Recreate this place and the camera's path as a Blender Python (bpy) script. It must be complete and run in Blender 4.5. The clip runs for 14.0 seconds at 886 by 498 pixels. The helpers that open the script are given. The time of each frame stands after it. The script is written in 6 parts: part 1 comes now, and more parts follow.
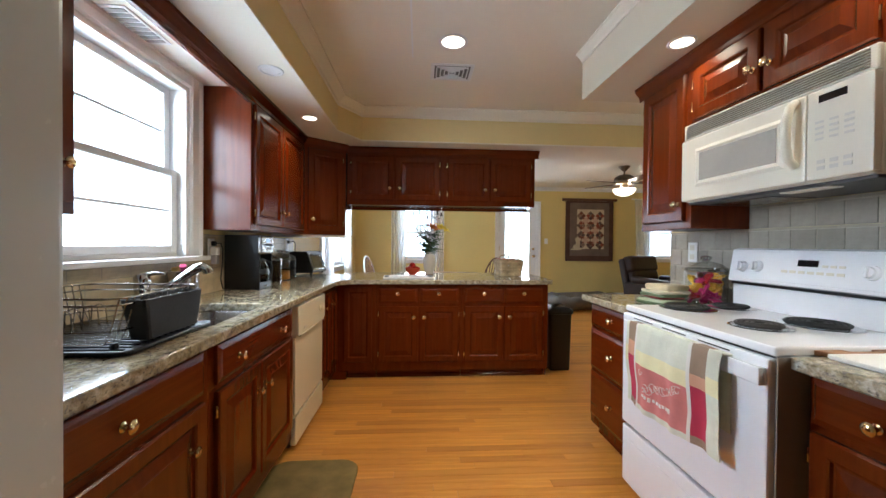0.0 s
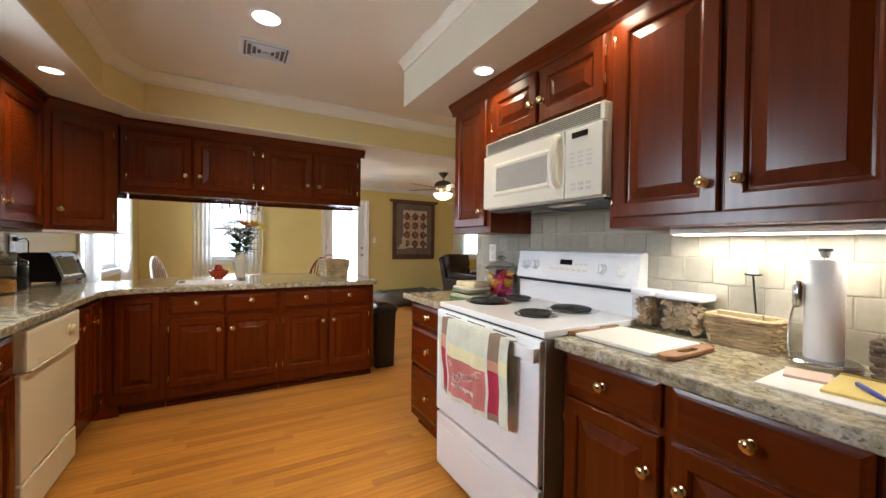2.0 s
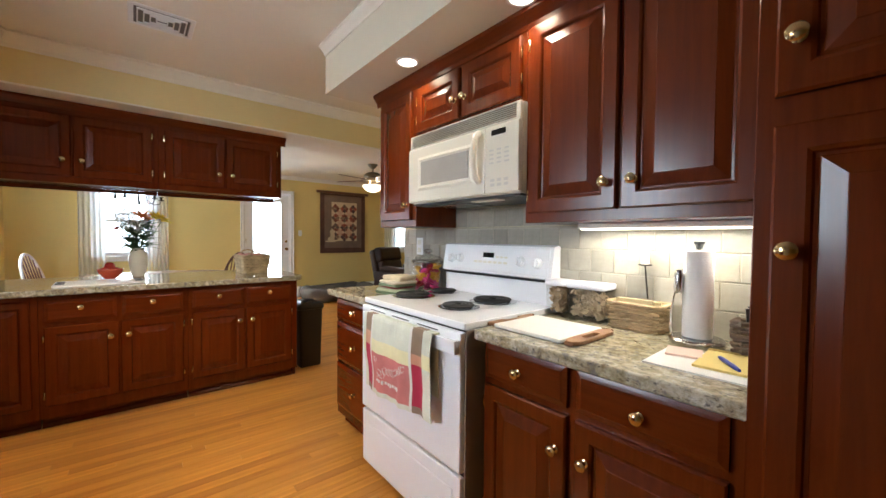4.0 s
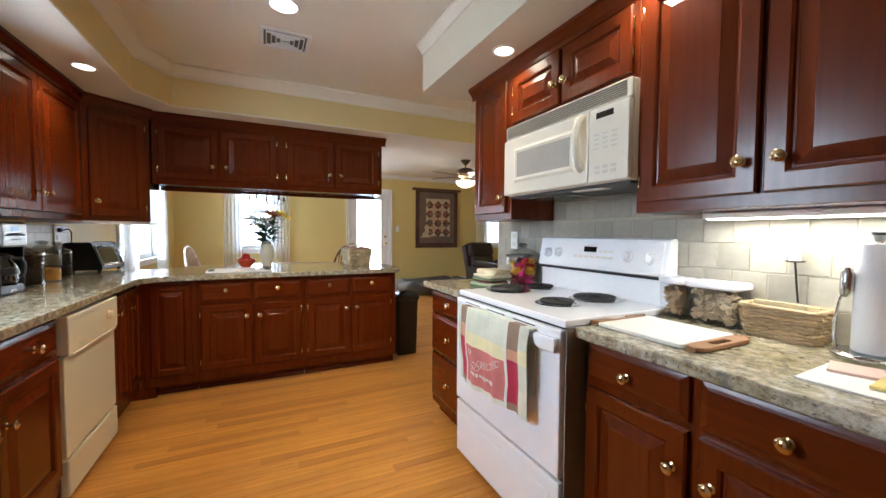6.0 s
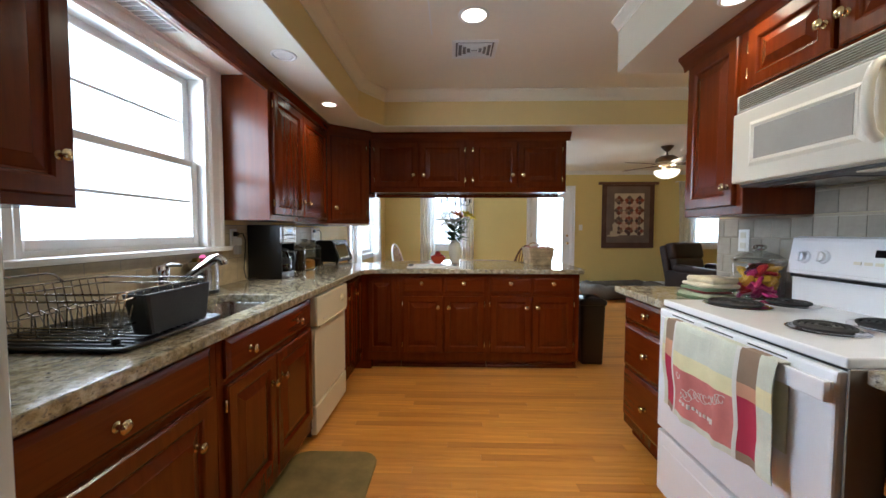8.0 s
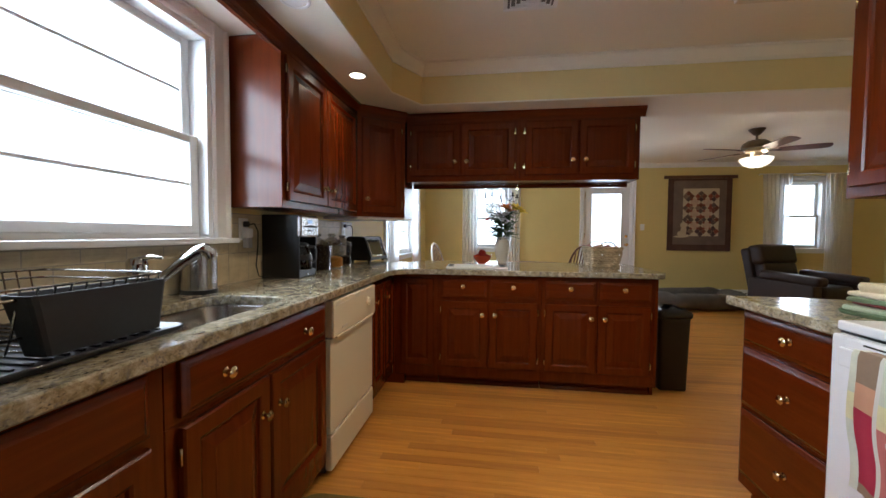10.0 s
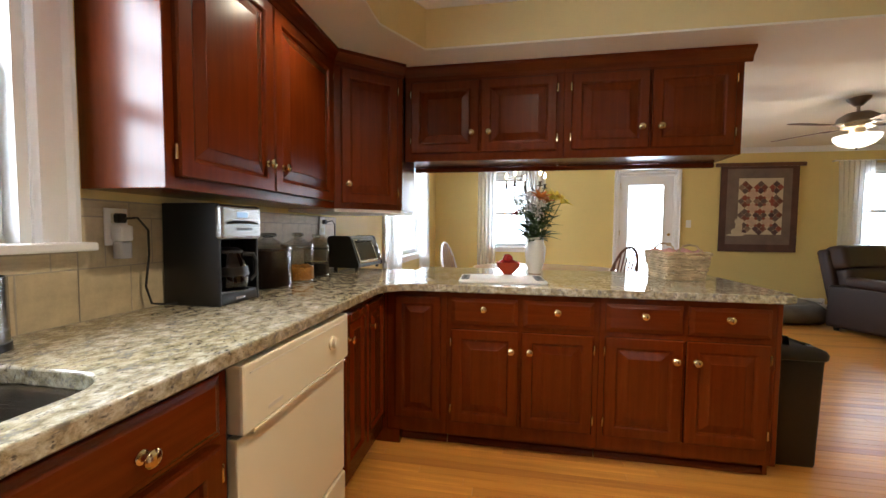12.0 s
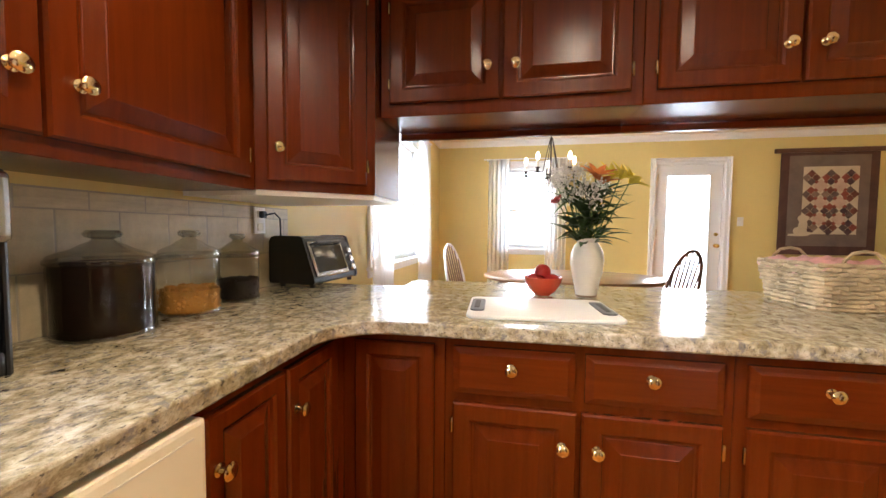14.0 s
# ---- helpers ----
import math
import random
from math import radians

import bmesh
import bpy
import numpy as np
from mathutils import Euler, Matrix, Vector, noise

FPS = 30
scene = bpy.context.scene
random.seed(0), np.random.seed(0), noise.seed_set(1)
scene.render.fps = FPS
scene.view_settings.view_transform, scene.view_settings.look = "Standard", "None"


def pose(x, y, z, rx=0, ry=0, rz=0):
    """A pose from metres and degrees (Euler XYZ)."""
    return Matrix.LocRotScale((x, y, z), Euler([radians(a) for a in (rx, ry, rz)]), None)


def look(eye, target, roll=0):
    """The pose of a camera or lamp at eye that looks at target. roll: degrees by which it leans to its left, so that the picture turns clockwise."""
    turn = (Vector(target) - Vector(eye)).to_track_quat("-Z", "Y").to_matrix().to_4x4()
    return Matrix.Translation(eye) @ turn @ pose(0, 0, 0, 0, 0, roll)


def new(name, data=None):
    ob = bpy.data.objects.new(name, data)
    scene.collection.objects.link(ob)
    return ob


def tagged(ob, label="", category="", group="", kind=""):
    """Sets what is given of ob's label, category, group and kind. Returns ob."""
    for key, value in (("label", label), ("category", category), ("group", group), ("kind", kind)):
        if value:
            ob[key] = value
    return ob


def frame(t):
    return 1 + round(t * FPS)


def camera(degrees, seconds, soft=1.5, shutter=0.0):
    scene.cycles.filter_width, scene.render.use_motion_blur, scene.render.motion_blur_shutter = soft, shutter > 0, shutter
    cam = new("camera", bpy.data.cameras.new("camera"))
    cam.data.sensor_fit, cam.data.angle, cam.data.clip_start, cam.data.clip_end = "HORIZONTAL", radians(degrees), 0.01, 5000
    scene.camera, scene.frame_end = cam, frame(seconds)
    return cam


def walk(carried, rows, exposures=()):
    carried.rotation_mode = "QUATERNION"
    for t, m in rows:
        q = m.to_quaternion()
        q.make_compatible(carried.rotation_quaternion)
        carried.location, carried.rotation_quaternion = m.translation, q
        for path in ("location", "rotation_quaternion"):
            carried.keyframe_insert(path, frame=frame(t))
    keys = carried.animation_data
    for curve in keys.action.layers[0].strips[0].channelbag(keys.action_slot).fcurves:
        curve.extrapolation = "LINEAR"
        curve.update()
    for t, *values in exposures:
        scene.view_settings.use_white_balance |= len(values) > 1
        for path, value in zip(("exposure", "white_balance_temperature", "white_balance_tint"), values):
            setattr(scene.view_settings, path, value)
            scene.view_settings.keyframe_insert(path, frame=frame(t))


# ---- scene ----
cam = camera(99.7, 14.0)
PATH = [
    (0, (-0.141, 0.46, 1.2), (-0.011, 2.455, 1.179), 0.5),
    (0.5, (-0.143, 0.503, 1.22), (0.073, 2.491, 1.2), 0.7),
    (1, (-0.133, 0.499, 1.226), (0.367, 2.435, 1.21), 0.5),
    (1.5, (-0.109, 0.5, 1.23), (0.669, 2.342, 1.208), 0.5),
    (2, (-0.087, 0.483, 1.219), (0.891, 2.228, 1.197), 0.8),
    (2.5, (-0.073, 0.47, 1.222), (1.064, 2.115, 1.185), 0.6),
    (3, (-0.067, 0.468, 1.23), (1.183, 2.027, 1.177), 0.5),
    (3.2, (-0.059, 0.466, 1.229), (1.215, 2.007, 1.173), 0.5),
    (5.3, (-0.04, 0.471, 1.227), (1.164, 2.065, 1.136), 0.3),
    (5.5, (-0.039, 0.483, 1.217), (1.074, 2.142, 1.136), 0.4),
    (6, (-0.051, 0.495, 1.213), (0.812, 2.298, 1.129), 0.4),
    (6.5, (-0.045, 0.521, 1.21), (0.555, 2.427, 1.125), 0.4),
    (7, (-0.046, 0.549, 1.209), (0.293, 2.518, 1.122), 0.2),
    (7.5, (-0.042, 0.551, 1.202), (0.06, 2.547, 1.117), 0.4),
    (8, (-0.062, 0.563, 1.215), (-0.109, 2.561, 1.121), 0.1),
    (8.5, (-0.049, 0.575, 1.188), (-0.202, 2.568, 1.101), 0.5),
    (8.7, (-0.077, 0.6, 1.172), (-0.224, 2.593, 1.089), 0.6),
    (10.8, (-0.119, 1.353, 1.151), (-0.449, 3.324, 1.066), 0.3),
    (11, (-0.132, 1.424, 1.171), (-0.458, 3.395, 1.078), 0.3),
    (11.5, (-0.166, 1.638, 1.157), (-0.497, 3.609, 1.066), 0.4),
    (12, (-0.209, 1.876, 1.168), (-0.546, 3.845, 1.068), 0.5),
    (12.5, (-0.206, 2.089, 1.155), (-0.556, 4.055, 1.062), 0.4),
    (13, (-0.215, 2.305, 1.161), (-0.566, 4.272, 1.072), 0.4),
    (13.5, (-0.266, 2.508, 1.153), (-0.628, 4.472, 1.057), 0.5),
    (14, (-0.32, 2.731, 1.156), (-0.695, 4.693, 1.055), 0.5),
]
walk(cam, [(t, look(eye, target, roll)) for t, eye, target, roll in PATH],
     [(0.0, -0.45, 5750, 7), (1.5, -0.42, 6200, 9), (3.0, -0.4, 6250, 9), (5.5, -0.3, 5800, 7), (7.0, -0.32, 5750, 7), (8.5, -0.8, 5750, 8), (11.0, -0.9, 6000, 10), (12.0, -0.25, 6150, 10), (13.0, 0.28, 6350, 13), (13.5, 0.40, 6400, 14), (14.0, 0.32, 6350, 14)])

# ---- world and light ----
world = bpy.data.worlds.new("world")
scene.world = world
world.use_nodes = True
sky = world.node_tree.nodes.new("ShaderNodeTexSky")
sky.sky_type, sky.sun_disc = "NISHITA", False
sky.sun_elevation, sky.sun_rotation = radians(40), radians(250)
world.node_tree.links.new(sky.outputs[0], world.node_tree.nodes["Background"].inputs[0])
world.node_tree.nodes["Background"].inputs[1].default_value = 0.1
DAY = 9.0           # glow of the white daylight outside the windows
SKY_IN = 25.0       # brightness of the sky light in the kitchen window
FAN_WATT = 3.0      # each bulb in the fan bowl
CAN_WATT = 22.0     # each recessed ceiling lamp
STRIP_WATT = 5.0   # lamp strip under the wall cabinet


def lamp(name, kind, place, aim, watt, colour, size=0.1, size_y=None):
    data = bpy.data.lights.new(name, kind)
    data.energy, data.color = watt, colour
    if kind == "AREA":
        data.shape, data.size = ("RECTANGLE", size) if size_y else ("DISK", size)
        if size_y:
            data.size_y = size_y
    else:
        data.shadow_soft_size = size
    if kind == "SPOT":
        data.spot_size, data.spot_blend = radians(145), 0.75
    ob = new(name, data)
    ob.matrix_world = look(place, aim)
    return ob


WARM = (1.0, 0.81, 0.57)


def sky_light(x, y, z0, z1, w, aim, radiance, spill=0.4):
    """Daylight standing just outside an opening: w wide, from z0 to z1, shining along aim."""
    z, h, w = (z0 + z1) / 2 + 0.12, (z1 - z0) * 1.25, w + spill
    back = h * 0.36 + 0.05
    x, y = x - aim[0] * back, y - aim[1] * back
    ob = lamp("window_daylight", "AREA", (x, y, z), (x + aim[0], y + aim[1], z - 0.85), radiance * math.pi * w * h, (0.86, 0.93, 1.0), w, h)
    return ob


# ---- materials ----


def nodes_of(name):
    m = bpy.data.materials.new(name)
    m.use_nodes = True
    nt = m.node_tree
    return m, nt, nt.nodes["Principled BSDF"]


def link(nt, a, b):
    nt.links.new(a, b)


def noise_tex(nt, scale, stretch=(1, 1, 1), detail=5.0, rough=0.6, coord="Object", warp=0.0):
    co = nt.nodes.new("ShaderNodeTexCoord")
    mp = nt.nodes.new("ShaderNodeMapping")
    mp.inputs["Scale"].default_value = stretch
    link(nt, co.outputs[coord], mp.inputs["Vector"])
    tx = nt.nodes.new("ShaderNodeTexNoise")
    tx.inputs["Scale"].default_value, tx.inputs["Detail"].default_value, tx.inputs["Roughness"].default_value = scale, detail, rough
    tx.inputs["Distortion"].default_value = warp
    link(nt, mp.outputs[0], tx.inputs["Vector"])
    return tx.outputs["Fac"]


def ramp(nt, fac, stops):
    r = nt.nodes.new("ShaderNodeValToRGB")
    while len(r.color_ramp.elements) < len(stops):
        r.color_ramp.elements.new(0.5)
    for e, (p, c) in zip(r.color_ramp.elements, stops):
        e.position, e.color = p, (*c, 1)
    link(nt, fac, r.inputs[0])
    return r.outputs[0]


def mix(nt, a, b, fac, mode="MIX"):
    n = nt.nodes.new("ShaderNodeMixRGB")
    n.blend_type = mode
    for sock, v in ((n.inputs[0], fac), (n.inputs[1], a), (n.inputs[2], b)):
        if isinstance(v, (int, float)):
            sock.default_value = v
        elif isinstance(v, tuple):
            sock.default_value = (*v, 1)
        else:
            link(nt, v, sock)
    return n.outputs[0]


def bump(nt, bsdf, height, strength, dist=0.002):
    b = nt.nodes.new("ShaderNodeBump")
    b.inputs["Strength"].default_value, b.inputs["Distance"].default_value = strength, dist
    link(nt, height, b.inputs["Height"])
    link(nt, b.outputs[0], bsdf.inputs["Normal"])


def shade(t, k):
    return tuple(min(1, v * k) for v in t)


def plain(name, colour, rough=0.5, metal=0.0, vary=0.1, scale=12.0, stretch=(1, 1, 1), bumpy=0.0, bump_scale=60.0, coat=0.0, rand=0.0, spec=0.5):
    """A surface with large soft blotches and fine grain around one colour."""
    m, nt, b = nodes_of(name)
    big = noise_tex(nt, scale * 0.2, stretch, 3)
    fine = noise_tex(nt, scale * 5, stretch, 5)
    c = mix(nt, ramp(nt, big, [(0.3, shade(colour, 1 - vary)), (0.7, shade(colour, 1 + vary))]), ramp(nt, fine, [(0.3, (1 - vary,) * 3), (0.7, (1, 1, 1))]), 0.6, "MULTIPLY")
    if rand:
        oi = nt.nodes.new("ShaderNodeObjectInfo")
        c = mix(nt, c, ramp(nt, oi.outputs["Random"], [(0, (1 - rand,) * 3), (1, (1, 1, 1))]), 1.0, "MULTIPLY")
    link(nt, c, b.inputs["Base Color"])
    b.inputs["Metallic"].default_value = metal
    b.inputs["Specular IOR Level"].default_value = spec
    b.inputs["Coat Weight"].default_value = coat
    b.inputs["Coat Roughness"].default_value = 0.12
    r = nt.nodes.new("ShaderNodeMapRange")
    r.inputs["To Min"].default_value, r.inputs["To Max"].default_value = max(0.02, rough * 0.8), min(1, rough * 1.25)
    link(nt, fine, r.inputs["Value"])
    link(nt, r.outputs[0], b.inputs["Roughness"])
    if bumpy:
        bump(nt, b, noise_tex(nt, bump_scale, stretch, 4), bumpy)
    return m


def wood(name, dark, light, axis="z", rough=0.3, coat=0.25, rand=0.15, island=False, fine=1.0, spec=0.5):
    m, nt, b = nodes_of(name)
    st = {"z": (22, 22, 1.2), "x": (1.2, 22, 22), "y": (22, 1.2, 22)}[axis]
    grain = noise_tex(nt, 1.6 * fine, st, 6, 0.62, warp=0.6)
    pores = noise_tex(nt, 9 * fine, st, 4, 0.7)
    blot = noise_tex(nt, 1.8, (1, 1, 1), 3)
    c = ramp(nt, grain, [(0.28, dark), (0.5, tuple((a + d) / 2 for a, d in zip(dark, light))), (0.75, light)])
    c = mix(nt, c, ramp(nt, pores, [(0.35, (0.72, 0.68, 0.66)), (0.6, (1, 1, 1))]), 0.2, "MULTIPLY")
    c = mix(nt, c, ramp(nt, blot, [(0.3, (0.78, 0.76, 0.74)), (0.7, (1.0, 1.0, 1.0))]), 0.7, "MULTIPLY")
    if island:
        src = nt.nodes.new("ShaderNodeNewGeometry").outputs["Random Per Island"]
    else:
        src = nt.nodes.new("ShaderNodeObjectInfo").outputs["Random"]
    c = mix(nt, c, ramp(nt, src, [(0, (1 - rand * 1.3, 1 - rand * 1.6, 1 - rand * 1.75)), (0.09, (1 - rand, 1 - rand * 1.25, 1 - rand * 1.4)), (0.16, (1 - rand * 0.5,) * 3), (1, (1, 1, 1))]), 1.0, "MULTIPLY")
    link(nt, c, b.inputs["Base Color"])
    r = nt.nodes.new("ShaderNodeMapRange")
    r.inputs["To Min"].default_value, r.inputs["To Max"].default_value = rough * 0.8, rough * 1.3
    link(nt, blot, r.inputs["Value"])
    link(nt, r.outputs[0], b.inputs["Roughness"])
    b.inputs["Coat Weight"].default_value, b.inputs["Coat Roughness"].default_value = coat, 0.15
    b.inputs["Specular IOR Level"].default_value = spec
    bump(nt, b, pores, 0.06, 0.001)
    return m


def granite_mat():
    m, nt, b = nodes_of("granite")
    base = noise_tex(nt, 34, (1, 0.8, 1), 8, 0.74, warp=0.3)
    blot = noise_tex(nt, 50, (1, 0.8, 1), 6, 0.7, warp=0.3)
    dots = noise_tex(nt, 115, (1, 0.6, 1), 4, 0.62)
    wide = noise_tex(nt, 3.5, (1, 1, 1), 3)
    c = ramp(nt, base, [(0.34, (0.16, 0.135, 0.085)), (0.45, (0.34, 0.30, 0.21)), (0.56, (0.53, 0.495, 0.405)), (0.70, (0.72, 0.705, 0.66))])
    c = mix(nt, c, ramp(nt, wide, [(0.35, (0.84, 0.78, 0.58)), (0.65, (1, 0.99, 0.95))]), 0.9, "MULTIPLY")
    c = mix(nt, c, (0.19, 0.18, 0.17), ramp(nt, blot, [(0.52, (0, 0, 0)), (0.63, (0.85, 0.85, 0.85))]))
    c = mix(nt, c, (0.05, 0.045, 0.045), ramp(nt, dots, [(0.585, (0, 0, 0)), (0.66, (0.8, 0.8, 0.8))]))
    link(nt, c, b.inputs["Base Color"])
    b.inputs["Roughness"].default_value = 0.10
    b.inputs["Specular IOR Level"].default_value = 0.8
    return m


def clear(name, tint=(1, 1, 1), gloss=0.1, rough=0.02, power=4.0):
    """Thin clear glass: lets the light straight through, with a Fresnel gloss."""
    m = bpy.data.materials.new(name)
    m.use_nodes = True
    nt = m.node_tree
    nt.nodes.remove(nt.nodes["Principled BSDF"])
    tr, gl, mx, fr, pw, ad = (nt.nodes.new("ShaderNode" + k) for k in ("BsdfTransparent", "BsdfGlossy", "MixShader", "LayerWeight", "Math", "Math"))
    tr.inputs[0].default_value = (*tint, 1)
    gl.inputs["Roughness"].default_value = rough
    fr.inputs[0].default_value = 0.5
    pw.operation, ad.operation = "POWER", "MULTIPLY_ADD"
    pw.inputs[1].default_value, ad.inputs[1].default_value, ad.inputs[2].default_value = power, 0.75, gloss * 0.5
    link(nt, fr.outputs["Facing"], pw.inputs[0])
    link(nt, pw.outputs[0], ad.inputs[0])
    link(nt, ad.outputs[0], mx.inputs[0])
    link(nt, tr.outputs[0], mx.inputs[1])
    link(nt, gl.outputs[0], mx.inputs[2])
    link(nt, mx.outputs[0], nt.nodes["Material Output"].inputs[0])
    return m


def glow(name, colour, strength, faint=0.0):
    m = bpy.data.materials.new(name)
    m.use_nodes = True
    nt = m.node_tree
    nt.nodes.remove(nt.nodes["Principled BSDF"])
    em = nt.nodes.new("ShaderNodeEmission")
    em.inputs[0].default_value, em.inputs[1].default_value = (*colour, 1), strength
    if faint:
        f = noise_tex(nt, 1.3, (1, 1, 0.6), 4)
        link(nt, ramp(nt, f, [(0.3, shade(colour, 1 - faint)), (0.7, colour)]), em.inputs[0])
    link(nt, em.outputs[0], nt.nodes["Material Output"].inputs[0])
    return m


def sheer(name, colour):
    m = bpy.data.materials.new(name)
    m.use_nodes = True
    nt = m.node_tree
    nt.nodes.remove(nt.nodes["Principled BSDF"])
    di, tl, tr, m1, m2 = (nt.nodes.new("ShaderNode" + k) for k in ("BsdfDiffuse", "BsdfTranslucent", "BsdfTransparent", "MixShader", "MixShader"))
    weave = ramp(nt, noise_tex(nt, 40, (1, 1, 0.2), 4), [(0.3, shade(colour, 0.9)), (0.7, colour)])
    link(nt, weave, di.inputs[0])
    link(nt, weave, tl.inputs[0])
    m1.inputs[0].default_value, m2.inputs[0].default_value = 0.7, 0.42
    link(nt, di.outputs[0], m1.inputs[1])
    link(nt, tl.outputs[0], m1.inputs[2])
    link(nt, m1.outputs[0], m2.inputs[1])
    link(nt, tr.outputs[0], m2.inputs[2])
    link(nt, m2.outputs[0], nt.nodes["Material Output"].inputs[0])
    return m


CHERRY = wood("cherry_wood", (0.104, 0.0160, 0.0018), (0.154, 0.0250, 0.0027), "z", 0.23, 0.05, 0.10, spec=0.33)
CHERRY_X = wood("cherry_wood_across", (0.104, 0.0160, 0.0018), (0.156, 0.0255, 0.0028), "x", 0.24, 0.05, 0.10, spec=0.32)
OAK = wood("oak_floor", (0.61, 0.235, 0.034), (0.90, 0.435, 0.086), "x", 0.30, 0.04, 0.23)
OAK_FAR = wood("oak_floor_far", (0.61, 0.235, 0.034), (0.90, 0.435, 0.086), "x", 0.30, 0.04, 0.23, island=True)
GRANITE = granite_mat()
YELLOW = plain("yellow_wall_paint", (0.72, 0.57, 0.22), 0.55, vary=0.04, scale=4, bumpy=0.08, bump_scale=220)
BEAM_YELLOW = plain("pale_yellow_paint", (0.74, 0.61, 0.29), 0.55, vary=0.04, scale=4, bumpy=0.08, bump_scale=220)
SOFFIT_CREAM = plain("cream_soffit_paint", (0.70, 0.64, 0.50), 0.6, vary=0.03, scale=4, bumpy=0.1, bump_scale=160)
CEILING = plain("ceiling_paint", (0.83, 0.785, 0.68), 0.7, vary=0.03, scale=4, bumpy=0.1, bump_scale=160)
TRIM = plain("white_trim_paint", (0.82, 0.82, 0.81), 0.35, vary=0.03, scale=8)
TILE = plain("travertine_tile", (0.37, 0.335, 0.27), 0.42, vary=0.09, scale=14, bumpy=0.15, bump_scale=50, rand=0.26)
TILE_L = plain("beige_wall_tile", (0.56, 0.465, 0.30), 0.35, vary=0.14, scale=14, bumpy=0.12, bump_scale=50, rand=0.02)
GROUT = plain("grout", (0.40, 0.355, 0.275), 0.9, vary=0.08, scale=60)
ENAMEL = plain("white_enamel", (0.87, 0.885, 0.92), 0.18, vary=0.02, scale=5, coat=0.4)
FRIDGE_W = plain("fridge_white", (0.64, 0.67, 0.63), 0.25, vary=0.03, scale=6, bumpy=0.15, bump_scale=300, coat=0.3)
ALMOND = plain("almond_enamel", (0.79, 0.735, 0.55), 0.35, vary=0.02, scale=5)
BISQUE = plain("bisque_plastic", (0.72, 0.685, 0.585), 0.3, vary=0.02, scale=6)
BLACK = plain("black_plastic", (0.009, 0.009, 0.010), 0.30, vary=0.15, scale=20)
BLACK_MATT = plain("black_matt_plastic", (0.017, 0.017, 0.017), 0.55, vary=0.2, scale=20, bumpy=0.1)
DARK_GREY = plain("dark_grey_plastic", (0.045, 0.043, 0.042), 0.45, vary=0.15, scale=20)
CHROME = plain("chrome", (0.58, 0.58, 0.59), 0.10, 1.0, vary=0.03, scale=30)
STEEL = plain("brushed_steel", (0.44, 0.43, 0.415), 0.25, 1.0, vary=0.03, scale=6, stretch=(0.15, 0.15, 40))
BRASS = plain("aged_brass", (0.66, 0.50, 0.27), 0.17, 1.0, vary=0.12, scale=60)
IRON = plain("bronze_iron", (0.045, 0.036, 0.030), 0.45, 0.7, vary=0.2, scale=40)
GLASS = clear("clear_glass")
# the grey tints stand in for dark outlines that refraction would give
JAR_GLASS = clear("jar_glass", (0.88, 0.89, 0.88), 0.06, 0.01, 3.8)
RIM_GLASS = clear("thick_glass", (0.74, 0.76, 0.75), 0.34, 0.02, 2.0)
DARK_GLASS = plain("dark_glass", (0.012, 0.012, 0.013), 0.06, vary=0.05, scale=4)
SKYGLOW = glow("daylight_outside", (0.78, 0.90, 1.0), DAY, 0.05)
LAMP_GLOW = glow("warm_lamp_glow", (1.0, 0.86, 0.66), 9.0)
STRIP_GLOW = glow("strip_glow", (1.0, 0.90, 0.70), 9.0)
SHEER = sheer("sheer_curtain_cloth", (0.93, 0.93, 0.93))

# ---- mesh helpers ----


def box(bm, x0, y0, z0, x1, y1, z1, bevel=0.0, seg=1):
    v = bmesh.ops.create_cube(bm, size=1.0)["verts"]
    for p in v:
        p.co = Vector(((x0 + x1) / 2 + p.co.x * (x1 - x0), (y0 + y1) / 2 + p.co.y * (y1 - y0), (z0 + z1) / 2 + p.co.z * (z1 - z0)))
    if bevel:
        edges = list({e for p in v for e in p.link_edges})
        bmesh.ops.bevel(bm, geom=edges, offset=bevel, segments=seg, affect="EDGES", profile=0.6)
    return bm


def boxes(*rows, bevel=0.0, seg=1):
    bm = bmesh.new()
    for r in rows:
        box(bm, *r, bevel=bevel, seg=seg)
    return bm


def loops_mesh(bm, loops, closed_ring=True, cap_start=True, cap_end=True):
    """Skins a list of equally long point rings."""
    rings = [[bm.verts.new(p) for p in ring] for ring in loops]
    n = len(rings[0])
    for a, b in zip(rings, rings[1:]):
        for i in range(n if closed_ring else n - 1):
            j = (i + 1) % n
            bm.faces.new((a[i], a[j], b[j], b[i]))
    if cap_start:
        bm.faces.new(list(reversed(rings[0])))
    if cap_end:
        bm.faces.new(rings[-1])
    return rings


def lathe(profile, n=24, bm=None, at=(0, 0, 0), axis="z", cap=True):
    """Turns (radius, height) rows round the z axis, or round -y for knobs, or x."""
    bm = bm or bmesh.new()
    rings = []
    for r, h in profile:
        ring = []
        for i in range(n):
            a = 2 * math.pi * i / n
            c, s = r * math.cos(a), r * math.sin(a)
            p = {"z": (c, s, h), "-y": (c, -h, s), "x": (h, c, s)}[axis]
            ring.append((p[0] + at[0], p[1] + at[1], p[2] + at[2]))
        rings.append(ring)
    loops_mesh(bm, rings, True, cap and profile[0][0] > 1e-5, cap and profile[-1][0] > 1e-5)
    bmesh.ops.recalc_face_normals(bm, faces=bm.faces)
    return bm


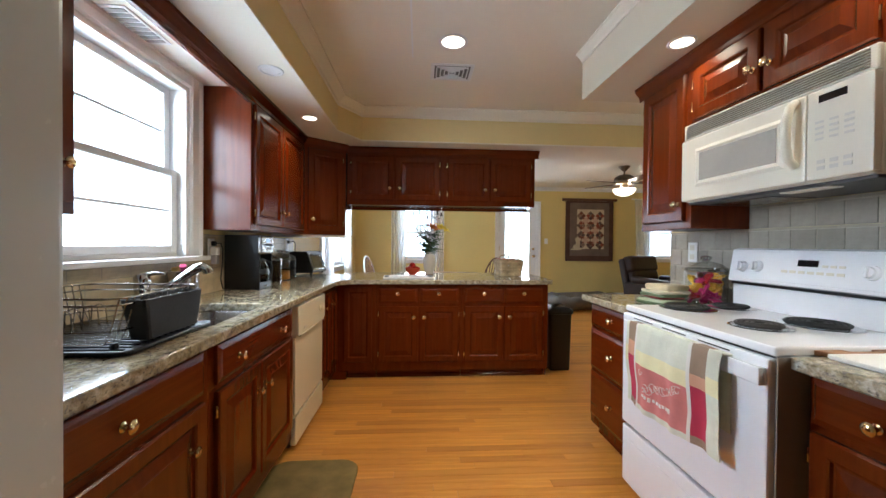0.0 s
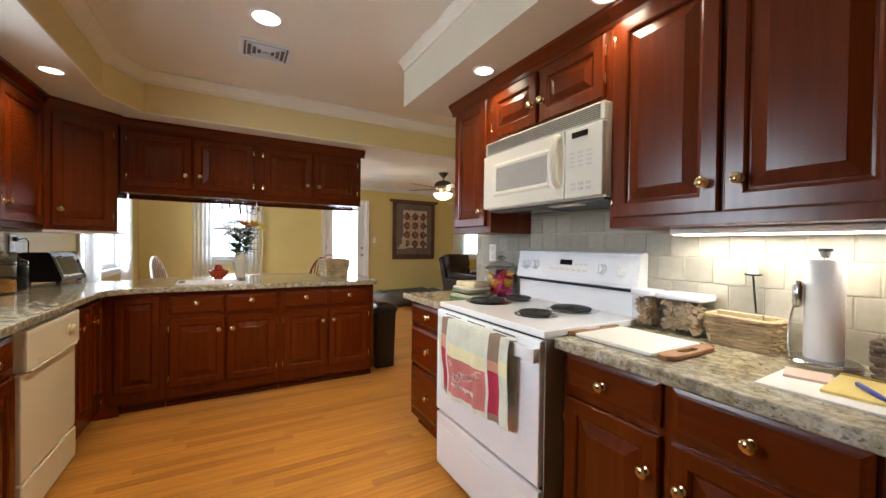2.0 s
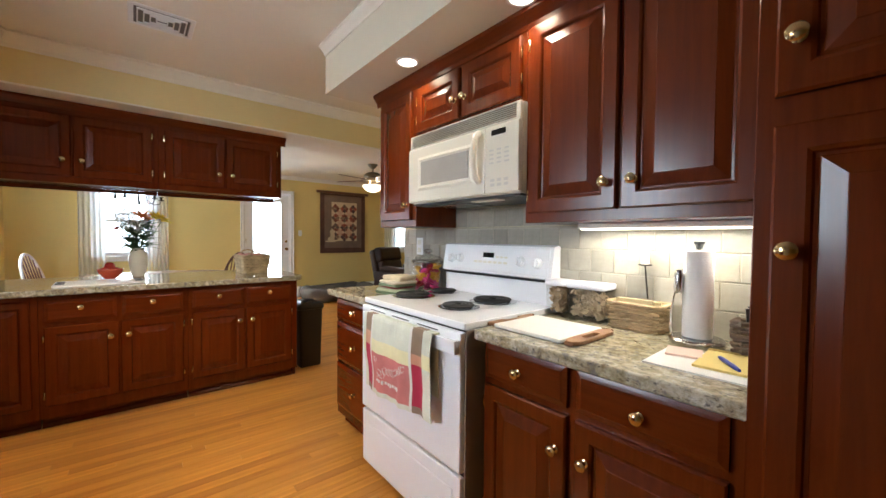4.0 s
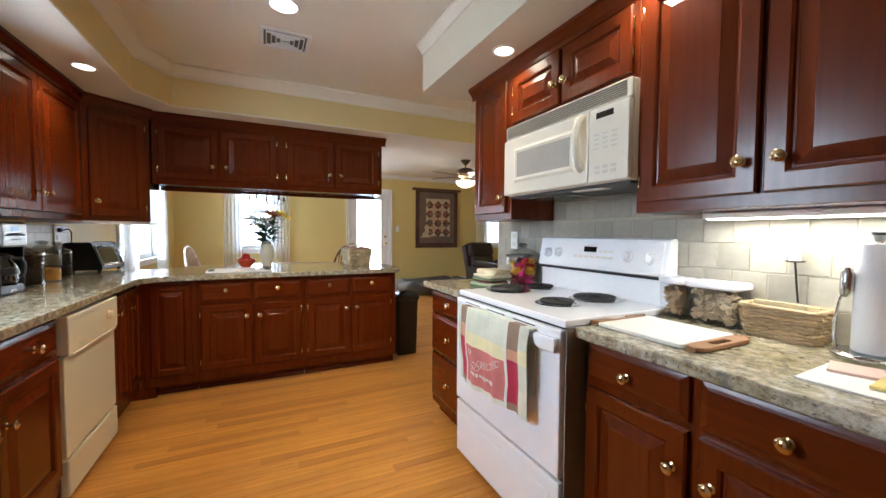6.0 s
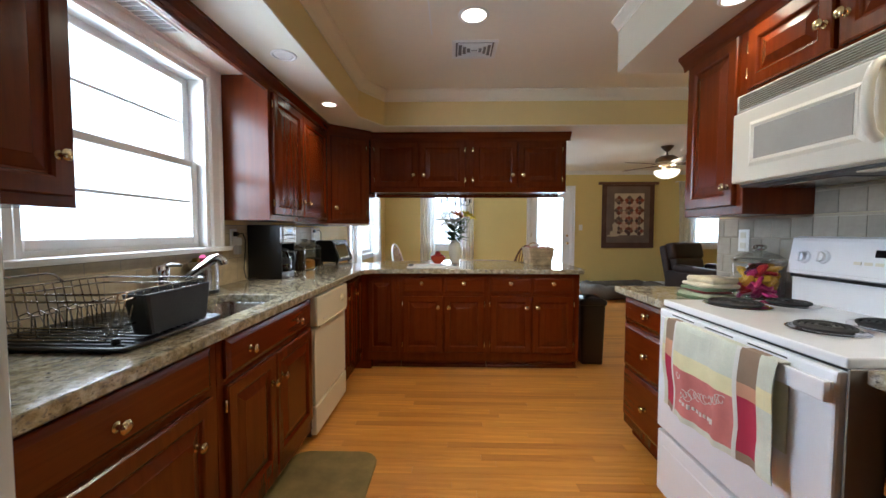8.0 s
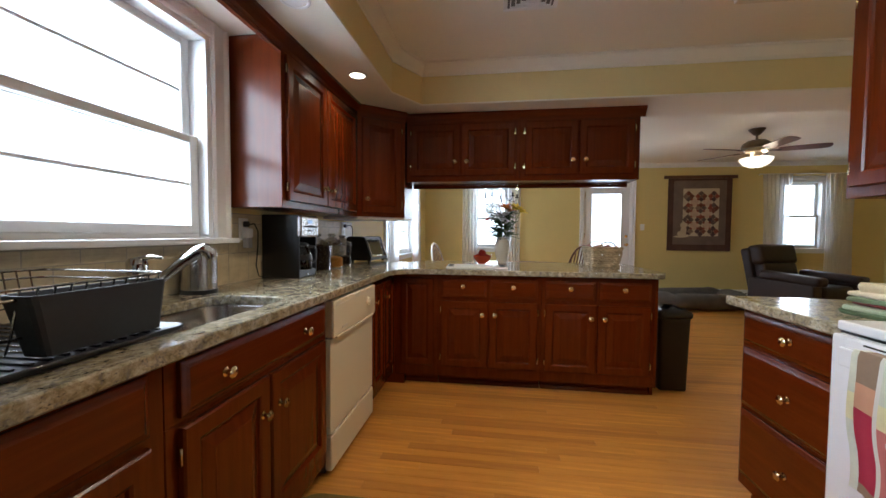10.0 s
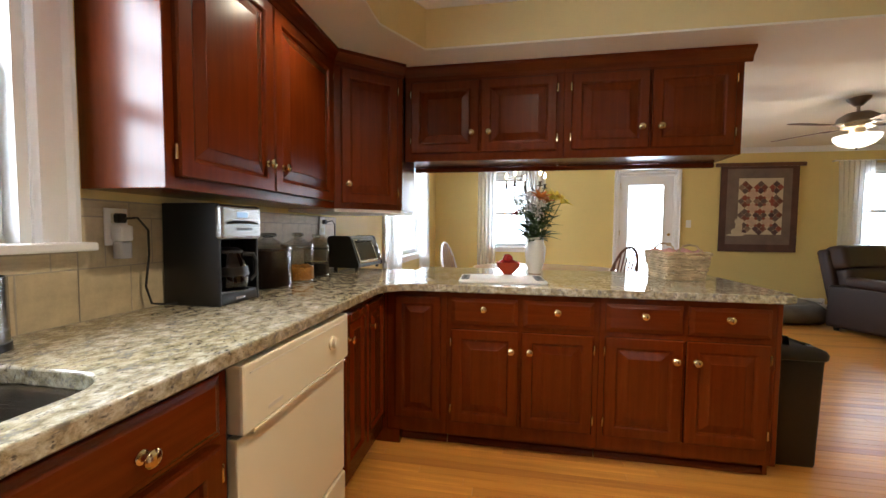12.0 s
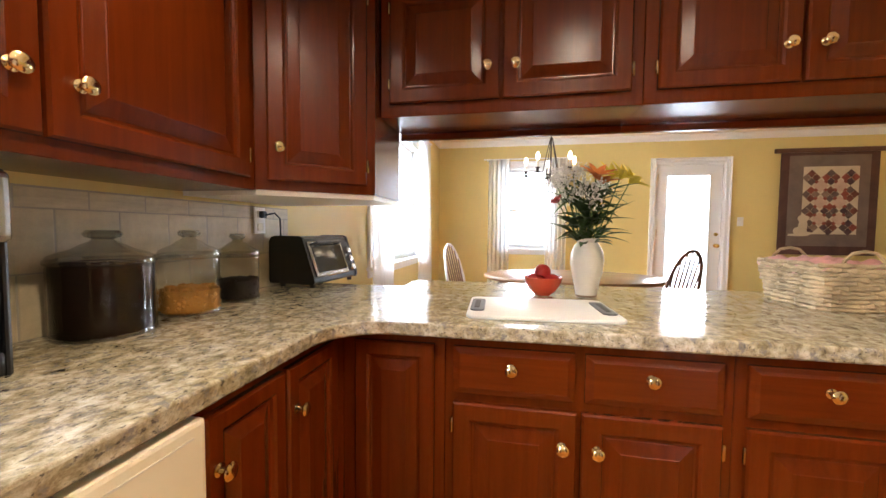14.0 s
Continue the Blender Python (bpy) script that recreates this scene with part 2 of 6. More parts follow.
def tube(points, r, n=8, bm=None, closed=False):
    """A round bar along a line of points; r may be one radius or one for each point."""
    bm = bm or bmesh.new()
    pts = [Vector(p) for p in points]
    rs = r if isinstance(r, (list, tuple)) else [r] * len(pts)
    rings = []
    side = None
    for i, p in enumerate(pts):
        a = pts[i - 1] if i or closed else p
        b = pts[(i + 1) % len(pts)] if i < len(pts) - 1 or closed else p
        d = (b - a).normalized()
        if side is None:
            side = d.orthogonal().normalized()
        side = (side - d * side.dot(d))
        side = side.normalized() if side.length > 1e-6 else d.orthogonal().normalized()
        up = d.cross(side)
        rings.append([p + (side * math.cos(2 * math.pi * k / n) + up * math.sin(2 * math.pi * k / n)) * rs[i] for k in range(n)])
    if closed:
        rings.append(rings[0])
        loops_mesh(bm, rings, True, False, False)
        bmesh.ops.remove_doubles(bm, verts=bm.verts, dist=1e-6)
    else:
        loops_mesh(bm, rings)
    bmesh.ops.recalc_face_normals(bm, faces=bm.faces)
    return bm


def prism(bm, pts, x0, x1, axis="x"):
    """Draws a (u, v) outline out from x0 to x1: along x with (y, z), along y with (x, z), along z with (x, y)."""
    put = {"x": lambda a, u, v: (a, u, v), "y": lambda a, u, v: (u, a, v), "z": lambda a, u, v: (u, v, a)}[axis]
    loops_mesh(bm, [[put(a, u, v) for u, v in pts] for a in (x0, x1)])
    bmesh.ops.recalc_face_normals(bm, faces=bm.faces)
    return bm


def offset_ring(pts, d):
    """Moves a counter-clockwise outline inwards by d."""
    out = []
    n = len(pts)
    for i in range(n):
        p, a, b = Vector(pts[i]), Vector(pts[i - 1]), Vector(pts[(i + 1) % n])
        e1, e2 = (p - a).normalized(), (b - p).normalized()
        n1, n2 = Vector((-e1.y, e1.x)), Vector((-e2.y, e2.x))
        k = (n1 + n2)
        k = k / max(0.3, k.length_squared / 2) if k.length > 1e-6 else n1
        out.append(tuple(p + k * d))
    return out


def slab(outline, z0, z1, round_=0.006, hole=None):
    """A flat stone with eased edges, and a hole through it if one is given."""
    bm = bmesh.new()
    rows = [(round_, z0), (0.0, z0 + round_), (0.0, z1 - round_), (round_ * 0.35, z1 - round_ * 0.35), (round_, z1)]
    rings = [[(x, y, z) for x, y in offset_ring(outline, d)] for d, z in rows]
    vs = loops_mesh(bm, rings, True, False, False)
    ends = [vs[0], vs[-1]]
    holes = None
    if hole:
        rows = [(-round_, z0), (0.0, z0 + round_), (0.0, z1 - round_), (-round_ * 0.35, z1 - round_ * 0.35), (-round_, z1)]
        holes = loops_mesh(bm, [[(x, y, z) for x, y in offset_ring(hole, d)] for d, z in rows], True, False, False)
    for k in (0, -1):
        edges = []
        for ring in ([vs[k]] + ([holes[k]] if holes else [])):
            for a, b in zip(ring, ring[1:] + ring[:1]):
                edges.append(bm.edges.get((a, b)))
        bmesh.ops.triangle_fill(bm, edges=edges, use_beauty=True)
    bmesh.ops.recalc_face_normals(bm, faces=bm.faces)
    return bm


def rounded(x0, y0, x1, y1, r, n=5):
    """A counter-clockwise rectangle with round corners."""
    pts = []
    for cx, cy, a0 in ((x1 - r, y0 + r, -90), (x1 - r, y1 - r, 0), (x0 + r, y1 - r, 90), (x0 + r, y0 + r, 180)):
        for i in range(n + 1):
            a = radians(a0 + 90 * i / n)
            pts.append((cx + r * math.cos(a), cy + r * math.sin(a)))
    return pts


def mesh_of(name, bm, material, smooth=False):
    me = bpy.data.meshes.new(name)
    if smooth:
        for f in bm.faces:
            f.smooth = True
        for e in bm.edges:
            if len(e.link_faces) == 2 and e.calc_face_angle(0) > 0.7:
                e.smooth = False
    bm.to_mesh(me)
    bm.free()
    me.materials.append(material)
    return me


def part(name, bm, material, parent, label="", at=None, smooth=False):
    ob = new(name, mesh_of(name, bm, material, smooth))
    ob.parent = parent
    if at is not None:
        ob.matrix_basis = at
    if label:
        ob["label"] = label
    return ob


def thing(name, label, category, at=None, group="", kind=""):
    ob = new(name)
    ob.empty_display_size = 0.1
    if at is not None:
        ob.matrix_basis = at
    return tagged(ob, label, category, group, kind)


def single(name, bm, material, label, category, at=None, group="", kind="", smooth=False):
    ob = new(name, mesh_of(name, bm, material, smooth))
    if at is not None:
        ob.matrix_basis = at
    return tagged(ob, label, category, group, kind)


# ---- structure ----
LEFT, RIGHT, FAR, BACK, EAST = -1.44, 1.50, 8.25, -3.6, 6.4
SOFFIT, CEIL = 2.145, 2.44
TOP = 0.89

# ground slab under the planks
floor = single("floor", boxes((LEFT - 0.16, BACK - 0.16, -0.16, RIGHT + 0.12, 2.67, -0.012), (LEFT - 0.16, 2.6701, -0.16, EAST + 0.16, FAR + 0.16, -0.012)), OAK_FAR, "honey oak strip floor running across the rooms", "floor", kind="structure")


def wall_with(name, axis, at0, at1, lo, hi, z1, openings, material, label):
    """A wall from lo to hi along its length, at0 to at1 through its thickness, with (a, b, z0, z1) openings."""
    bm = bmesh.new()

    def put(a, b, za, zb):
        if b - a > 1e-4 and zb - za > 1e-4:
            if axis == "y":
                box(bm, at0, a, za, at1, b, zb)
            else:
                box(bm, a, at0, za, b, at1, zb)
    cur = lo
    for a, b, za, zb in sorted(openings):
        put(cur, a, -0.012, z1)
        put(a, b, -0.012, za)
        put(a, b, zb, z1)
        cur = b
    put(cur, hi, -0.012, z1)
    return single(name, bm, material, label, "wall", kind="structure")


KW = (1.70, 2.66, 1.125, 2.07)     # kitchen window opening: along y, and height
DW_ = (5.55, 7.05, 0.86, 2.10)     # dining window in the same wall
FW = (-0.48, 0.16, 0.90, 2.06)     # far wall, window behind the table
FD = (1.535, 2.365, 0.0, 2.07)     # far wall, glazed door
LW = (4.83, 5.45, 0.95, 2.10)      # far wall, window of the sitting area
wall_with("wall_west", "y", LEFT - 0.16, LEFT, BACK, FAR + 0.16, CEIL + 0.1, [KW, DW_], YELLOW, "yellow painted wall with windows")
wall_with("wall_north", "x", FAR, FAR + 0.16, LEFT, EAST, CEIL + 0.1, [FW, FD, LW], YELLOW, "yellow painted far wall with windows and a glazed door")
wall_with("wall_kitchen_east", "y", RIGHT, RIGHT + 0.12, BACK, 2.79, CEIL + 0.1, [], BEAM_YELLOW, "kitchen side wall")
wall_with("wall_east", "y", EAST, EAST + 0.16, 2.67, FAR + 0.16, CEIL + 0.1, [], YELLOW, "yellow painted side wall")
wall_with("wall_sitting_south", "x", 2.67, 2.79, RIGHT + 0.12, EAST, CEIL + 0.1, [], YELLOW, "yellow painted wall")
# unseen closing wall, set far back to keep bounce light low
wall_with("wall_south_unseen", "x", BACK - 0.16, BACK, LEFT - 0.16, RIGHT + 0.12, CEIL + 0.1, [], BEAM_YELLOW, "unseen pale yellow wall added behind to close the kitchen")
single("ceiling", boxes((LEFT - 0.16, BACK - 0.16, CEIL, RIGHT + 0.12, 2.67, CEIL + 0.12), (LEFT - 0.16, 2.6701, CEIL, EAST + 0.16, FAR + 0.16, CEIL + 0.12)), CEILING, "smooth white painted ceiling", "ceiling", kind="structure")

# dropped soffits over the cabinets; the inner faces are painted yellow, the undersides white
SL, SR, BY = -0.82, 0.91, 3.90
corner = [(LEFT, BACK), (SL, BACK), (SL, 3.62), (-0.66, BY), (EAST, BY), (EAST, 4.40), (LEFT, 4.40)]
single("soffit_west", prism(bmesh.new(), corner, SOFFIT + 0.004, CEIL, "z"), BEAM_YELLOW, "pale yellow dropped beam and soffit", "soffit", kind="structure")
single("soffit_underside", prism(bmesh.new(), offset_ring(corner, 0.002), SOFFIT - 0.006, SOFFIT + 0.004, "z"), CEILING, "white underside of the dropped soffit", "soffit", kind="structure")
single("soffit_east", prism(bmesh.new(), [(SR, BACK), (RIGHT, BACK), (RIGHT, 2.83), (SR, 2.83)], SOFFIT, CEIL, "z"), SOFFIT_CREAM, "cream dropped soffit over the wall cabinets", "soffit", kind="structure")

CROWN = [(0, 0), (0, -0.075), (0.008, -0.075), (0.014, -0.055), (0.035, -0.03), (0.05, -0.014), (0.06, -0.012), (0.06, 0)]


def crown(name, a, b, inward, k=1.0, paint=None):
    """Ceiling moulding from a to b (x, y), standing out towards inward."""
    a, b, d = Vector((*a, CEIL - 0.001)), Vector((*b, CEIL - 0.001)), Vector((*inward, 0)).normalized()
    bm = bmesh.new()
    loops_mesh(bm, [[p + d * u * k + Vector((0, 0, v * k)) for u, v in CROWN] for p in (a, b)])
    bmesh.ops.recalc_face_normals(bm, faces=bm.faces)
    return single(name, bm, paint or TRIM, "painted ceiling moulding", "moulding", kind="structure")


crown("trim_crown_west", (SL, BACK), (SL, 3.62), (1, 0), 1.15, CEILING)
crown("trim_crown_corner", (SL, 3.62), (-0.66, BY), (0.28, -0.16), 1.15, CEILING)
crown("trim_crown_beam", (-0.66, BY), (EAST, BY), (0, -1), 1.15, CEILING)
crown("trim_crown_east", (SR, BACK), (SR, 2.83), (-1, 0), 0.75, CEILING)
crown("trim_crown_far", (LEFT, FAR), (EAST, FAR), (0, -1))
crown("trim_crown_dining", (LEFT, 4.40), (LEFT, FAR), (1, 0))

for nm, x0, x1 in (("baseboard_far_west", LEFT, FD[0] - 0.08), ("baseboard_far_east", FD[1] + 0.08, EAST)):
    bm = prism(bmesh.new(), [(FAR - 0.018, 0), (FAR, 0), (FAR, 0.12), (FAR - 0.006, 0.12), (FAR - 0.014, 0.10), (FAR - 0.018, 0.095)], x0, x1)
    single(nm, bm, TRIM, "white painted baseboard", "baseboard", kind="structure")
single("baseboard_west", prism(bmesh.new(), [(LEFT, 0), (LEFT + 0.018, 0), (LEFT + 0.018, 0.1), (LEFT + 0.006, 0.12), (LEFT, 0.12)], 4.45, FAR - 0.02, "y"), TRIM, "white painted baseboard", "baseboard", kind="structure")


def window(name, w, z0, z1, m, bars=1, label="", sill=True, casing=0.085):
    """A double-hung sash window in the wall plane y = 0, room side towards -y, x from 0 to w, heights in world metres."""
    t = thing(name, label, "window", m, kind="structure")
    h = z1 - z0
    part("window_frame", boxes((0, -0.003, z0, 0.025, 0.155, z1), (w - 0.025, -0.003, z0, w, 0.155, z1), (0.025, -0.003, z1 - 0.025, w - 0.025, 0.155, z1), (0.025, 0.046, z0, w - 0.025, 0.155, z0 + 0.02)), TRIM, t)
    mid = z0 + h * 0.48
    for nm, za, zb, y in (("lower_sash", z0 + 0.02, mid + 0.02, 0.045), ("upper_sash", mid - 0.02, z1 - 0.025, 0.085)):
        s = part(nm, boxes((0.025, y, za, 0.07, y + 0.035, zb), (w - 0.07, y, za, w - 0.025, y + 0.035, zb), (0.07, y, za, w - 0.07, y + 0.035, za + 0.04), (0.07, y, zb - 0.036, w - 0.07, y + 0.035, zb), bevel=0.004), TRIM, t)
        for i in range(bars):
            z = za + 0.04 + (zb - za - 0.076) * (i + 1) / (bars + 1)
            part("bar", boxes((0.07, y + 0.008, z - 0.007, w - 0.07, y + 0.028, z + 0.007), bevel=0.003), TRIM, s)
        p = part("pane", boxes((0.066, y + 0.015, za + 0.036, w - 0.066, y + 0.019, zb - 0.032)), GLASS, s)
        p.visible_shadow = False
    c = casing
    prof = [(0.0, 0), (0.0, -0.012), (0.012, -0.02), (c - 0.025, -0.016), (c - 0.012, -0.026), (c, -0.026), (c, 0)]
    for x, sgn in ((0, -1), (w, 1)):
        part("casing", prism(bmesh.new(), [(x + sgn * u, v) for u, v in prof], z0 - (0.02 if sill else c), min(z1 + c, SOFFIT - 0.008) if casing > 0.09 else z1 + c, "z"), TRIM, t)
    part("head_casing", prism(bmesh.new(), [(v, z1 + u * (0.66 if casing > 0.09 else 1)) for u, v in prof], 0, w), TRIM, t)
    if sill:
        part("window_sill", boxes((-c - 0.02, -0.06, z0 - 0.025, w + c + 0.02, 0.045, z0), bevel=0.006, seg=2), TRIM, t)
        part("apron", boxes((-c, -0.018, z0 - 0.085, w + c, 0, z0 - 0.026), bevel=0.004), TRIM, t) if z0 < 1 else None
    return t


window("window_kitchen", KW[1] - KW[0], KW[2], KW[3], pose(LEFT, KW[0], 0, 0, 0, 90), 1, "white double-hung sash window above the sink", casing=0.10)
window("window_dining", DW_[1] - DW_[0], DW_[2], DW_[3], pose(LEFT, DW_[0], 0, 0, 0, 90), 1, "wide white sash window behind sheer curtains")
window("window_far", FW[1] - FW[0], FW[2], FW[3], pose(FW[0], FAR, 0), 1, "white sash window behind sheer curtains")
window("window_sitting", LW[1] - LW[0], LW[2], LW[3], pose(LW[0], FAR, 0), 1, "white sash window behind sheer curtains")

for y0, y1, z0, z1, k in ((*KW, 1.0), (*DW_, 0.6)):
    sky_light(LEFT - 0.16, (y0 + y1) / 2, z0, z1, y1 - y0, (1, 0), SKY_IN * k, 1.6 * k)
for x0, x1, z0, z1 in (FW, FD, LW):
    sky_light((x0 + x1) / 2, FAR + 0.16, max(z0, 0.3), z1, x1 - x0, (0, -1), SKY_IN * 0.6)
# white daylight outside the openings
for nm, m, w, z0, z1 in (("backdrop_west", pose(LEFT - 1.5, -1.5, 0, 0, 0, 90), 14.0, -0.4, 4.2), ("backdrop_north", pose(LEFT - 3.0, FAR + 1.9, 0), 16.0, -0.4, 4.2)):
    single(nm, boxes((0, 0, z0, w, 0.02, z1)), SKYGLOW, "pale overcast daylight outside", "backdrop", m, kind="structure")

# glazed door in the far wall
door = thing("door_garden", "white glazed garden door, shut", "door", pose(FD[0], FAR, 0), kind="structure")
w = FD[1] - FD[0]
part("jamb", boxes((0, 0.0, 0, 0.02, 0.14, FD[3]), (w - 0.02, 0.0, 0, w, 0.14, FD[3]), (0.02, 0.0, FD[3] - 0.02, w - 0.02, 0.14, FD[3])), TRIM, door)
leaf = part("leaf", boxes((0.022, 0.02, 0.008, 0.135, 0.062, FD[3] - 0.023), (w - 0.155, 0.02, 0.008, w - 0.022, 0.062, FD[3] - 0.023), (0.135, 0.02, 0.008, w - 0.155, 0.062, 0.30), (0.135, 0.02, FD[3] - 0.15, w - 0.155, 0.062, FD[3] - 0.023)), TRIM, door)
part("bead", boxes((0.135, 0.012, 0.30, 0.15, 0.02, FD[3] - 0.15), (w - 0.17, 0.012, 0.30, w - 0.155, 0.02, FD[3] - 0.15), (0.15, 0.012, 0.30, w - 0.17, 0.02, 0.315), (0.15, 0.012, FD[3] - 0.165, w - 0.17, 0.02, FD[3] - 0.15)), TRIM, leaf)
gp = part("pane", boxes((0.13, 0.036, 0.295, w - 0.15, 0.04, FD[3] - 0.145)), GLASS, leaf)
gp.visible_shadow = False
part("door_handle", lathe([(0.026, 0.0), (0.026, 0.008), (0.011, 0.012), (0.011, 0.035), (0.024, 0.045), (0.028, 0.058), (0.020, 0.07), (0.0, 0.073)], 16, None, (w - 0.075, 0.02, 0.98), "-y"), BRASS, leaf, "brass door knob", smooth=True)
part("deadbolt", lathe([(0.024, 0.0), (0.022, 0.014), (0.0, 0.016)], 16, None, (w - 0.075, 0.02, 1.13), "-y"), BRASS, leaf, smooth=True)
for z in (0.3, 1.1, 1.85):
    part("hinge", lathe([(0.007, 0), (0.007, 0.09)], 8, None, (0.024, 0.012, z)), BRASS, leaf)
prof = [(0.0, 0), (0.0, -0.012), (0.012, -0.02), (0.05, -0.016), (0.06, -0.026), (0.07, -0.026), (0.07, 0)]
for x, sg in ((0, -1), (w, 1)):
    part("casing", prism(bmesh.new(), [(x + sg * u, v) for u, v in prof], 0, FD[3] + 0.07, "z"), TRIM, door)
part("head_casing", prism(bmesh.new(), [(v, FD[3] + u) for u, v in prof], 0, w), TRIM, door)

# ---- recessed lamps and ceiling vent ----


def can_light(x, y, z, r=0.058, lit=True):
    t = thing("recessed_light", "round white recessed ceiling lamp" + (", switched on" if lit else ", switched off"), "ceiling light", pose(x, y, z), "recessed lamps")
    part("trim_ring", lathe([(r * 0.80, 0.0), (r * 0.84, -0.005), (r * 0.96, -0.006), (r * 1.06, -0.002), (r * 1.06, 0.0)], 28, cap=False), TRIM, t, smooth=True)
    part("lens", lathe([(0.0, -0.003), (r * 0.6, -0.004), (r * 0.81, -0.002)], 24, cap=False), LAMP_GLOW if lit else TRIM, t)
    if lit:
        lamp("recessed_lamp", "SPOT", (x, y, z - 0.014), (x, y, 0), CAN_WATT * (5.6 if z > 2.3 else 1.0), WARM, 0.05)


can_light(0.06, 2.745, CEIL, 0.085)
can_light(1.063, 2.118, SOFFIT)
can_light(1.097, 1.397, SOFFIT)
can_light(-0.957, 3.311, SOFFIT - 0.006)
can_light(-0.948, 2.553, SOFFIT - 0.006, 0.062, False)

vent = thing("ceiling_vent", "square white louvred ceiling vent", "vent", pose(0.085, 3.14, CEIL), "")
part("backing", boxes((-0.125, -0.1, -0.004, 0.125, 0.1, -0.001)), plain("vent_grey", (0.16, 0.155, 0.15), 0.6), vent)
part("frame", boxes((-0.15, -0.125, -0.008, 0.15, -0.1, 0), (-0.15, 0.1, -0.008, 0.15, 0.125, 0), (-0.15, -0.1, -0.008, -0.125, 0.1, 0), (0.125, -0.1, -0.008, 0.15, 0.1, 0), bevel=0.003), TRIM, vent)
for i in range(4):
    a, b2 = 0.112 - 0.028 * i, 0.088 - 0.022 * i
    part("slat", boxes((-a, -b2, -0.014, a, -b2 + 0.006, -0.004), (-a, b2 - 0.006, -0.014, a, b2, -0.004), (-a, -b2 + 0.006, -0.014, -a + 0.006, b2 - 0.006, -0.004), (a - 0.006, -b2 + 0.006, -0.014, a, b2 - 0.006, -0.004)), TRIM, vent)
single("ceiling_seam", boxes((-0.195, BACK, CEIL - 0.003, -0.185, 2.95, CEIL)), TRIM, "thin painted seam strip on the ceiling", "moulding", kind="structure")

# ---- cabinets ----
KNOB_MESH = mesh_of("knob", lathe([(0.013, 0.0), (0.013, 0.003), (0.007, 0.006), (0.006, 0.014), (0.011, 0.019), (0.016, 0.023), (0.017, 0.027), (0.013, 0.031), (0.006, 0.033), (0.0, 0.0335)], 16, axis="-y"), BRASS, True)
HINGE_MESH = mesh_of("hinge", lathe([(0.0035, -0.022), (0.0045, -0.02), (0.0045, 0.02), (0.0035, 0.022)], 8), BRASS, True)


def rect_loops(w, h, rows):
    return [[(i, y, i), (w - i, y, i), (w - i, y, h - i), (i, y, h - i)] for i, y in rows]


def panel_front(w, h, t=0.02):
    """A frame-and-panel door with a raised field; x 0..w, z 0..h, front towards -y."""
    s = min(0.058, w * 0.2)
    v = min(0.042, w * 0.14, h * 0.14)
    bm = bmesh.new()
    loops_mesh(bm, rect_loops(w, h, [(0, 0), (0, -t + 0.006), (0.005, -t), (s - 0.010, -t), (s - 0.003, -t + 0.004), (s, -t + 0.011), (s + 0.006, -t + 0.0115), (s + 0.008, -t + 0.010), (s + v, -t + 0.0015), (s + v + 0.002, -t)]))
    bmesh.ops.recalc_face_normals(bm, faces=bm.faces)
    return bm


def drawer_front(w, h, t=0.02):
    bm = bmesh.new()
    loops_mesh(bm, rect_loops(w, h, [(0, 0), (0, -t + 0.009), (0.003, -t + 0.007), (0.012, -t + 0.004), (0.020, -t), (0.024, -t)]))
    bmesh.ops.recalc_face_normals(bm, faces=bm.faces)
    return bm


def knob_on(owner, x, z, t=0.02):
    k = new("knob", KNOB_MESH)
    k.parent = owner
    k.matrix_basis = pose(x, -t, z)
    k["label"] = "polished brass knob"
    return k


def hinges_on(owner, x, h, t=0.02):
    for z in (0.07, h - 0.07):
        o = new("hinge", HINGE_MESH)
        o.parent = owner
        o.matrix_basis = pose(x, -t * 0.6, z)


CAB_CROWN = [(0.0, -0.075), (-0.004, -0.075), (-0.006, -0.055), (-0.016, -0.04), (-0.03, -0.022), (-0.036, -0.018), (-0.036, 0.0), (0.0, 0.0)]


def cabinet(name, label, w, z0, z1, d, m, fronts, toe=0.0, crown_top=False, group="", ends=(0, 0)):
    """A cabinet in its own frame: x along its width, front at y = 0 facing -y. fronts: (kind, x, z, w, h, knobs, hinge side)."""
    t = thing(name, label, "cabinet", m, group)
    b = boxes((0, 0, z0 + toe, w, d, z1 - (0.0 if not crown_top else 0.001)), bevel=0.002)
    part("body", b, CHERRY, t)
    if toe:
        part("toe_kick", boxes((0.004, 0.07, z0, w - 0.004, d - 0.01, z0 + toe)), CHERRY_X, t)
        part("base_moulding", prism(bmesh.new(), [(0.052, z0), (0.07, z0), (0.07, z0 + 0.03), (0.062, z0 + 0.028), (0.054, z0 + 0.014)], 0.002, w - 0.002), CHERRY_X, t)
    if crown_top:
        part("crown", prism(bmesh.new(), [(u, z1 + v) for u, v in CAB_CROWN], -ends[0], w + ends[1]), CHERRY_X, t)
    for kind, x, z, fw, fh, knobs, hinge in fronts:
        if kind == "door":
            f = part("door", panel_front(fw, fh), CHERRY, t, at=pose(x, -0.001, z))
        else:
            f = part("drawer_front", drawer_front(fw, fh), CHERRY_X, t, at=pose(x, -0.001, z))
        for kx, kz in knobs:
            knob_on(f, kx - x, kz - z)
        if hinge:
            hinges_on(f, -0.004 if hinge < 0 else fw + 0.004, fh)
    return t


CT = TOP - 0.04   # underside of the stone
BZ = 0.0
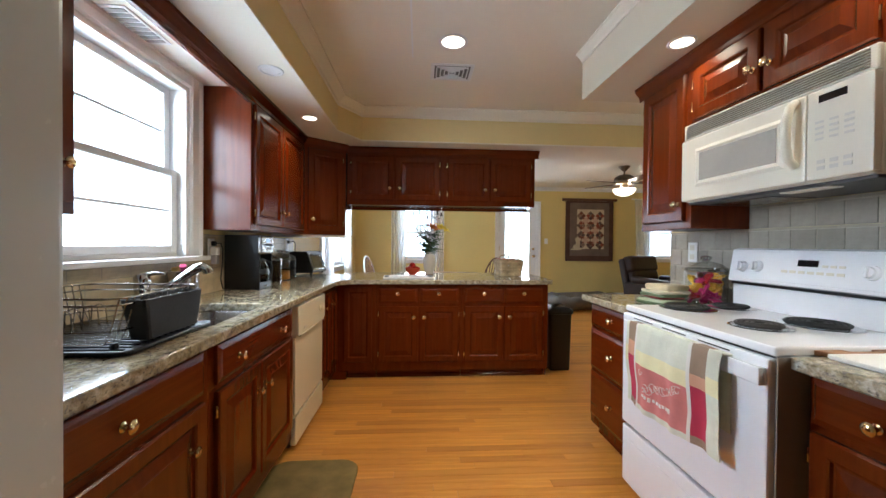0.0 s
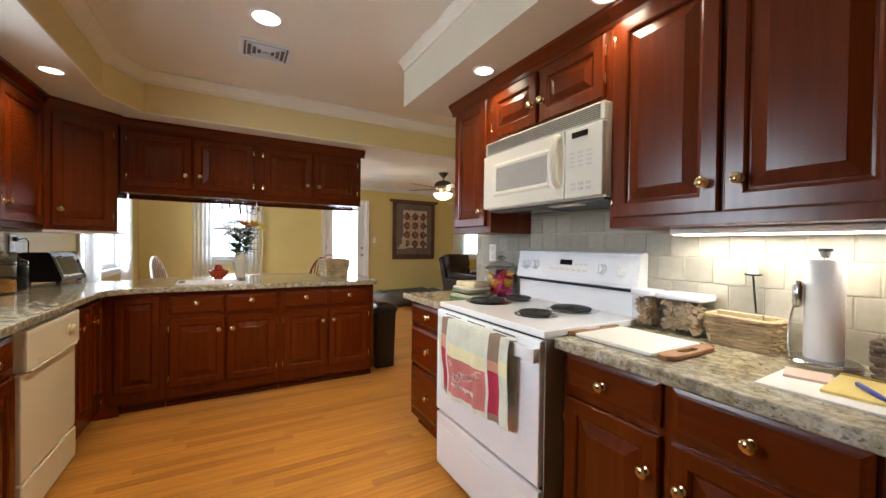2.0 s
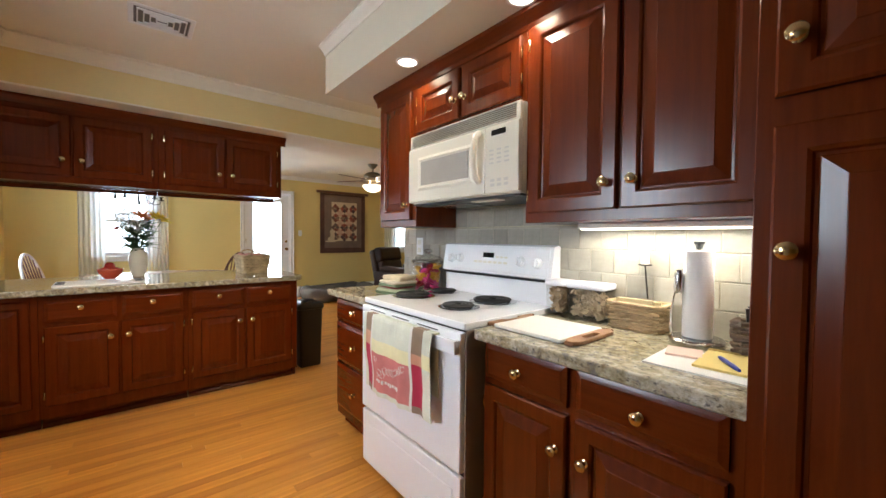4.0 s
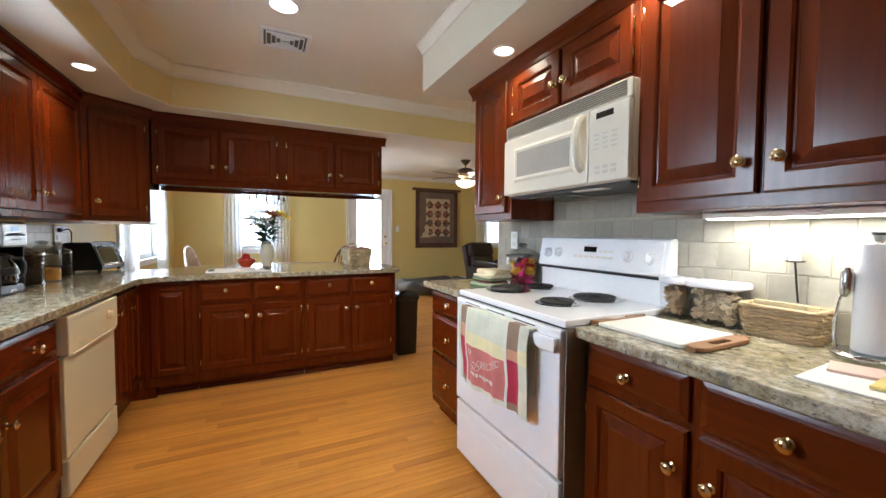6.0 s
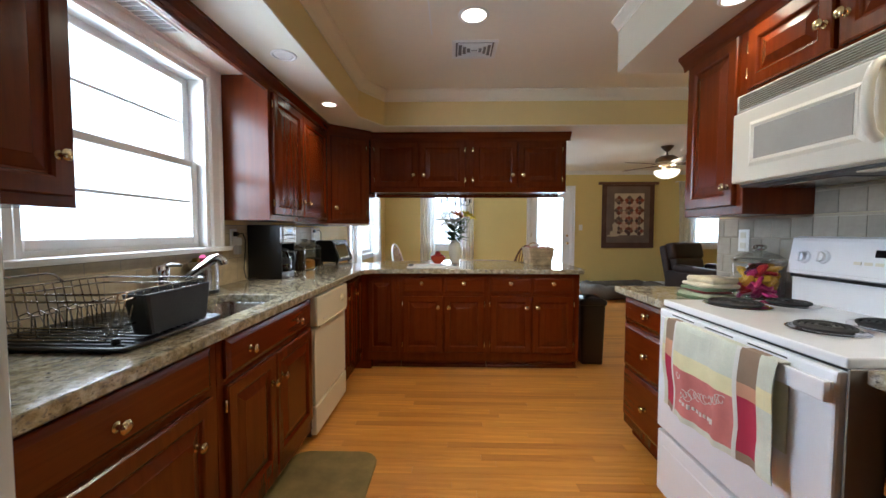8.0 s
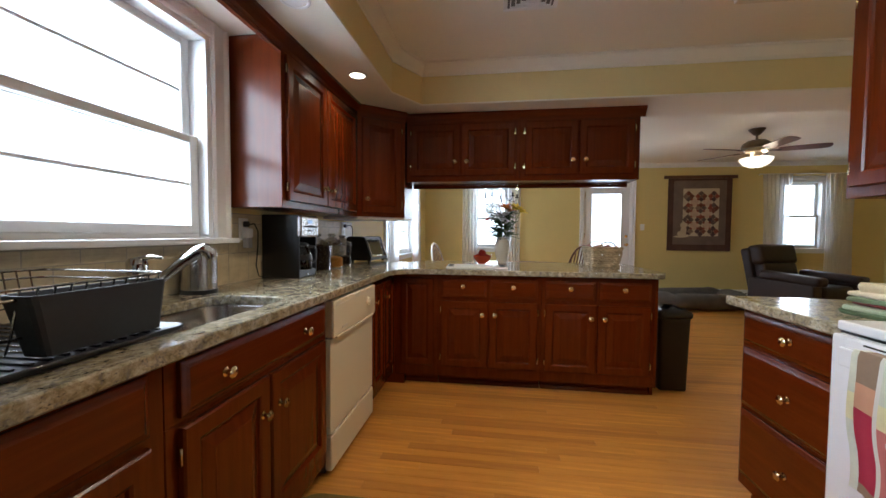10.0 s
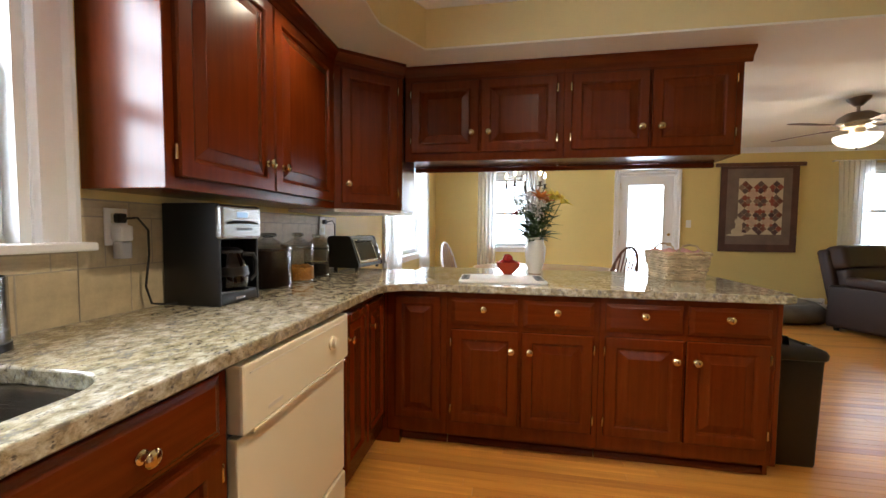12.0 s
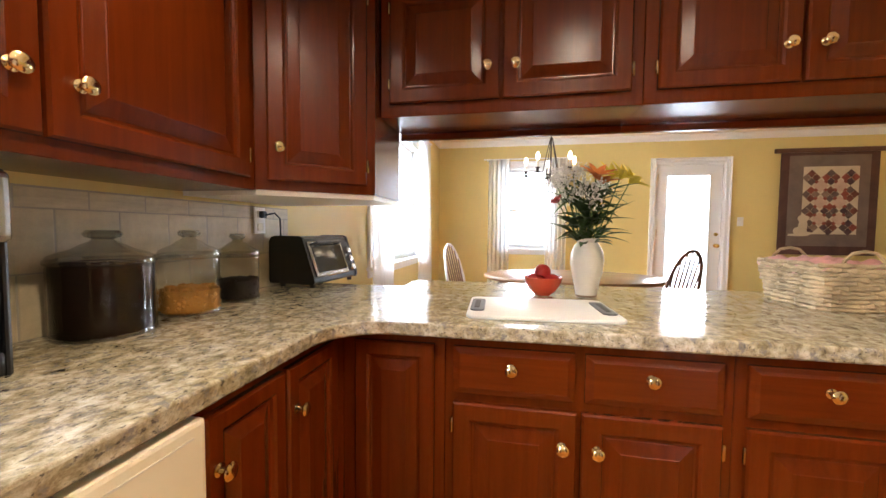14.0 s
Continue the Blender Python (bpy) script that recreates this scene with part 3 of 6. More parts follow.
# left run, facing +x; its length is world y
LX = -0.865
cabinet("base_cabinet", "cherry base cabinet with one drawer over a raised-panel door", 0.728, BZ, CT, 0.57, pose(LX, 1.07, 0, 0, 0, 90),
        [("drawer", 0.03, 0.695, 0.65, 0.14, [(0.325, 0.758)], 0), ("door", 0.03, 0.155, 0.65, 0.515, [(0.59, 0.55)], -1)], 0.075, group="base cabinets along the window wall")
cabinet("sink_cabinet", "cherry sink cabinet with a false drawer over two doors", 0.85, BZ, CT - 0.17, 0.57, pose(LX, 1.80, 0, 0, 0, 90),
        [("drawer", 0.035, 0.695, 0.78, 0.14, [(0.176, 0.76), (0.622, 0.76)], 0), ("door", 0.035, 0.155, 0.355, 0.515, [(0.346, 0.553)], -1), ("door", 0.40, 0.155, 0.415, 0.515, [(0.443, 0.553)], 1)], 0.075)
single("sink_cabinet_rail", boxes((0, 0, CT - 0.169, 0.85, 0.02, CT), (0, 0.021, CT - 0.169, 0.02, 0.57, CT), (0.83, 0.021, CT - 0.169, 0.85, 0.57, CT)), CHERRY_X, "cherry rail round the sink bowl above the cabinet", "cabinet", pose(LX, 1.80, 0, 0, 0, 90), kind="structure")
cabinet("corner_base_cabinet", "cherry corner cabinet with two narrow doors", 0.53, BZ, CT, 0.57, pose(LX, 3.275, 0, 0, 0, 90),
        [("door", 0.006, 0.155, 0.232, 0.665, [(0.03, 0.715)], 0), ("door", 0.25, 0.155, 0.255, 0.665, [(0.28, 0.711)], 0)], 0.075)
# peninsula, facing -y
PY = 3.81
cabinet("corner_panel_cabinet", "cherry corner cabinet with one tall raised panel", 0.325, BZ, CT, 0.57, pose(-0.842, PY, 0),
        [("door", 0.045, 0.155, 0.25, 0.665, [], 0)], 0.075)
for x0, wd, c in ((-0.516, 0.765, -0.135), (0.250, 0.772, 0.635)):
    cabinet("peninsula_cabinet", "cherry peninsula cabinet with two drawers over two doors", wd, BZ, CT, 0.57, pose(x0, PY, 0),
            [("drawer", 0.026, 0.68, c - x0 - 0.040, 0.138, [((c - 0.188) - x0, 0.765)], 0), ("drawer", c - x0 + 0.014, 0.68, c - x0 - 0.040, 0.138, [((c + 0.178) - x0, 0.765)], 0),
             ("door", 0.026, 0.155, c - x0 - 0.032, 0.497, [(c - 0.046 - x0, 0.556)], -1), ("door", c - x0 + 0.006, 0.155, c - x0 - 0.032, 0.497, [(c + 0.046 - x0, 0.556)], 1)], 0.075, group="peninsula cabinets")
single("peninsula_back_panel", boxes((-0.842, PY + 0.571, 0.0, 1.022, PY + 0.59, CT), (1.0225, PY, 0.075, 1.045, PY + 0.59, CT), (1.0225, PY + 0.052, 0.0, 1.045, PY + 0.59, 0.0745), bevel=0.002), CHERRY, "plain cherry back and end panel of the peninsula", "cabinet panel", kind="structure")
single("corner_post", boxes((-0.8645, 3.8055, 0.075, -0.8425, 3.86, CT), (-0.93, 3.8055, 0.0, -0.7725, 3.9, 0.074)), CHERRY, "cherry corner post between the base cabinets", "cabinet panel", kind="structure")
# right run, facing -x
RX = 0.98
cabinet("base_cabinet", "cherry base cabinet with two drawers over two doors", 0.80, BZ, CT, 0.51, pose(RX, 1.455, 0, 0, 0, -90),
        [("drawer", 0.015, 0.71, 0.345, 0.13, [(0.175, 0.768)], 0), ("drawer", 0.39, 0.71, 0.375, 0.13, [(0.575, 0.768)], 0),
         ("door", 0.015, 0.155, 0.345, 0.53, [(0.325, 0.573)], -1), ("door", 0.39, 0.155, 0.375, 0.53, [(0.425, 0.573)], 1)], 0.075)
cabinet("drawer_cabinet", "cherry base cabinet with three stacked drawers", 0.545, BZ, CT, 0.51, pose(RX, 2.80, 0, 0, 0, -90),
        [("drawer", 0.02, 0.70, 0.50, 0.13, [(0.285, 0.772)], 0), ("drawer", 0.02, 0.435, 0.50, 0.245, [(0.285, 0.56)], 0), ("drawer", 0.02, 0.135, 0.50, 0.28, [(0.285, 0.278)], 0)], 0.075)
cabinet("tall_cabinet", "tall cherry pantry cabinet with stacked doors", 1.25, BZ, SOFFIT - 0.001, 0.59, pose(0.91, 0.652, 0, 0, 0, -90),
               [("door", 0.03, 0.115, 0.55, 1.33, [(0.058, 1.21)], 1), ("door", 0.03, 1.50, 0.55, 0.54, [(0.062, 1.60)], 1), ("door", 0.62, 0.115, 0.55, 1.33, [(1.14, 1.21)], 0), ("door", 0.62, 1.50, 0.55, 0.54, [(1.14, 1.60)], 0)], 0.09, True)
# wall cabinets
UX, UB, UT = -1.15, 1.28, SOFFIT - 0.007
cabinet("wall_cabinet", "cherry wall cabinet beside the window", 0.555, UB, UT, 0.289, pose(UX, 1.072, 0, 0, 0, 90),
        [("door", 0.03, UB + 0.03, 0.50, 0.735, [(0.49, UB + 0.14)], -1)], 0, True)
cabinet("wall_cabinet", "cherry wall cabinet with two raised-panel doors", 1.035, UB, UT, 0.289, pose(UX, 2.78, 0, 0, 0, 90),
        [("door", 0.03, UB + 0.035, 0.442, 0.73, [(0.428, UB + 0.14)], -1), ("door", 0.478, UB + 0.035, 0.515, 0.73, [(0.528, UB + 0.14)], 1)], 0, True)
valance = single("window_valance", boxes((0, 0, 2.045, 1.151, 0.02, UT)), CHERRY_X, "cherry board above the window", "valance", pose(UX, 1.628, 0, 0, 0, 90))
part("crown", prism(bmesh.new(), [(u, UT + v) for u, v in CAB_CROWN], 0.0, 1.151), CHERRY_X, valance)
# diagonal corner wall cabinet
CX = -0.838
cc = thing("corner_wall_cabinet", "cherry corner wall cabinet with a diagonal door", "cabinet", pose(0, 0, 0))
foot = [(LEFT + 0.001, 3.817), (UX, 3.817), (CX, 4.07), (CX, 4.37), (LEFT + 0.001, 4.37)]
part("body", prism(bmesh.new(), foot, UB + 0.004, UT, "z"), CHERRY, cc)
part("underside", prism(bmesh.new(), offset_ring(foot, 0.006), UB - 0.014, UB + 0.0035, "z"), TRIM, cc, "white painted underside")
dx, dy = CX - UX, 4.07 - 3.817
ang = math.degrees(math.atan2(dy, dx))
dl = math.hypot(dx, dy)
dm = pose(UX, 3.817, 0, 0, 0, ang)
dd = part("door", panel_front(dl - 0.07, 0.735), CHERRY, cc, at=dm @ pose(0.035, -0.001, UB + 0.035))
knob_on(dd, 0.035, 0.105)
hinges_on(dd, dl - 0.066, 0.735)
part("crown", prism(bmesh.new(), [(u, UT + v) for u, v in CAB_CROWN], -0.01, dl + 0.01), CHERRY_X, cc, at=dm)
# cabinets hanging over the peninsula
HB = 1.585
for x0, wd, c in ((-0.833, 0.93, -0.378), (0.098, 0.908, 0.551)):
    a, b2 = c - x0, wd - (c - x0)
    hang = cabinet("hanging_cabinet", "low cherry cabinet hanging over the peninsula", wd, HB, UT, 0.28, pose(x0, 4.12, 0),
                   [("door", 0.04, HB + 0.045, a - 0.046, 0.42, [(a - 0.048, HB + 0.155)], -1), ("door", a + 0.006, HB + 0.045, b2 - 0.046, 0.42, [(a + 0.05, HB + 0.155)], 1)], 0, True, "hanging cabinets", (0.0, 0.036 if x0 > 0 else 0.0))
    part("light_rail", boxes((0.0, 0.255, HB - 0.028, wd, 0.279, HB - 0.001), bevel=0.003), CHERRY_X, hang)
# right wall cabinets
VX = 1.19
rd = RIGHT - VX - 0.001
cabinet("wall_cabinet", "narrow cherry wall cabinet beside the microwave", 0.40, UB + 0.012, SOFFIT - 0.001, rd, pose(VX, 2.612, 0, 0, 0, -90),
        [("door", 0.03, UB + 0.05, 0.335, 0.73, [(0.335, UB + 0.135)], -1)], 0, True, ends=(0.036, 0))
cabinet("wall_cabinet", "short cherry wall cabinet above the microwave", 0.772, 1.785, SOFFIT - 0.001, rd, pose(VX, 2.211, 0, 0, 0, -90),
        [("door", 0.02, 1.81, 0.355, 0.245, [(0.35, 1.90)], -1), ("door", 0.395, 1.81, 0.355, 0.245, [(0.42, 1.90)], 1)], 0, True)
cabinet("wall_cabinet", "cherry wall cabinet with two raised-panel doors", 0.784, UB + 0.012, SOFFIT - 0.001, rd, pose(VX, 1.438, 0, 0, 0, -90),
        [("door", 0.025, UB + 0.05, 0.355, 0.735, [(0.345, UB + 0.14)], -1), ("door", 0.395, UB + 0.05, 0.355, 0.735, [(0.437, UB + 0.14)], 1)], 0, True)

# ---- stone worktops ----
arc = [(-0.825 + 0.17 * (1 - math.cos(radians(a))), 3.60 + 0.155 * math.sin(radians(a))) for a in range(0, 91, 15)]
top_outline = [(LEFT + 0.001, 1.071), (-0.825, 1.071)] + arc + [(1.02, 3.755), (1.07, 3.772), (1.092, 3.82), (1.092, 4.58), (1.07, 4.635), (1.02, 4.66), (-0.80, 4.66), (-0.83, 4.64), (-0.84, 4.60), (-0.84, 4.43), (LEFT + 0.001, 4.43)]
sink_hole = rounded(-1.265, 1.74, -0.918, 2.452, 0.09)
single("countertop_west", slab(top_outline, CT + 0.001, TOP, 0.005, sink_hole), GRANITE, "polished cream and grey speckled granite worktop", "countertop", kind="structure")
single("countertop_range_near", slab([(0.925, 0.654), (RIGHT - 0.001, 0.654), (RIGHT - 0.001, 1.458), (0.925, 1.458)], CT + 0.001, TOP, 0.005), GRANITE, "polished cream and grey speckled granite worktop", "countertop", kind="structure")
single("countertop_range_far", slab([(0.925, 2.253), (RIGHT - 0.001, 2.253), (RIGHT - 0.001, 2.788), (0.925, 2.835)], CT + 0.001, TOP, 0.005), GRANITE, "polished cream and grey speckled granite worktop", "countertop", kind="structure")

# ---- kitchen appliances ----
fr = thing("refrigerator", "white textured refrigerator beside the worktop", "refrigerator", pose(-0.74, 0.25, 0, 0, 0, 90))
part("body", boxes((0.0, 0.0, 0.02, 0.812, 0.66, 1.74), bevel=0.008, seg=2), FRIDGE_W, fr)
for nm, a, b2 in (("fridge_door", 0.09, 1.735),):
    d = part(nm, boxes((0.002, -0.068, a, 0.811, -0.008, b2), bevel=0.012, seg=3), FRIDGE_W, fr)
    part("handle", boxes((0.03, -0.11, a + 0.06, 0.06, -0.069, min(b2 - 0.05, a + 0.7)), bevel=0.01, seg=2), FRIDGE_W, d)
part("grille", boxes((0.01, -0.03, 0.0, 0.80, 0.0, 0.085), bevel=0.003), DARK_GREY, fr)

dwm = thing("dishwasher", "almond dishwasher with a round dial under the worktop", "dishwasher", pose(-0.845, 2.656, 0, 0, 0, 90))
part("body", boxes((0.003, 0.03, 0.02, 0.607, 0.56, 0.845)), DARK_GREY, dwm)
dd = part("door", boxes((0.004, 0.0, 0.205, 0.606, 0.03, 0.655), bevel=0.006, seg=2), ALMOND, dwm)
cp = part("control_panel", boxes((0.004, -0.018, 0.665, 0.606, 0.03, 0.838), bevel=0.008, seg=2), ALMOND, dwm)
part("recess", boxes((0.04, -0.021, 0.655, 0.57, 0.02, 0.668), bevel=0.003), ALMOND, cp)
part("dial", lathe([(0.026, 0.0), (0.026, 0.006), (0.020, 0.010), (0.018, 0.022), (0.0, 0.024)], 20, None, (0.466, -0.018, 0.758), "-y"), ALMOND, cp, smooth=True)
part("badge", boxes((0.10, -0.0195, 0.69, 0.165, -0.0175, 0.70)), BISQUE, cp, "small plain metal badge")
part("inset_line", boxes((0.03, -0.0195, 0.812, 0.58, -0.0175, 0.815)), BISQUE, cp)
part("kick_panel", boxes((0.004, -0.004, 0.03, 0.606, 0.03, 0.195), bevel=0.005), ALMOND, dwm)

# range: x along its width, front towards -y
rg = thing("electric_range", "white freestanding electric range with coil burners", "range", pose(0.90, 2.247, 0, 0, 0, -90))
W = 0.78
part("body", boxes((0.004, 0.0, 0.03, W - 0.004, 0.58, 0.885)), ENAMEL, rg)
part("cooktop", boxes((0.0, -0.014, 0.886, W, 0.585, 0.914), bevel=0.008, seg=3), ENAMEL, rg)
od = part("oven_door", boxes((0.006, -0.03, 0.348, W - 0.006, -0.001, 0.878), bevel=0.008, seg=2), ENAMEL, rg)
part("handle", boxes((0.06, -0.056, 0.800, W - 0.010, -0.040, 0.852), (0.06, -0.0405, 0.80, 0.08, -0.0302, 0.848), (W - 0.03, -0.0405, 0.80, W - 0.010, -0.0302, 0.852), bevel=0.004, seg=2), ENAMEL, od)
# black strip standing for the shade in the gap above the door
part("door_gap_shade", boxes((0.004, -0.006, 0.8785, W - 0.004, -0.0005, 0.8855)), BLACK, rg)
# black bars on the door face stand for shaded vent openings
for x0 in (0.10, 0.30, 0.50):
    part("vent_slot", boxes((x0, -0.0312, 0.863, x0 + 0.14, -0.0295, 0.868), bevel=0.001), BLACK, od)
# black strip standing for the shade between door and drawer
part("drawer_gap_shade", boxes((0.006, -0.004, 0.328, W - 0.006, -0.0005, 0.348)), BLACK, rg)
dr = part("storage_drawer", boxes((0.006, -0.026, 0.055, W - 0.006, -0.001, 0.330), bevel=0.007, seg=2), ENAMEL, rg)
part("drawer_face", boxes((0.05, -0.031, 0.085, W - 0.05, -0.0262, 0.275), bevel=0.003), ENAMEL, dr)
part("side_trim", boxes((W + 0.0005, -0.012, 0.05, W + 0.006, 0.55, 0.885)), plain("warm_grey_enamel", (0.24, 0.21, 0.175), 0.4, vary=0.1), rg, "grey metal side edge")
for x in (0.05, W - 0.05):
    for y in (0.05, 0.5):
        part("foot", lathe([(0.018, 0.0), (0.018, 0.03)], 10, None, (x, y, 0)), BLACK, rg)
bg = part("backguard", prism(bmesh.new(), [(0.595, 0.90), (0.595, 1.19), (0.575, 1.197), (0.545, 1.19), (0.520, 1.04), (0.548, 1.03), (0.548, 0.915), (0.548, 0.90)], 0.0, W), ENAMEL, rg)
# shade under the console, laid in as a black strip
part("shadow_gap", boxes((0.004, 0.535, 1.022, W - 0.004, 0.549, 1.034)), BLACK, bg)
slope = math.degrees(math.atan2(0.025, 0.15))
face = pose(0, 0.520, 1.04, -slope, 0, 0)
part("console_panel", boxes((0.02, -0.004, 0.012, W - 0.02, 0.001, 0.142), bevel=0.0015), ENAMEL, bg, at=face)
part("clock", boxes((0.335, -0.007, 0.085, 0.415, -0.0035, 0.112), bevel=0.001), DARK_GLASS, bg, "dark clock display", at=face)
for x, z in ((0.075, 0.07), (0.155, 0.075), (0.595, 0.075), (0.70, 0.07)):
    k = lathe([(0.027, 0.003), (0.026, 0.012), (0.020, 0.016), (0.019, 0.028), (0.0, 0.030)], 20, None, (x, 0, z), "-y")
    box(k, x - 0.005, -0.036, z - 0.020, x + 0.005, -0.012, z + 0.020, 0.002)
    part("control_knob", k, ENAMEL, bg, at=face, smooth=True)
part("button_row", boxes(*[(0.27 + i * 0.036, -0.0065, 0.055, 0.295 + i * 0.036, -0.0035, 0.066) for i in range(7)], *[(0.43 + i * 0.03, -0.0065, 0.085, 0.45 + i * 0.03, -0.0035, 0.094) for i in range(3)]), BISQUE, bg, at=face)
for x, y, r in ((0.135, 0.205, 0.098), (0.125, 0.43, 0.078), (0.525, 0.185, 0.078), (0.515, 0.42, 0.100)):
    bn = part("burner", lathe([(r + 0.016, 0.0005), (r + 0.018, 0.004), (r + 0.010, 0.006), (r, 0.003), (r * 0.5, 0.0015), (0.0, 0.0012)], 32, None, cap=False), CHROME, rg, "chrome drip bowl with a black coil", at=pose(x, y, 0.914), smooth=True)
    turns = []
    nt_ = 4 if r < 0.09 else 5
    for i in range(nt_ * 24 + 1):
        a = 2 * math.pi * i / 24
        q = r * (0.18 + 0.80 * i / (nt_ * 24))
        turns.append((q * math.cos(a), q * math.sin(a), 0.0125))
    part("coil", tube(turns, 0.0062, 6), BLACK_MATT, bn, smooth=True)

# dish towel over the oven handle
CLOTH = {
    "sage": plain("sage_cloth", (0.70, 0.72, 0.60), 0.9, vary=0.14, scale=30, bumpy=0.4, bump_scale=400),
    "lemon": plain("lemon_cloth", (0.80, 0.75, 0.45), 0.9, vary=0.08, scale=30, bumpy=0.4, bump_scale=400),
    "rose": plain("rose_cloth", (0.60, 0.20, 0.18), 0.9, vary=0.14, scale=40, bumpy=0.4, bump_scale=400),
    "crimson": plain("crimson_cloth", (0.44, 0.025, 0.065), 0.9, vary=0.12, scale=30, bumpy=0.4, bump_scale=400),
    "brown": plain("brown_cloth", (0.30, 0.21, 0.14), 0.9, vary=0.14, scale=30, bumpy=0.4, bump_scale=400),
    "white": plain("white_cloth", (0.74, 0.72, 0.66), 0.9, vary=0.06, scale=30, bumpy=0.4, bump_scale=400),
    "peach": plain("peach_cloth", (0.62, 0.33, 0.20), 0.9, vary=0.1, scale=30, bumpy=0.4, bump_scale=400),
}
tw = thing("dish_towel", "striped red, yellow and green dish towel hung over the oven handle", "towel", pose(0.90, 2.247, 0, 0, 0, -90))


def towel_pt(u, v):
    """u across 0..1, v down 0..1, from over the handle to the hem."""
    x = 0.122 + 0.56 * u + 0.006 * math.sin(9 * v + 4 * u) * v
    z = 0.862 - 0.362 * v - 0.012 * v * math.sin(5 * u)
    fold = 0.008 * math.sin(u * 17 + 0.7) * (0.3 + 0.7 * v) + 0.004 * math.sin(u * 41) * v
    y = -0.074 - 0.010 * math.sin(math.pi * min(1, v * 1.4)) + fold * min(1, v * 6) if v > 0.03 else -0.070
    return Vector((x, y, z))


def towel_piece(name, u0, u1, v0, v1, material, lift=0.0):
    bm = bmesh.new()
    nu, nv = max(2, int((u1 - u0) * 48)), max(2, int((v1 - v0) * 30))
    rows = [[towel_pt(u0 + (u1 - u0) * i / nu, v0 + (v1 - v0) * j / nv) for i in range(nu + 1)] for j in range(nv + 1)]
    front = [[bm.verts.new(p + Vector((0, -lift, 0))) for p in r] for r in rows]
    back = [[bm.verts.new(p + Vector((0, 0.003, 0))) for p in r] for r in rows]
    for j in range(nv):
        for i in range(nu):
            bm.faces.new((front[j][i], front[j + 1][i], front[j + 1][i + 1], front[j][i + 1]))
            bm.faces.new((back[j][i], back[j][i + 1], back[j + 1][i + 1], back[j + 1][i]))
    ring = [(0, i) for i in range(nu)] + [(j, nu) for j in range(nv)] + [(nv, i) for i in range(nu, 0, -1)] + [(j, 0) for j in range(nv, 0, -1)]
    for (a, b), (c, d) in zip(ring, ring[1:] + ring[:1]):
        bm.faces.new((front[a][b], front[c][d], back[c][d], back[a][b]))
    bmesh.ops.recalc_face_normals(bm, faces=bm.faces)
    part(name, bm, CLOTH[material], tw, smooth=True)


for nm, u0, u1, rows in (("edge_stripe", 0.0, 0.03, [(0, 0.3, "sage"), (0.3, 0.5, "lemon"), (0.5, 1, "sage")]),
                         ("side_stripe", 0.03, 0.13, [(0, 0.22, "brown"), (0.22, 0.40, "peach"), (0.40, 0.93, "crimson"), (0.93, 1, "brown")]),
                         ("white_stripe", 0.13, 0.15, [(0, 1, "white")]),
                         ("main_panel", 0.15, 0.70, [(0, 0.30, "sage"), (0.30, 0.46, "lemon"), (0.46, 0.94, "rose"), (0.94, 1, "sage")]),
                         ("white_stripe", 0.70, 0.73, [(0, 1, "white")]),
                         ("side_stripe", 0.73, 0.86, [(0, 0.30, "brown"), (0.30, 0.42, "peach"), (0.42, 0.92, "crimson"), (0.92, 1, "brown")]),
                         ("edge_stripe", 0.86, 0.96, [(0, 0.26, "sage"), (0.26, 0.42, "lemon"), (0.42, 1.0, "sage")])):
    for v0, v1, c in rows:
        towel_piece(nm, u0, u1, v0, v1, c)
towel_piece("blotch", 0.24, 0.5, 0.05, 0.2, "sage", 0.001)
for u0, u1, c in ((0.0, 0.03, "sage"), (0.03, 0.13, "brown"), (0.13, 0.15, "white"), (0.15, 0.70, "sage"), (0.70, 0.73, "white"), (0.73, 0.86, "brown"), (0.86, 0.96, "sage")):
    part("over_handle", boxes((0.1225 + 0.56 * u0, -0.070, 0.8535, 0.1215 + 0.56 * u1, -0.034, 0.860), bevel=0.0025), CLOTH[c], tw)
part("back_fall", boxes((0.125, -0.0385, 0.60, 0.655, -0.0335, 0.8535), bevel=0.001), CLOTH["sage"], tw)
rnd = random.Random(17)
for i in range(15):
    cu, cv = 0.21 + 0.43 * ((i * 0.382) % 1.0), 0.53 + 0.20 * ((i * 0.618) % 1.0)
    r, turn, a0 = rnd.uniform(0.035, 0.075), rnd.choice((-1, 1)), rnd.uniform(0, 6.28)
    pts = []
    for k in range(20):
        a = a0 + turn * k * 0.30
        q = r * (1 - k / 23)
        pts.append(towel_pt(cu + q * math.cos(a) * 0.62, cv + q * math.sin(a)) + Vector((0, -0.0015, 0)))
    part("scroll_print", tube(pts, 0.0011, 4), CLOTH["white"], tw)
part("lettering", boxes(*[(*(towel_pt(0.22 + i * 0.036, 0.80) + Vector((0, -0.0025, -0.004 - 0.003 * (i % 3)))), *(towel_pt(0.22 + i * 0.036 + 0.022, 0.80) + Vector((0, -0.0012, 0.006)))) for i in range(9)]), CLOTH["white"], tw, "unreadable white script")

mw = thing("microwave_oven", "off-white over-range microwave oven with a grille on top", "microwave", pose(1.135, 2.207, 0, 0, 0, -90))
MWW = 0.772
part("body", boxes((0, 0.03, 1.415, MWW, 0.363, 1.784), bevel=0.006, seg=2), BISQUE, mw)
# shade between the louvres, coloured in as darker strips
GRILLE_SHADE = plain("slot_shade_tan", (0.34, 0.30, 0.23), 0.5, vary=0.05)
gr = part("grille", boxes((0.0, 0.012, 1.712, MWW, 0.031, 1.784), bevel=0.004), BISQUE, mw)
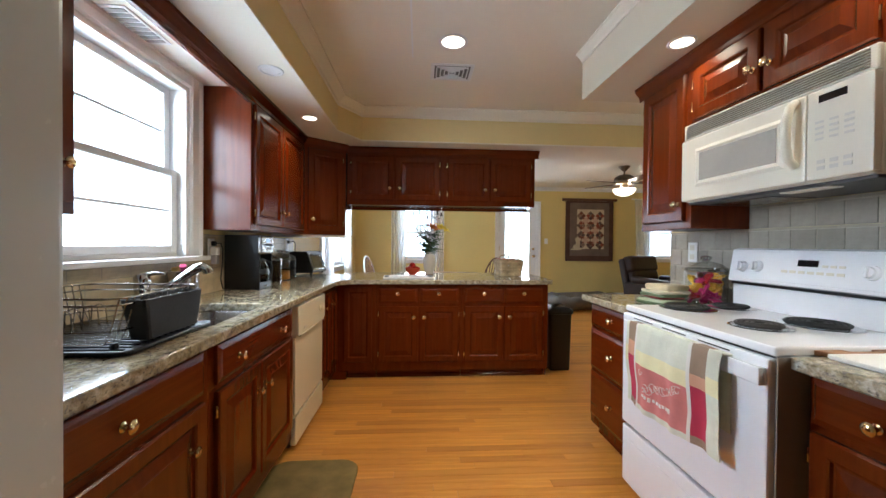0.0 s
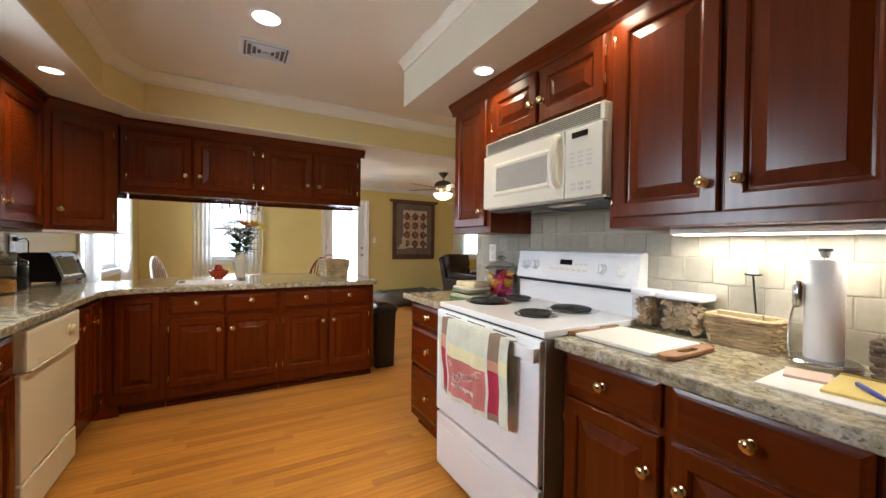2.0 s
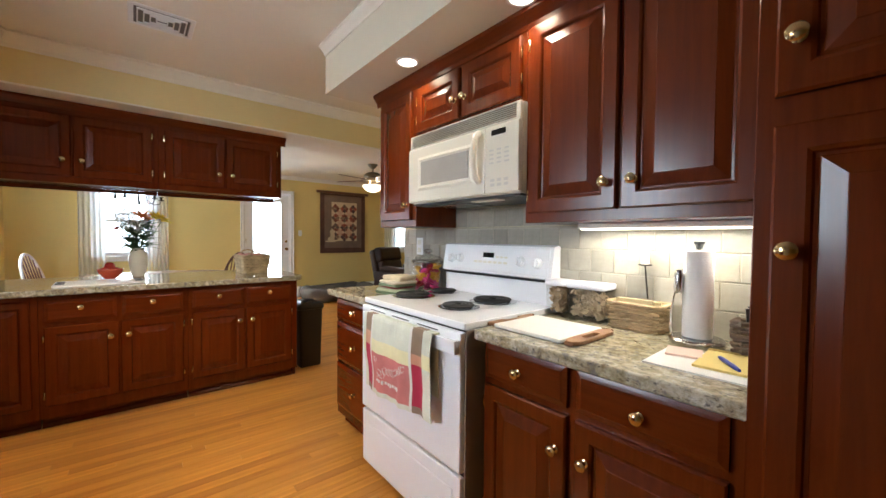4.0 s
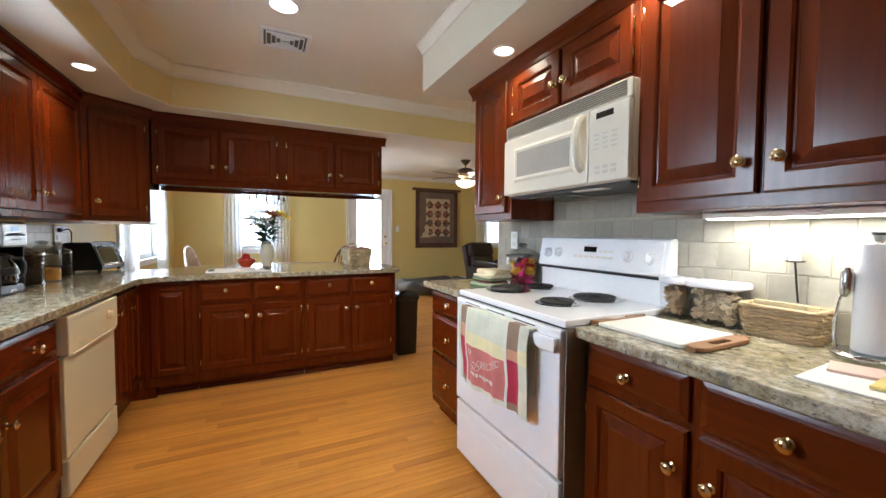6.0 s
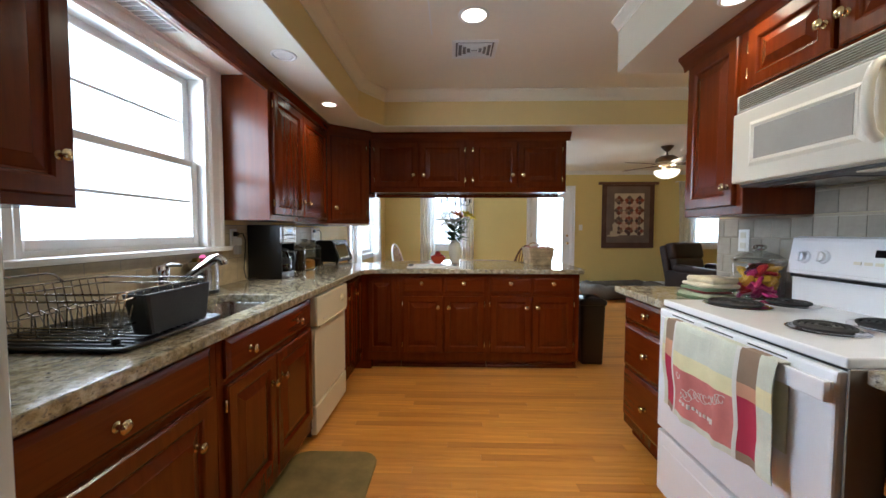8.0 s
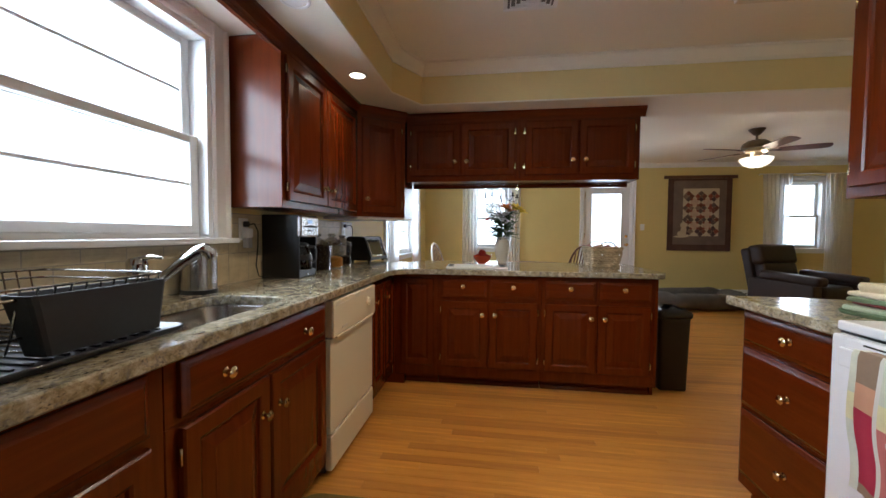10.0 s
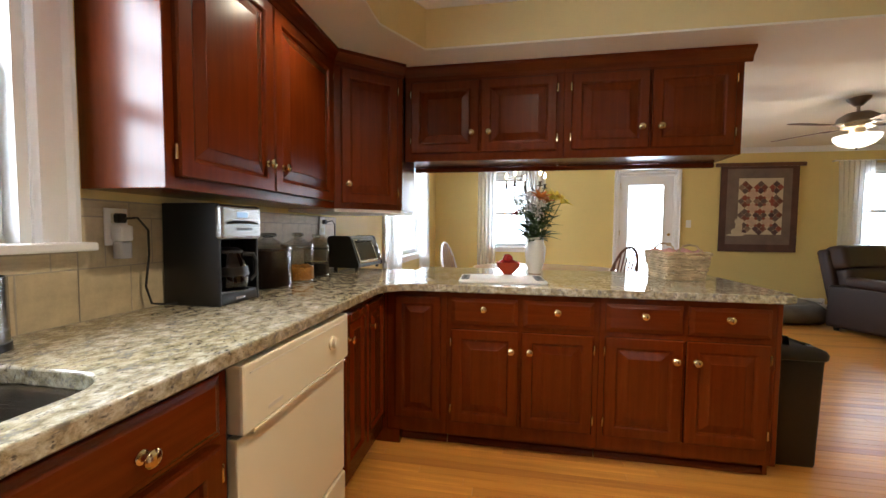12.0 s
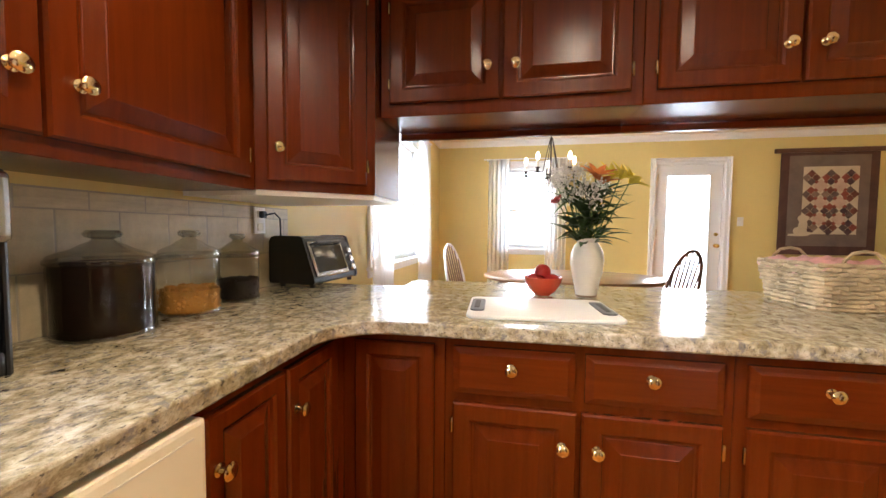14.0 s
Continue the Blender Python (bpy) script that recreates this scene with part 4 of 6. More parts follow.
for i in range(7):
    z = 1.72 + i * 0.0083
    part("slot", boxes((0.02, 0.009, z, MWW - 0.02, 0.0125, z + 0.0032)), GRILLE_SHADE, gr)
for i in range(7):
    z = 1.7236 + i * 0.0083
    part("louvre", prism(bmesh.new(), [(0.0118, z), (0.003, z + 0.0005), (0.0118, z + 0.0045)], 0.018, MWW - 0.018), BISQUE, gr)
md = part("door", boxes((0.0, 0.0, 1.42, 0.585, 0.029, 1.708), bevel=0.007, seg=2), BISQUE, mw)
wb = bmesh.new()
loops_mesh(wb, [[(0.09, -0.0008, 1.478), (0.515, -0.0008, 1.478), (0.515, -0.0008, 1.655), (0.09, -0.0008, 1.655)], [(0.105, -0.007, 1.492), (0.50, -0.007, 1.492), (0.50, -0.007, 1.641), (0.105, -0.007, 1.641)], [(0.118, -0.002, 1.505), (0.487, -0.002, 1.505), (0.487, -0.002, 1.63), (0.118, -0.002, 1.63)]])
bmesh.ops.recalc_face_normals(wb, faces=wb.faces)
part("window_surround", wb, BISQUE, md)
part("window", boxes((0.119, -0.0045, 1.506, 0.486, -0.0025, 1.629)), plain("screened_glass", (0.42, 0.40, 0.36), 0.15, vary=0.05, scale=30), md, "grey screened window")
part("handle", tube([(0.555, -0.004, 1.475), (0.555, -0.026, 1.495), (0.555, -0.038, 1.54), (0.555, -0.040, 1.59), (0.555, -0.036, 1.635), (0.555, -0.024, 1.675), (0.555, -0.004, 1.692)], 0.014, 10), BISQUE, md, smooth=True)
mp_ = part("control_panel", boxes((0.588, 0.001, 1.42, MWW, 0.029, 1.708), bevel=0.006, seg=2), BISQUE, mw)
part("display", boxes((0.625, -0.001, 1.665, 0.705, 0.0015, 1.688)), DARK_GLASS, mp_)
PRINT = plain("grey_print", (0.60, 0.58, 0.53), 0.5, vary=0.05)
for i in range(4):
    for j in range(3):
        part("key", boxes((0.615 + j * 0.042, -0.0005, 1.60 - i * 0.018, 0.640 + j * 0.042, 0.0015, 1.607 - i * 0.018)), PRINT, mp_)
for i in range(2):
    for j in range(3):
        part("key", boxes((0.622 + j * 0.038, -0.0005, 1.47 - i * 0.02, 0.645 + j * 0.038, 0.0015, 1.482 - i * 0.02)), PRINT, mp_)
part("underside", boxes((0.01, 0.03, 1.404, MWW - 0.01, 0.35, 1.4145), bevel=0.002), DARK_GREY, mw)
part("grease_filter", boxes((0.06, 0.10, 1.399, 0.36, 0.30, 1.4035), bevel=0.001), STEEL, mw)
part("lamp_lens", boxes((0.45, 0.05, 1.399, 0.62, 0.10, 1.4035), bevel=0.001), BISQUE, mw)

# lamp strip under the wall cabinet
st = thing("undercabinet_light", "lit fluorescent strip under the wall cabinet", "light strip", pose(1.385, 1.29, 1.292, 0, 0, -90))
part("housing", boxes((0, -0.05, -0.022, 0.56, 0.05, -0.001), bevel=0.003), TRIM, st)
part("tube_lens", boxes((0.01, -0.042, -0.026, 0.55, 0.042, -0.0222), bevel=0.002), STRIP_GLOW, st)
lamp("strip_lamp", "AREA", (1.385, 1.01, 1.262), (1.385, 1.01, 0), STRIP_WATT, (1.0, 0.93, 0.78), 0.08, 0.54)

# ---- sink side ----
bowl = thing("sink", "stainless steel undermount sink bowl", "sink", pose(0, 0, 0))
sk = bmesh.new()
outer = rounded(-1.275, 1.73, -0.908, 2.462, 0.095)
loops_mesh(sk, [[(x, y, z) for x, y in offset_ring(outer, d)] for d, z in ((0.0, CT), (0.006, CT - 0.01), (0.012, CT - 0.13), (0.03, CT - 0.155), (0.06, CT - 0.162))], True, False, True)
part("bowl", sk, STEEL, bowl, smooth=True)
part("drain", lathe([(0.045, CT - 0.161), (0.04, CT - 0.157), (0.0, CT - 0.158)], 20, None, (-1.09, 2.1, 0)), CHROME, bowl, smooth=True)

fc = thing("kitchen_faucet", "chrome single-lever kitchen faucet with a pull-out spout", "faucet", pose(-1.375, 2.215, TOP))
part("base", lathe([(0.032, 0.0), (0.032, 0.006), (0.027, 0.012), (0.028, 0.06), (0.029, 0.10), (0.033, 0.12), (0.033, 0.15), (0.024, 0.166), (0.0, 0.172)], 24), CHROME, fc, smooth=True)
part("lever", tube([(0.0, 0.0, 0.155), (0.02, 0.005, 0.168), (0.05, 0.01, 0.172), (0.085, 0.015, 0.168)], [0.012, 0.011, 0.009, 0.006], 10), CHROME, fc, smooth=True)
part("spout", tube([(0.015, 0.0, 0.045), (0.06, 0.01, 0.075), (0.16, 0.03, 0.155), (0.21, 0.04, 0.192), (0.235, 0.045, 0.200), (0.252, 0.049, 0.188), (0.257, 0.05, 0.168)], [0.016, 0.017, 0.018, 0.022, 0.023, 0.022, 0.019], 14), CHROME, fc, smooth=True)

cn = thing("utensil_canister", "brushed steel canister holding dish brushes", "canister", pose(-1.362, 2.485, TOP))
part("can", lathe([(0.068, 0.016), (0.068, 0.165), (0.064, 0.166), (0.064, 0.02), (0.0, 0.02)], 28), STEEL, cn, smooth=True)
part("base_ring", lathe([(0.071, 0.0), (0.071, 0.018), (0.066, 0.019)], 28), BLACK, cn, smooth=True)
PINK = plain("pink_plastic", (0.55, 0.06, 0.18), 0.4, vary=0.08)
part("brush", tube([(-0.02, 0.01, 0.03), (0.01, -0.02, 0.14), (0.03, -0.05, 0.195)], [0.007, 0.007, 0.016], 8), PINK, cn, "pink brush", smooth=True)
part("sponge", boxes((-0.045, -0.03, 0.10, -0.01, 0.03, 0.185), bevel=0.006), plain("yellow_sponge", (0.6, 0.42, 0.12), 0.95, vary=0.2, scale=40, bumpy=0.6), cn)

# dish rack on a drip tray
dk = thing("dish_rack", "steel wire dish rack with black cutlery bin on drip tray", "dish rack", pose(-1.378, 1.51, TOP))
WIRE = plain("dark_steel_wire", (0.34, 0.32, 0.30), 0.25, 1.0, vary=0.1, scale=40)
RW, RL = 0.42, 0.42
tr_ = bmesh.new()
prof = ((0.012, 0.0), (0.0, 0.004), (-0.004, 0.016), (0.002, 0.017), (0.012, 0.008))
loops_mesh(tr_, [[(x, y, z) for x, y in offset_ring(rounded(0, 0, RW + 0.04, RL, 0.03), d)] for d, z in prof])
part("drip_tray", tr_, BLACK, dk, smooth=True)
part("tray_ribs", boxes(*[(0.03, 0.04 + i * 0.03, 0.0082, RW, 0.05 + i * 0.03, 0.0125) for i in range(12)], bevel=0.0015), BLACK, dk)
for z, inset in ((0.155, 0.0), (0.135, 0.004), (0.06, 0.02)):
    part("rail", tube([(x, y, z) for x, y in rounded(0.01 + inset, 0.01 + inset, RW - inset, RL - 0.01 - inset, 0.05)], 0.0034 if z > 0.1 else 0.0026, 6, closed=True), WIRE, dk, smooth=True)
for i in range(13):
    y = 0.035 + i * 0.029
    part("cross_wire", tube([(0.012, y, 0.155), (0.03, y, 0.06), (0.045, y, 0.026), (RW - 0.045, y, 0.026), (RW - 0.03, y, 0.06), (RW - 0.005, y, 0.155)], 0.0022, 5), WIRE, dk)
for i in range(9):
    y = 0.06 + i * 0.033
    part("plate_divider", tube([(0.10, y, 0.026), (0.105, y, 0.085), (0.13, y, 0.095), (0.15, y, 0.085), (0.155, y, 0.026)], 0.0022, 5), WIRE, dk)
part("back_handle", tube([(0.012, 0.05, 0.155), (0.010, 0.075, 0.182), (0.010, 0.10, 0.187), (0.010, 0.22, 0.187), (0.010, 0.245, 0.182), (0.012, 0.27, 0.155)], 0.0036, 6), WIRE, dk, smooth=True)
for x in (0.05, 0.39):
    for y in (0.05, 0.37):
        part("foot", lathe([(0.010, 0.009), (0.012, 0.02), (0.008, 0.028)], 8, None, (x, y, 0)), BLACK, dk)
cb = bmesh.new()
ob_, ib = rounded(0.372, 0.085, 0.450, 0.372, 0.012, 2), rounded(0.384, 0.112, 0.442, 0.36, 0.01, 2)
loops_mesh(cb, [[(x, y, 0.022) for x, y in ib], [(x, y, 0.143) for x, y in ob_], [(x, y, 0.143) for x, y in offset_ring(ob_, 0.004)], [(x, y, 0.03) for x, y in offset_ring(ib, 0.004)]])
part("cutlery_bin", cb, BLACK_MATT, dk, "black plastic cutlery bin")

# coffee maker
cm = thing("coffee_maker", "black and steel drip coffee maker", "coffee maker", pose(-1.20, 3.03, TOP, 0, 0, 90))
part("base", boxes((0.0, 0.0, 0.0, 0.20, 0.225, 0.045), bevel=0.010, seg=2), BLACK, cm)
part("tower", boxes((0.0, 0.115, 0.045, 0.20, 0.225, 0.345), bevel=0.012, seg=2), BLACK, cm)
for x in (-0.004, 0.194):
    part("side_cheek", boxes((x, -0.002, 0.0, x + 0.011, 0.227, 0.367), bevel=0.005, seg=2), BLACK, cm)
hdm = part("brew_head", boxes((0.0, 0.012, 0.236, 0.20, 0.2245, 0.365), bevel=0.010, seg=2), BLACK, cm)
part("face_plate", boxes((-0.005, -0.016, 0.238, 0.206, 0.014, 0.362), bevel=0.012, seg=3), STEEL, hdm, "brushed steel face")
part("display", boxes((0.070, -0.0175, 0.318, 0.125, -0.0155, 0.338)), glow("pale_blue_display", (0.6, 0.8, 1.0), 0.9), hdm, "pale blue lit display")
part("slot", tube([(0.018, -0.015, 0.296), (0.05, -0.0165, 0.301), (0.10, -0.018, 0.302), (0.15, -0.0165, 0.301), (0.182, -0.015, 0.296)], [0.004, 0.006, 0.007, 0.006, 0.004], 8), BLACK, hdm, smooth=True)
part("buttons", boxes(*[(0.066 + i * 0.018, -0.0175, 0.272, 0.078 + i * 0.018, -0.0155, 0.28) for i in range(5)], bevel=0.001), BLACK, hdm)
cf = part("carafe", lathe([(0.050, 0.048), (0.066, 0.06), (0.070, 0.10), (0.062, 0.15), (0.048, 0.175), (0.046, 0.185)], 26, None, (0.105, 0.052, 0), cap=False), clear("smoked_glass", (0.30, 0.30, 0.32), 0.16, 0.02, 3.0), cm, "glass carafe", smooth=True)
part("coffee", lathe([(0.0, 0.05), (0.048, 0.05), (0.064, 0.061), (0.068, 0.10), (0.061, 0.145), (0.0, 0.146)], 24, None, (0.105, 0.052, 0)), plain("dark_coffee", (0.012, 0.007, 0.004), 0.15), cf, smooth=True)
part("band", lathe([(0.0705, 0.102), (0.0725, 0.104), (0.0665, 0.135), (0.0645, 0.135)], 26, None, (0.105, 0.052, 0), cap=False), BLACK, cf, smooth=True)
part("lid", lathe([(0.048, 0.186), (0.050, 0.195), (0.03, 0.206), (0.0, 0.208)], 22, None, (0.105, 0.052, 0)), BLACK, cf, smooth=True)
part("handle", tube([(0.145, 0.02, 0.18), (0.168, -0.005, 0.178), (0.176, -0.012, 0.15), (0.174, -0.010, 0.10), (0.160, 0.005, 0.078)], 0.009, 8), BLACK, cf, smooth=True)
part("hotplate", lathe([(0.068, 0.0455), (0.068, 0.0475), (0.0, 0.0475)], 24, None, (0.105, 0.052, 0)), STEEL, cm)
part("badge", boxes((0.075, -0.002, 0.014, 0.125, 0.001, 0.024)), STEEL, cm, "small plain badge")

# glass canisters
FILL = [("dark_ground_coffee", (0.022, 0.011, 0.006), 0.176, "filled with dark ground coffee"), ("golden_cereal", (0.52, 0.25, 0.06), 0.075, "part filled with golden cereal"), ("black_beans", (0.028, 0.022, 0.018), 0.075, "part filled with dark beans")]
for (nm, col, fh, txt), x, y, r, hh in zip(FILL, (-1.328, -1.325, -1.335), (3.487, 3.735, 3.955), (0.104, 0.083, 0.072), (0.180, 0.180, 0.168)):
    j = thing("glass_canister", "round glass canister with a glass lid, " + txt, "canister", pose(x, y, TOP), "glass canisters on the worktop")
    part("jar", lathe([(0.0, 0.002), (r * 0.92, 0.002), (r, 0.010), (r, hh - 0.012), (r * 0.97, hh), (r * 0.93, hh)], 30, cap=False), JAR_GLASS, j, smooth=True)
    part("rim", lathe([(r * 0.95, hh - 0.008), (r * 1.035, hh - 0.003), (r * 1.05, hh + 0.003), (r * 1.035, hh + 0.008), (r * 0.94, hh + 0.009)], 30, cap=False), RIM_GLASS, j, smooth=True)
    part("foot_ring", lathe([(r * 0.86, 0.0), (r * 1.0, 0.001), (r * 1.015, 0.006), (r * 1.0, 0.011)], 30, cap=False), RIM_GLASS, j, smooth=True)
    ld = part("lid", lathe([(r * 1.0, hh + 0.009), (r * 0.98, hh + 0.016), (r * 0.86, hh + 0.022), (r * 0.58, hh + 0.032), (r * 0.40, hh + 0.044), (r * 0.24, hh + 0.052), (r * 0.2, hh + 0.056)], 30, cap=False), JAR_GLASS, j, smooth=True)
    part("lid_knob", lathe([(r * 0.2, hh + 0.056), (r * 0.34, hh + 0.062), (r * 0.38, hh + 0.070), (r * 0.32, hh + 0.078), (0.0, hh + 0.080)], 20, cap=False), RIM_GLASS, ld, smooth=True)
    m_fill = plain(nm, col, 0.7, vary=0.3, scale=60, bumpy=0.5, bump_scale=90, spec=0.08)
    fill = lathe([(0.0, 0.006), (r * 0.9, 0.006), (r * 0.965, 0.014), (r * 0.965, fh), (r * 0.6, fh + 0.006), (0.0, fh + 0.009)], 28)
    if nm != "dark_ground_coffee":
        rnd = random.Random(len(nm))
        for i in range(150):
            a, q = rnd.uniform(0, 6.28), r * 0.93 * math.sqrt(rnd.random())
            if rnd.random() < 0.6:
                q, z = r * 0.945, rnd.uniform(0.012, fh + 0.002)
            else:
                z = fh + 0.004
            bmesh.ops.create_icosphere(fill, subdivisions=1, radius=rnd.uniform(0.005, 0.008) * (1 if "cereal" in nm else 0.7), matrix=Matrix.Translation((q * math.cos(a), q * math.sin(a), z)))
    part("contents", fill, m_fill, j, txt, smooth=nm == "dark_ground_coffee")

# toaster oven
to = thing("toaster_oven", "small black toaster oven with a glass front", "toaster oven", pose(-1.185, 4.235, TOP, 0, 0, 84))
SIDE = [(0.012, 0.018), (0.235, 0.018), (0.240, 0.03), (0.240, 0.205), (0.228, 0.224), (0.205, 0.230), (0.085, 0.230), (0.068, 0.222), (0.006, 0.05), (0.004, 0.028)]
part("shell", prism(bmesh.new(), SIDE, 0.012, 0.358), BLACK, to)
for x in (0.0, 0.3585):
    part("side_cheek", prism(bmesh.new(), [(y + (-0.006 if y < 0.1 else 0.0), z + (0.004 if z > 0.1 else 0)) for y, z in SIDE], x, x + 0.0115), BLACK, to)
FRONT = pose(0, 0.006, 0.052, -math.degrees(math.atan2(0.062, 0.172))) @ pose(0, 0, -0.052)
tf = part("door", boxes((0.022, -0.012, 0.045, 0.285, 0.0115, 0.215), bevel=0.004), STEEL, to, "silver framed door", at=FRONT)
part("glass", boxes((0.038, -0.0145, 0.065, 0.270, -0.0125, 0.190)), plain("smoky_glass", (0.05, 0.048, 0.045), 0.08, vary=0.1, scale=5), tf)
part("handle", tube([(0.05, -0.012, 0.200), (0.055, -0.034, 0.202), (0.25, -0.034, 0.202), (0.255, -0.012, 0.200)], 0.007, 8), BLACK, tf, smooth=True)
part("side_panel", boxes((0.29, -0.006, 0.048, 0.357, 0.0115, 0.215), bevel=0.003), BLACK, to, at=FRONT)
for z in (0.07, 0.115, 0.16):
    part("dial", lathe([(0.018, 0.0), (0.016, 0.014), (0.0, 0.016)], 16, None, (0.326, -0.006, z), "-y"), STEEL, to, smooth=True, at=FRONT)
for x in (0.03, 0.34):
    for y in (0.03, 0.19):
        part("foot", lathe([(0.012, 0.0), (0.014, 0.019)], 10, None, (x, y, 0)), BLACK, to)


def outlet(place, rz, plug, label):
    o = thing("wall_outlet", label, "outlet", place @ pose(0, 0, 0, 0, 0, rz))
    part("plate", boxes((-0.036, -0.006, -0.058, 0.036, -0.0005, 0.058), bevel=0.002), TRIM, o)
    for z in (-0.027, 0.027):
        part("socket", boxes((-0.017, -0.008, z - 0.016, 0.017, -0.0062, z + 0.016), bevel=0.002), BISQUE, o)
    if plug:
        part("plug", boxes((-0.014, -0.032, 0.012, 0.014, -0.0085, 0.042), bevel=0.004), BLACK, o)
    return o


outlet(pose(LEFT + 0.012, 2.865, 1.17), 90, True, "white wall outlet with a black plug in it")
single("power_cord", tube([(-1.40, 2.868, 1.195), (-1.385, 2.90, 1.20), (-1.395, 2.945, 1.16), (-1.40, 2.95, 1.08), (-1.405, 2.94, 0.97), (-1.40, 2.955, 0.91), (-1.385, 2.985, TOP + 0.012), (-1.372, 3.03, TOP + 0.012)], 0.0038, 6), BLACK_MATT, "thin dark power cord hanging to the coffee maker", "cable", smooth=True)
nl = thing("plug_in_freshener", "white and clear plug-in freshener below the plug", "air freshener", pose(LEFT + 0.012, 2.862, 1.13, 0, 0, 90))
part("cap", boxes((-0.02, -0.05, -0.005, 0.02, -0.0085, 0.045), bevel=0.008, seg=2), TRIM, nl)
part("bottle", boxes((-0.018, -0.046, -0.06, 0.018, -0.012, -0.0055), bevel=0.006, seg=2), plain("milky_glass", (0.55, 0.55, 0.58), 0.1, vary=0.05), nl)
outlet(pose(LEFT + 0.012, 4.20, 1.19), 90, True, "white wall outlet with a black plug above the toaster oven")
single("power_cord", tube([(-1.395, 4.20, 1.215), (-1.37, 4.23, 1.225), (-1.365, 4.26, 1.20), (-1.37, 4.27, 1.13), (-1.375, 4.28, 1.122)], 0.0038, 6), BLACK_MATT, "thin black cord of the toaster oven", "cable", smooth=True)
outlet(pose(RIGHT - 0.012, 2.58, 1.17), -90, False, "white wall outlet above the worktop")

mat_ = slab(rounded(-0.92, 1.60, -0.452, 2.545, 0.10), 0.0015, 0.012, 0.004)
single("floor_mat", mat_, plain("olive_mat", (0.24, 0.175, 0.06), 0.95, vary=0.25, scale=40, bumpy=0.7, bump_scale=350), "olive brown woven kitchen mat with round corners", "mat")
VENT_GREY = plain("grille_grey", (0.30, 0.30, 0.29), 0.5, vary=0.08)
sv = thing("soffit_vent", "white slotted grille under the soffit above the window", "vent", pose(-1.365, 2.19, SOFFIT - 0.006))
part("frame", boxes((-0.055, -0.165, -0.007, 0.055, 0.125, -0.0005), bevel=0.002), TRIM, sv)
for i in range(8):
    part("slat", boxes((-0.042, -0.150 + i * 0.033, -0.0095, 0.042, -0.128 + i * 0.033, -0.0072)), VENT_GREY, sv)

# ---- on the peninsula ----
WHITE_P = plain("white_plastic", (0.78, 0.77, 0.73), 0.4, vary=0.04, scale=20)
GREY_R = plain("grey_rubber", (0.16, 0.17, 0.19), 0.6, vary=0.1)
bd = thing("cutting_board", "white plastic cutting board with grey grips", "cutting board", pose(-0.235, 4.015, TOP, 0, 0, 3))
part("board", slab(rounded(-0.235, -0.165, 0.235, 0.165, 0.03), 0.0, 0.011, 0.003), WHITE_P, bd, smooth=True)
for sx in (-1, 1):
    gx = sorted((sx * 0.226, sx * 0.180))
    part("grip", slab(rounded(gx[0], -0.10, gx[1], 0.10, 0.018), 0.0115, 0.015, 0.0015), GREY_R, bd, smooth=True)
    gx = sorted((sx * 0.214, sx * 0.196))
    part("grip_slot", slab(rounded(gx[0], -0.065, gx[1], 0.065, 0.008), 0.0152, 0.0165, 0.0005), BLACK_MATT, bd)
fb = thing("fruit_bowl", "orange-red ceramic bowl on the worktop", "bowl", pose(-0.20, 4.34, TOP) @ Matrix.Diagonal((0.92, 0.92, 0.95, 1)))
part("bowl", lathe([(0.0, 0.004), (0.035, 0.0), (0.038, 0.004), (0.060, 0.022), (0.078, 0.05), (0.086, 0.078), (0.083, 0.079), (0.074, 0.052), (0.055, 0.026), (0.0, 0.012)], 32), plain("orange_glaze", (0.62, 0.075, 0.03), 0.2, vary=0.08, scale=20, coat=0.4), fb, smooth=True)
APPLE = plain("apple_skin", (0.36, 0.02, 0.012), 0.25, vary=0.3, scale=30)
for i, (x, y, z) in enumerate(((-0.032, -0.005, 0.058), (0.034, -0.012, 0.058), (0.0, 0.032, 0.058), (-0.003, -0.004, 0.094))):
    ap = single("apple", lathe([(0.0, -0.020), (0.010, -0.027), (0.022, -0.026), (0.031, -0.012), (0.034, 0.004), (0.030, 0.02), (0.018, 0.029), (0.008, 0.027), (0.0, 0.021)], 18, cap=False), APPLE, "red apple in the orange bowl", "apple", pose(-0.20 + x, 4.34 + y, TOP + z, 10 * i, 7 * i, 40 * i), "apples in the bowl", smooth=True)
    part("stem", tube([(0, 0, 0.021), (0.002, 0.001, 0.034)], 0.0014, 5), IRON, ap)

vs = thing("flower_vase", "cream ceramic vase on the worktop", "vase", pose(-0.03, 4.33, TOP) @ Matrix.Diagonal((0.88, 0.88, 1, 1)))
part("vase", lathe([(0.0, 0.004), (0.045, 0.0), (0.046, 0.006), (0.050, 0.03), (0.066, 0.09), (0.074, 0.14), (0.072, 0.175), (0.058, 0.205), (0.046, 0.22), (0.047, 0.232), (0.052, 0.238), (0.044, 0.236), (0.041, 0.22), (0.05, 0.19), (0.06, 0.14), (0.0, 0.06)], 36), plain("cream_glaze", (0.70, 0.66, 0.56), 0.25, vary=0.06, scale=14, coat=0.3), vs, smooth=True)
part("foot_ring", lathe([(0.0475, 0.002), (0.0485, 0.006), (0.0475, 0.010)], 30, cap=False), plain("brown_band", (0.25, 0.17, 0.10), 0.4), vs, smooth=True)
bq = thing("bouquet", "mixed bouquet of white, yellow and orange lilies with leaves", "flowers", pose(-0.03, 4.33, TOP + 0.225))
LEAF = plain("leaf_green", (0.055, 0.11, 0.028), 0.5, vary=0.35, scale=30)
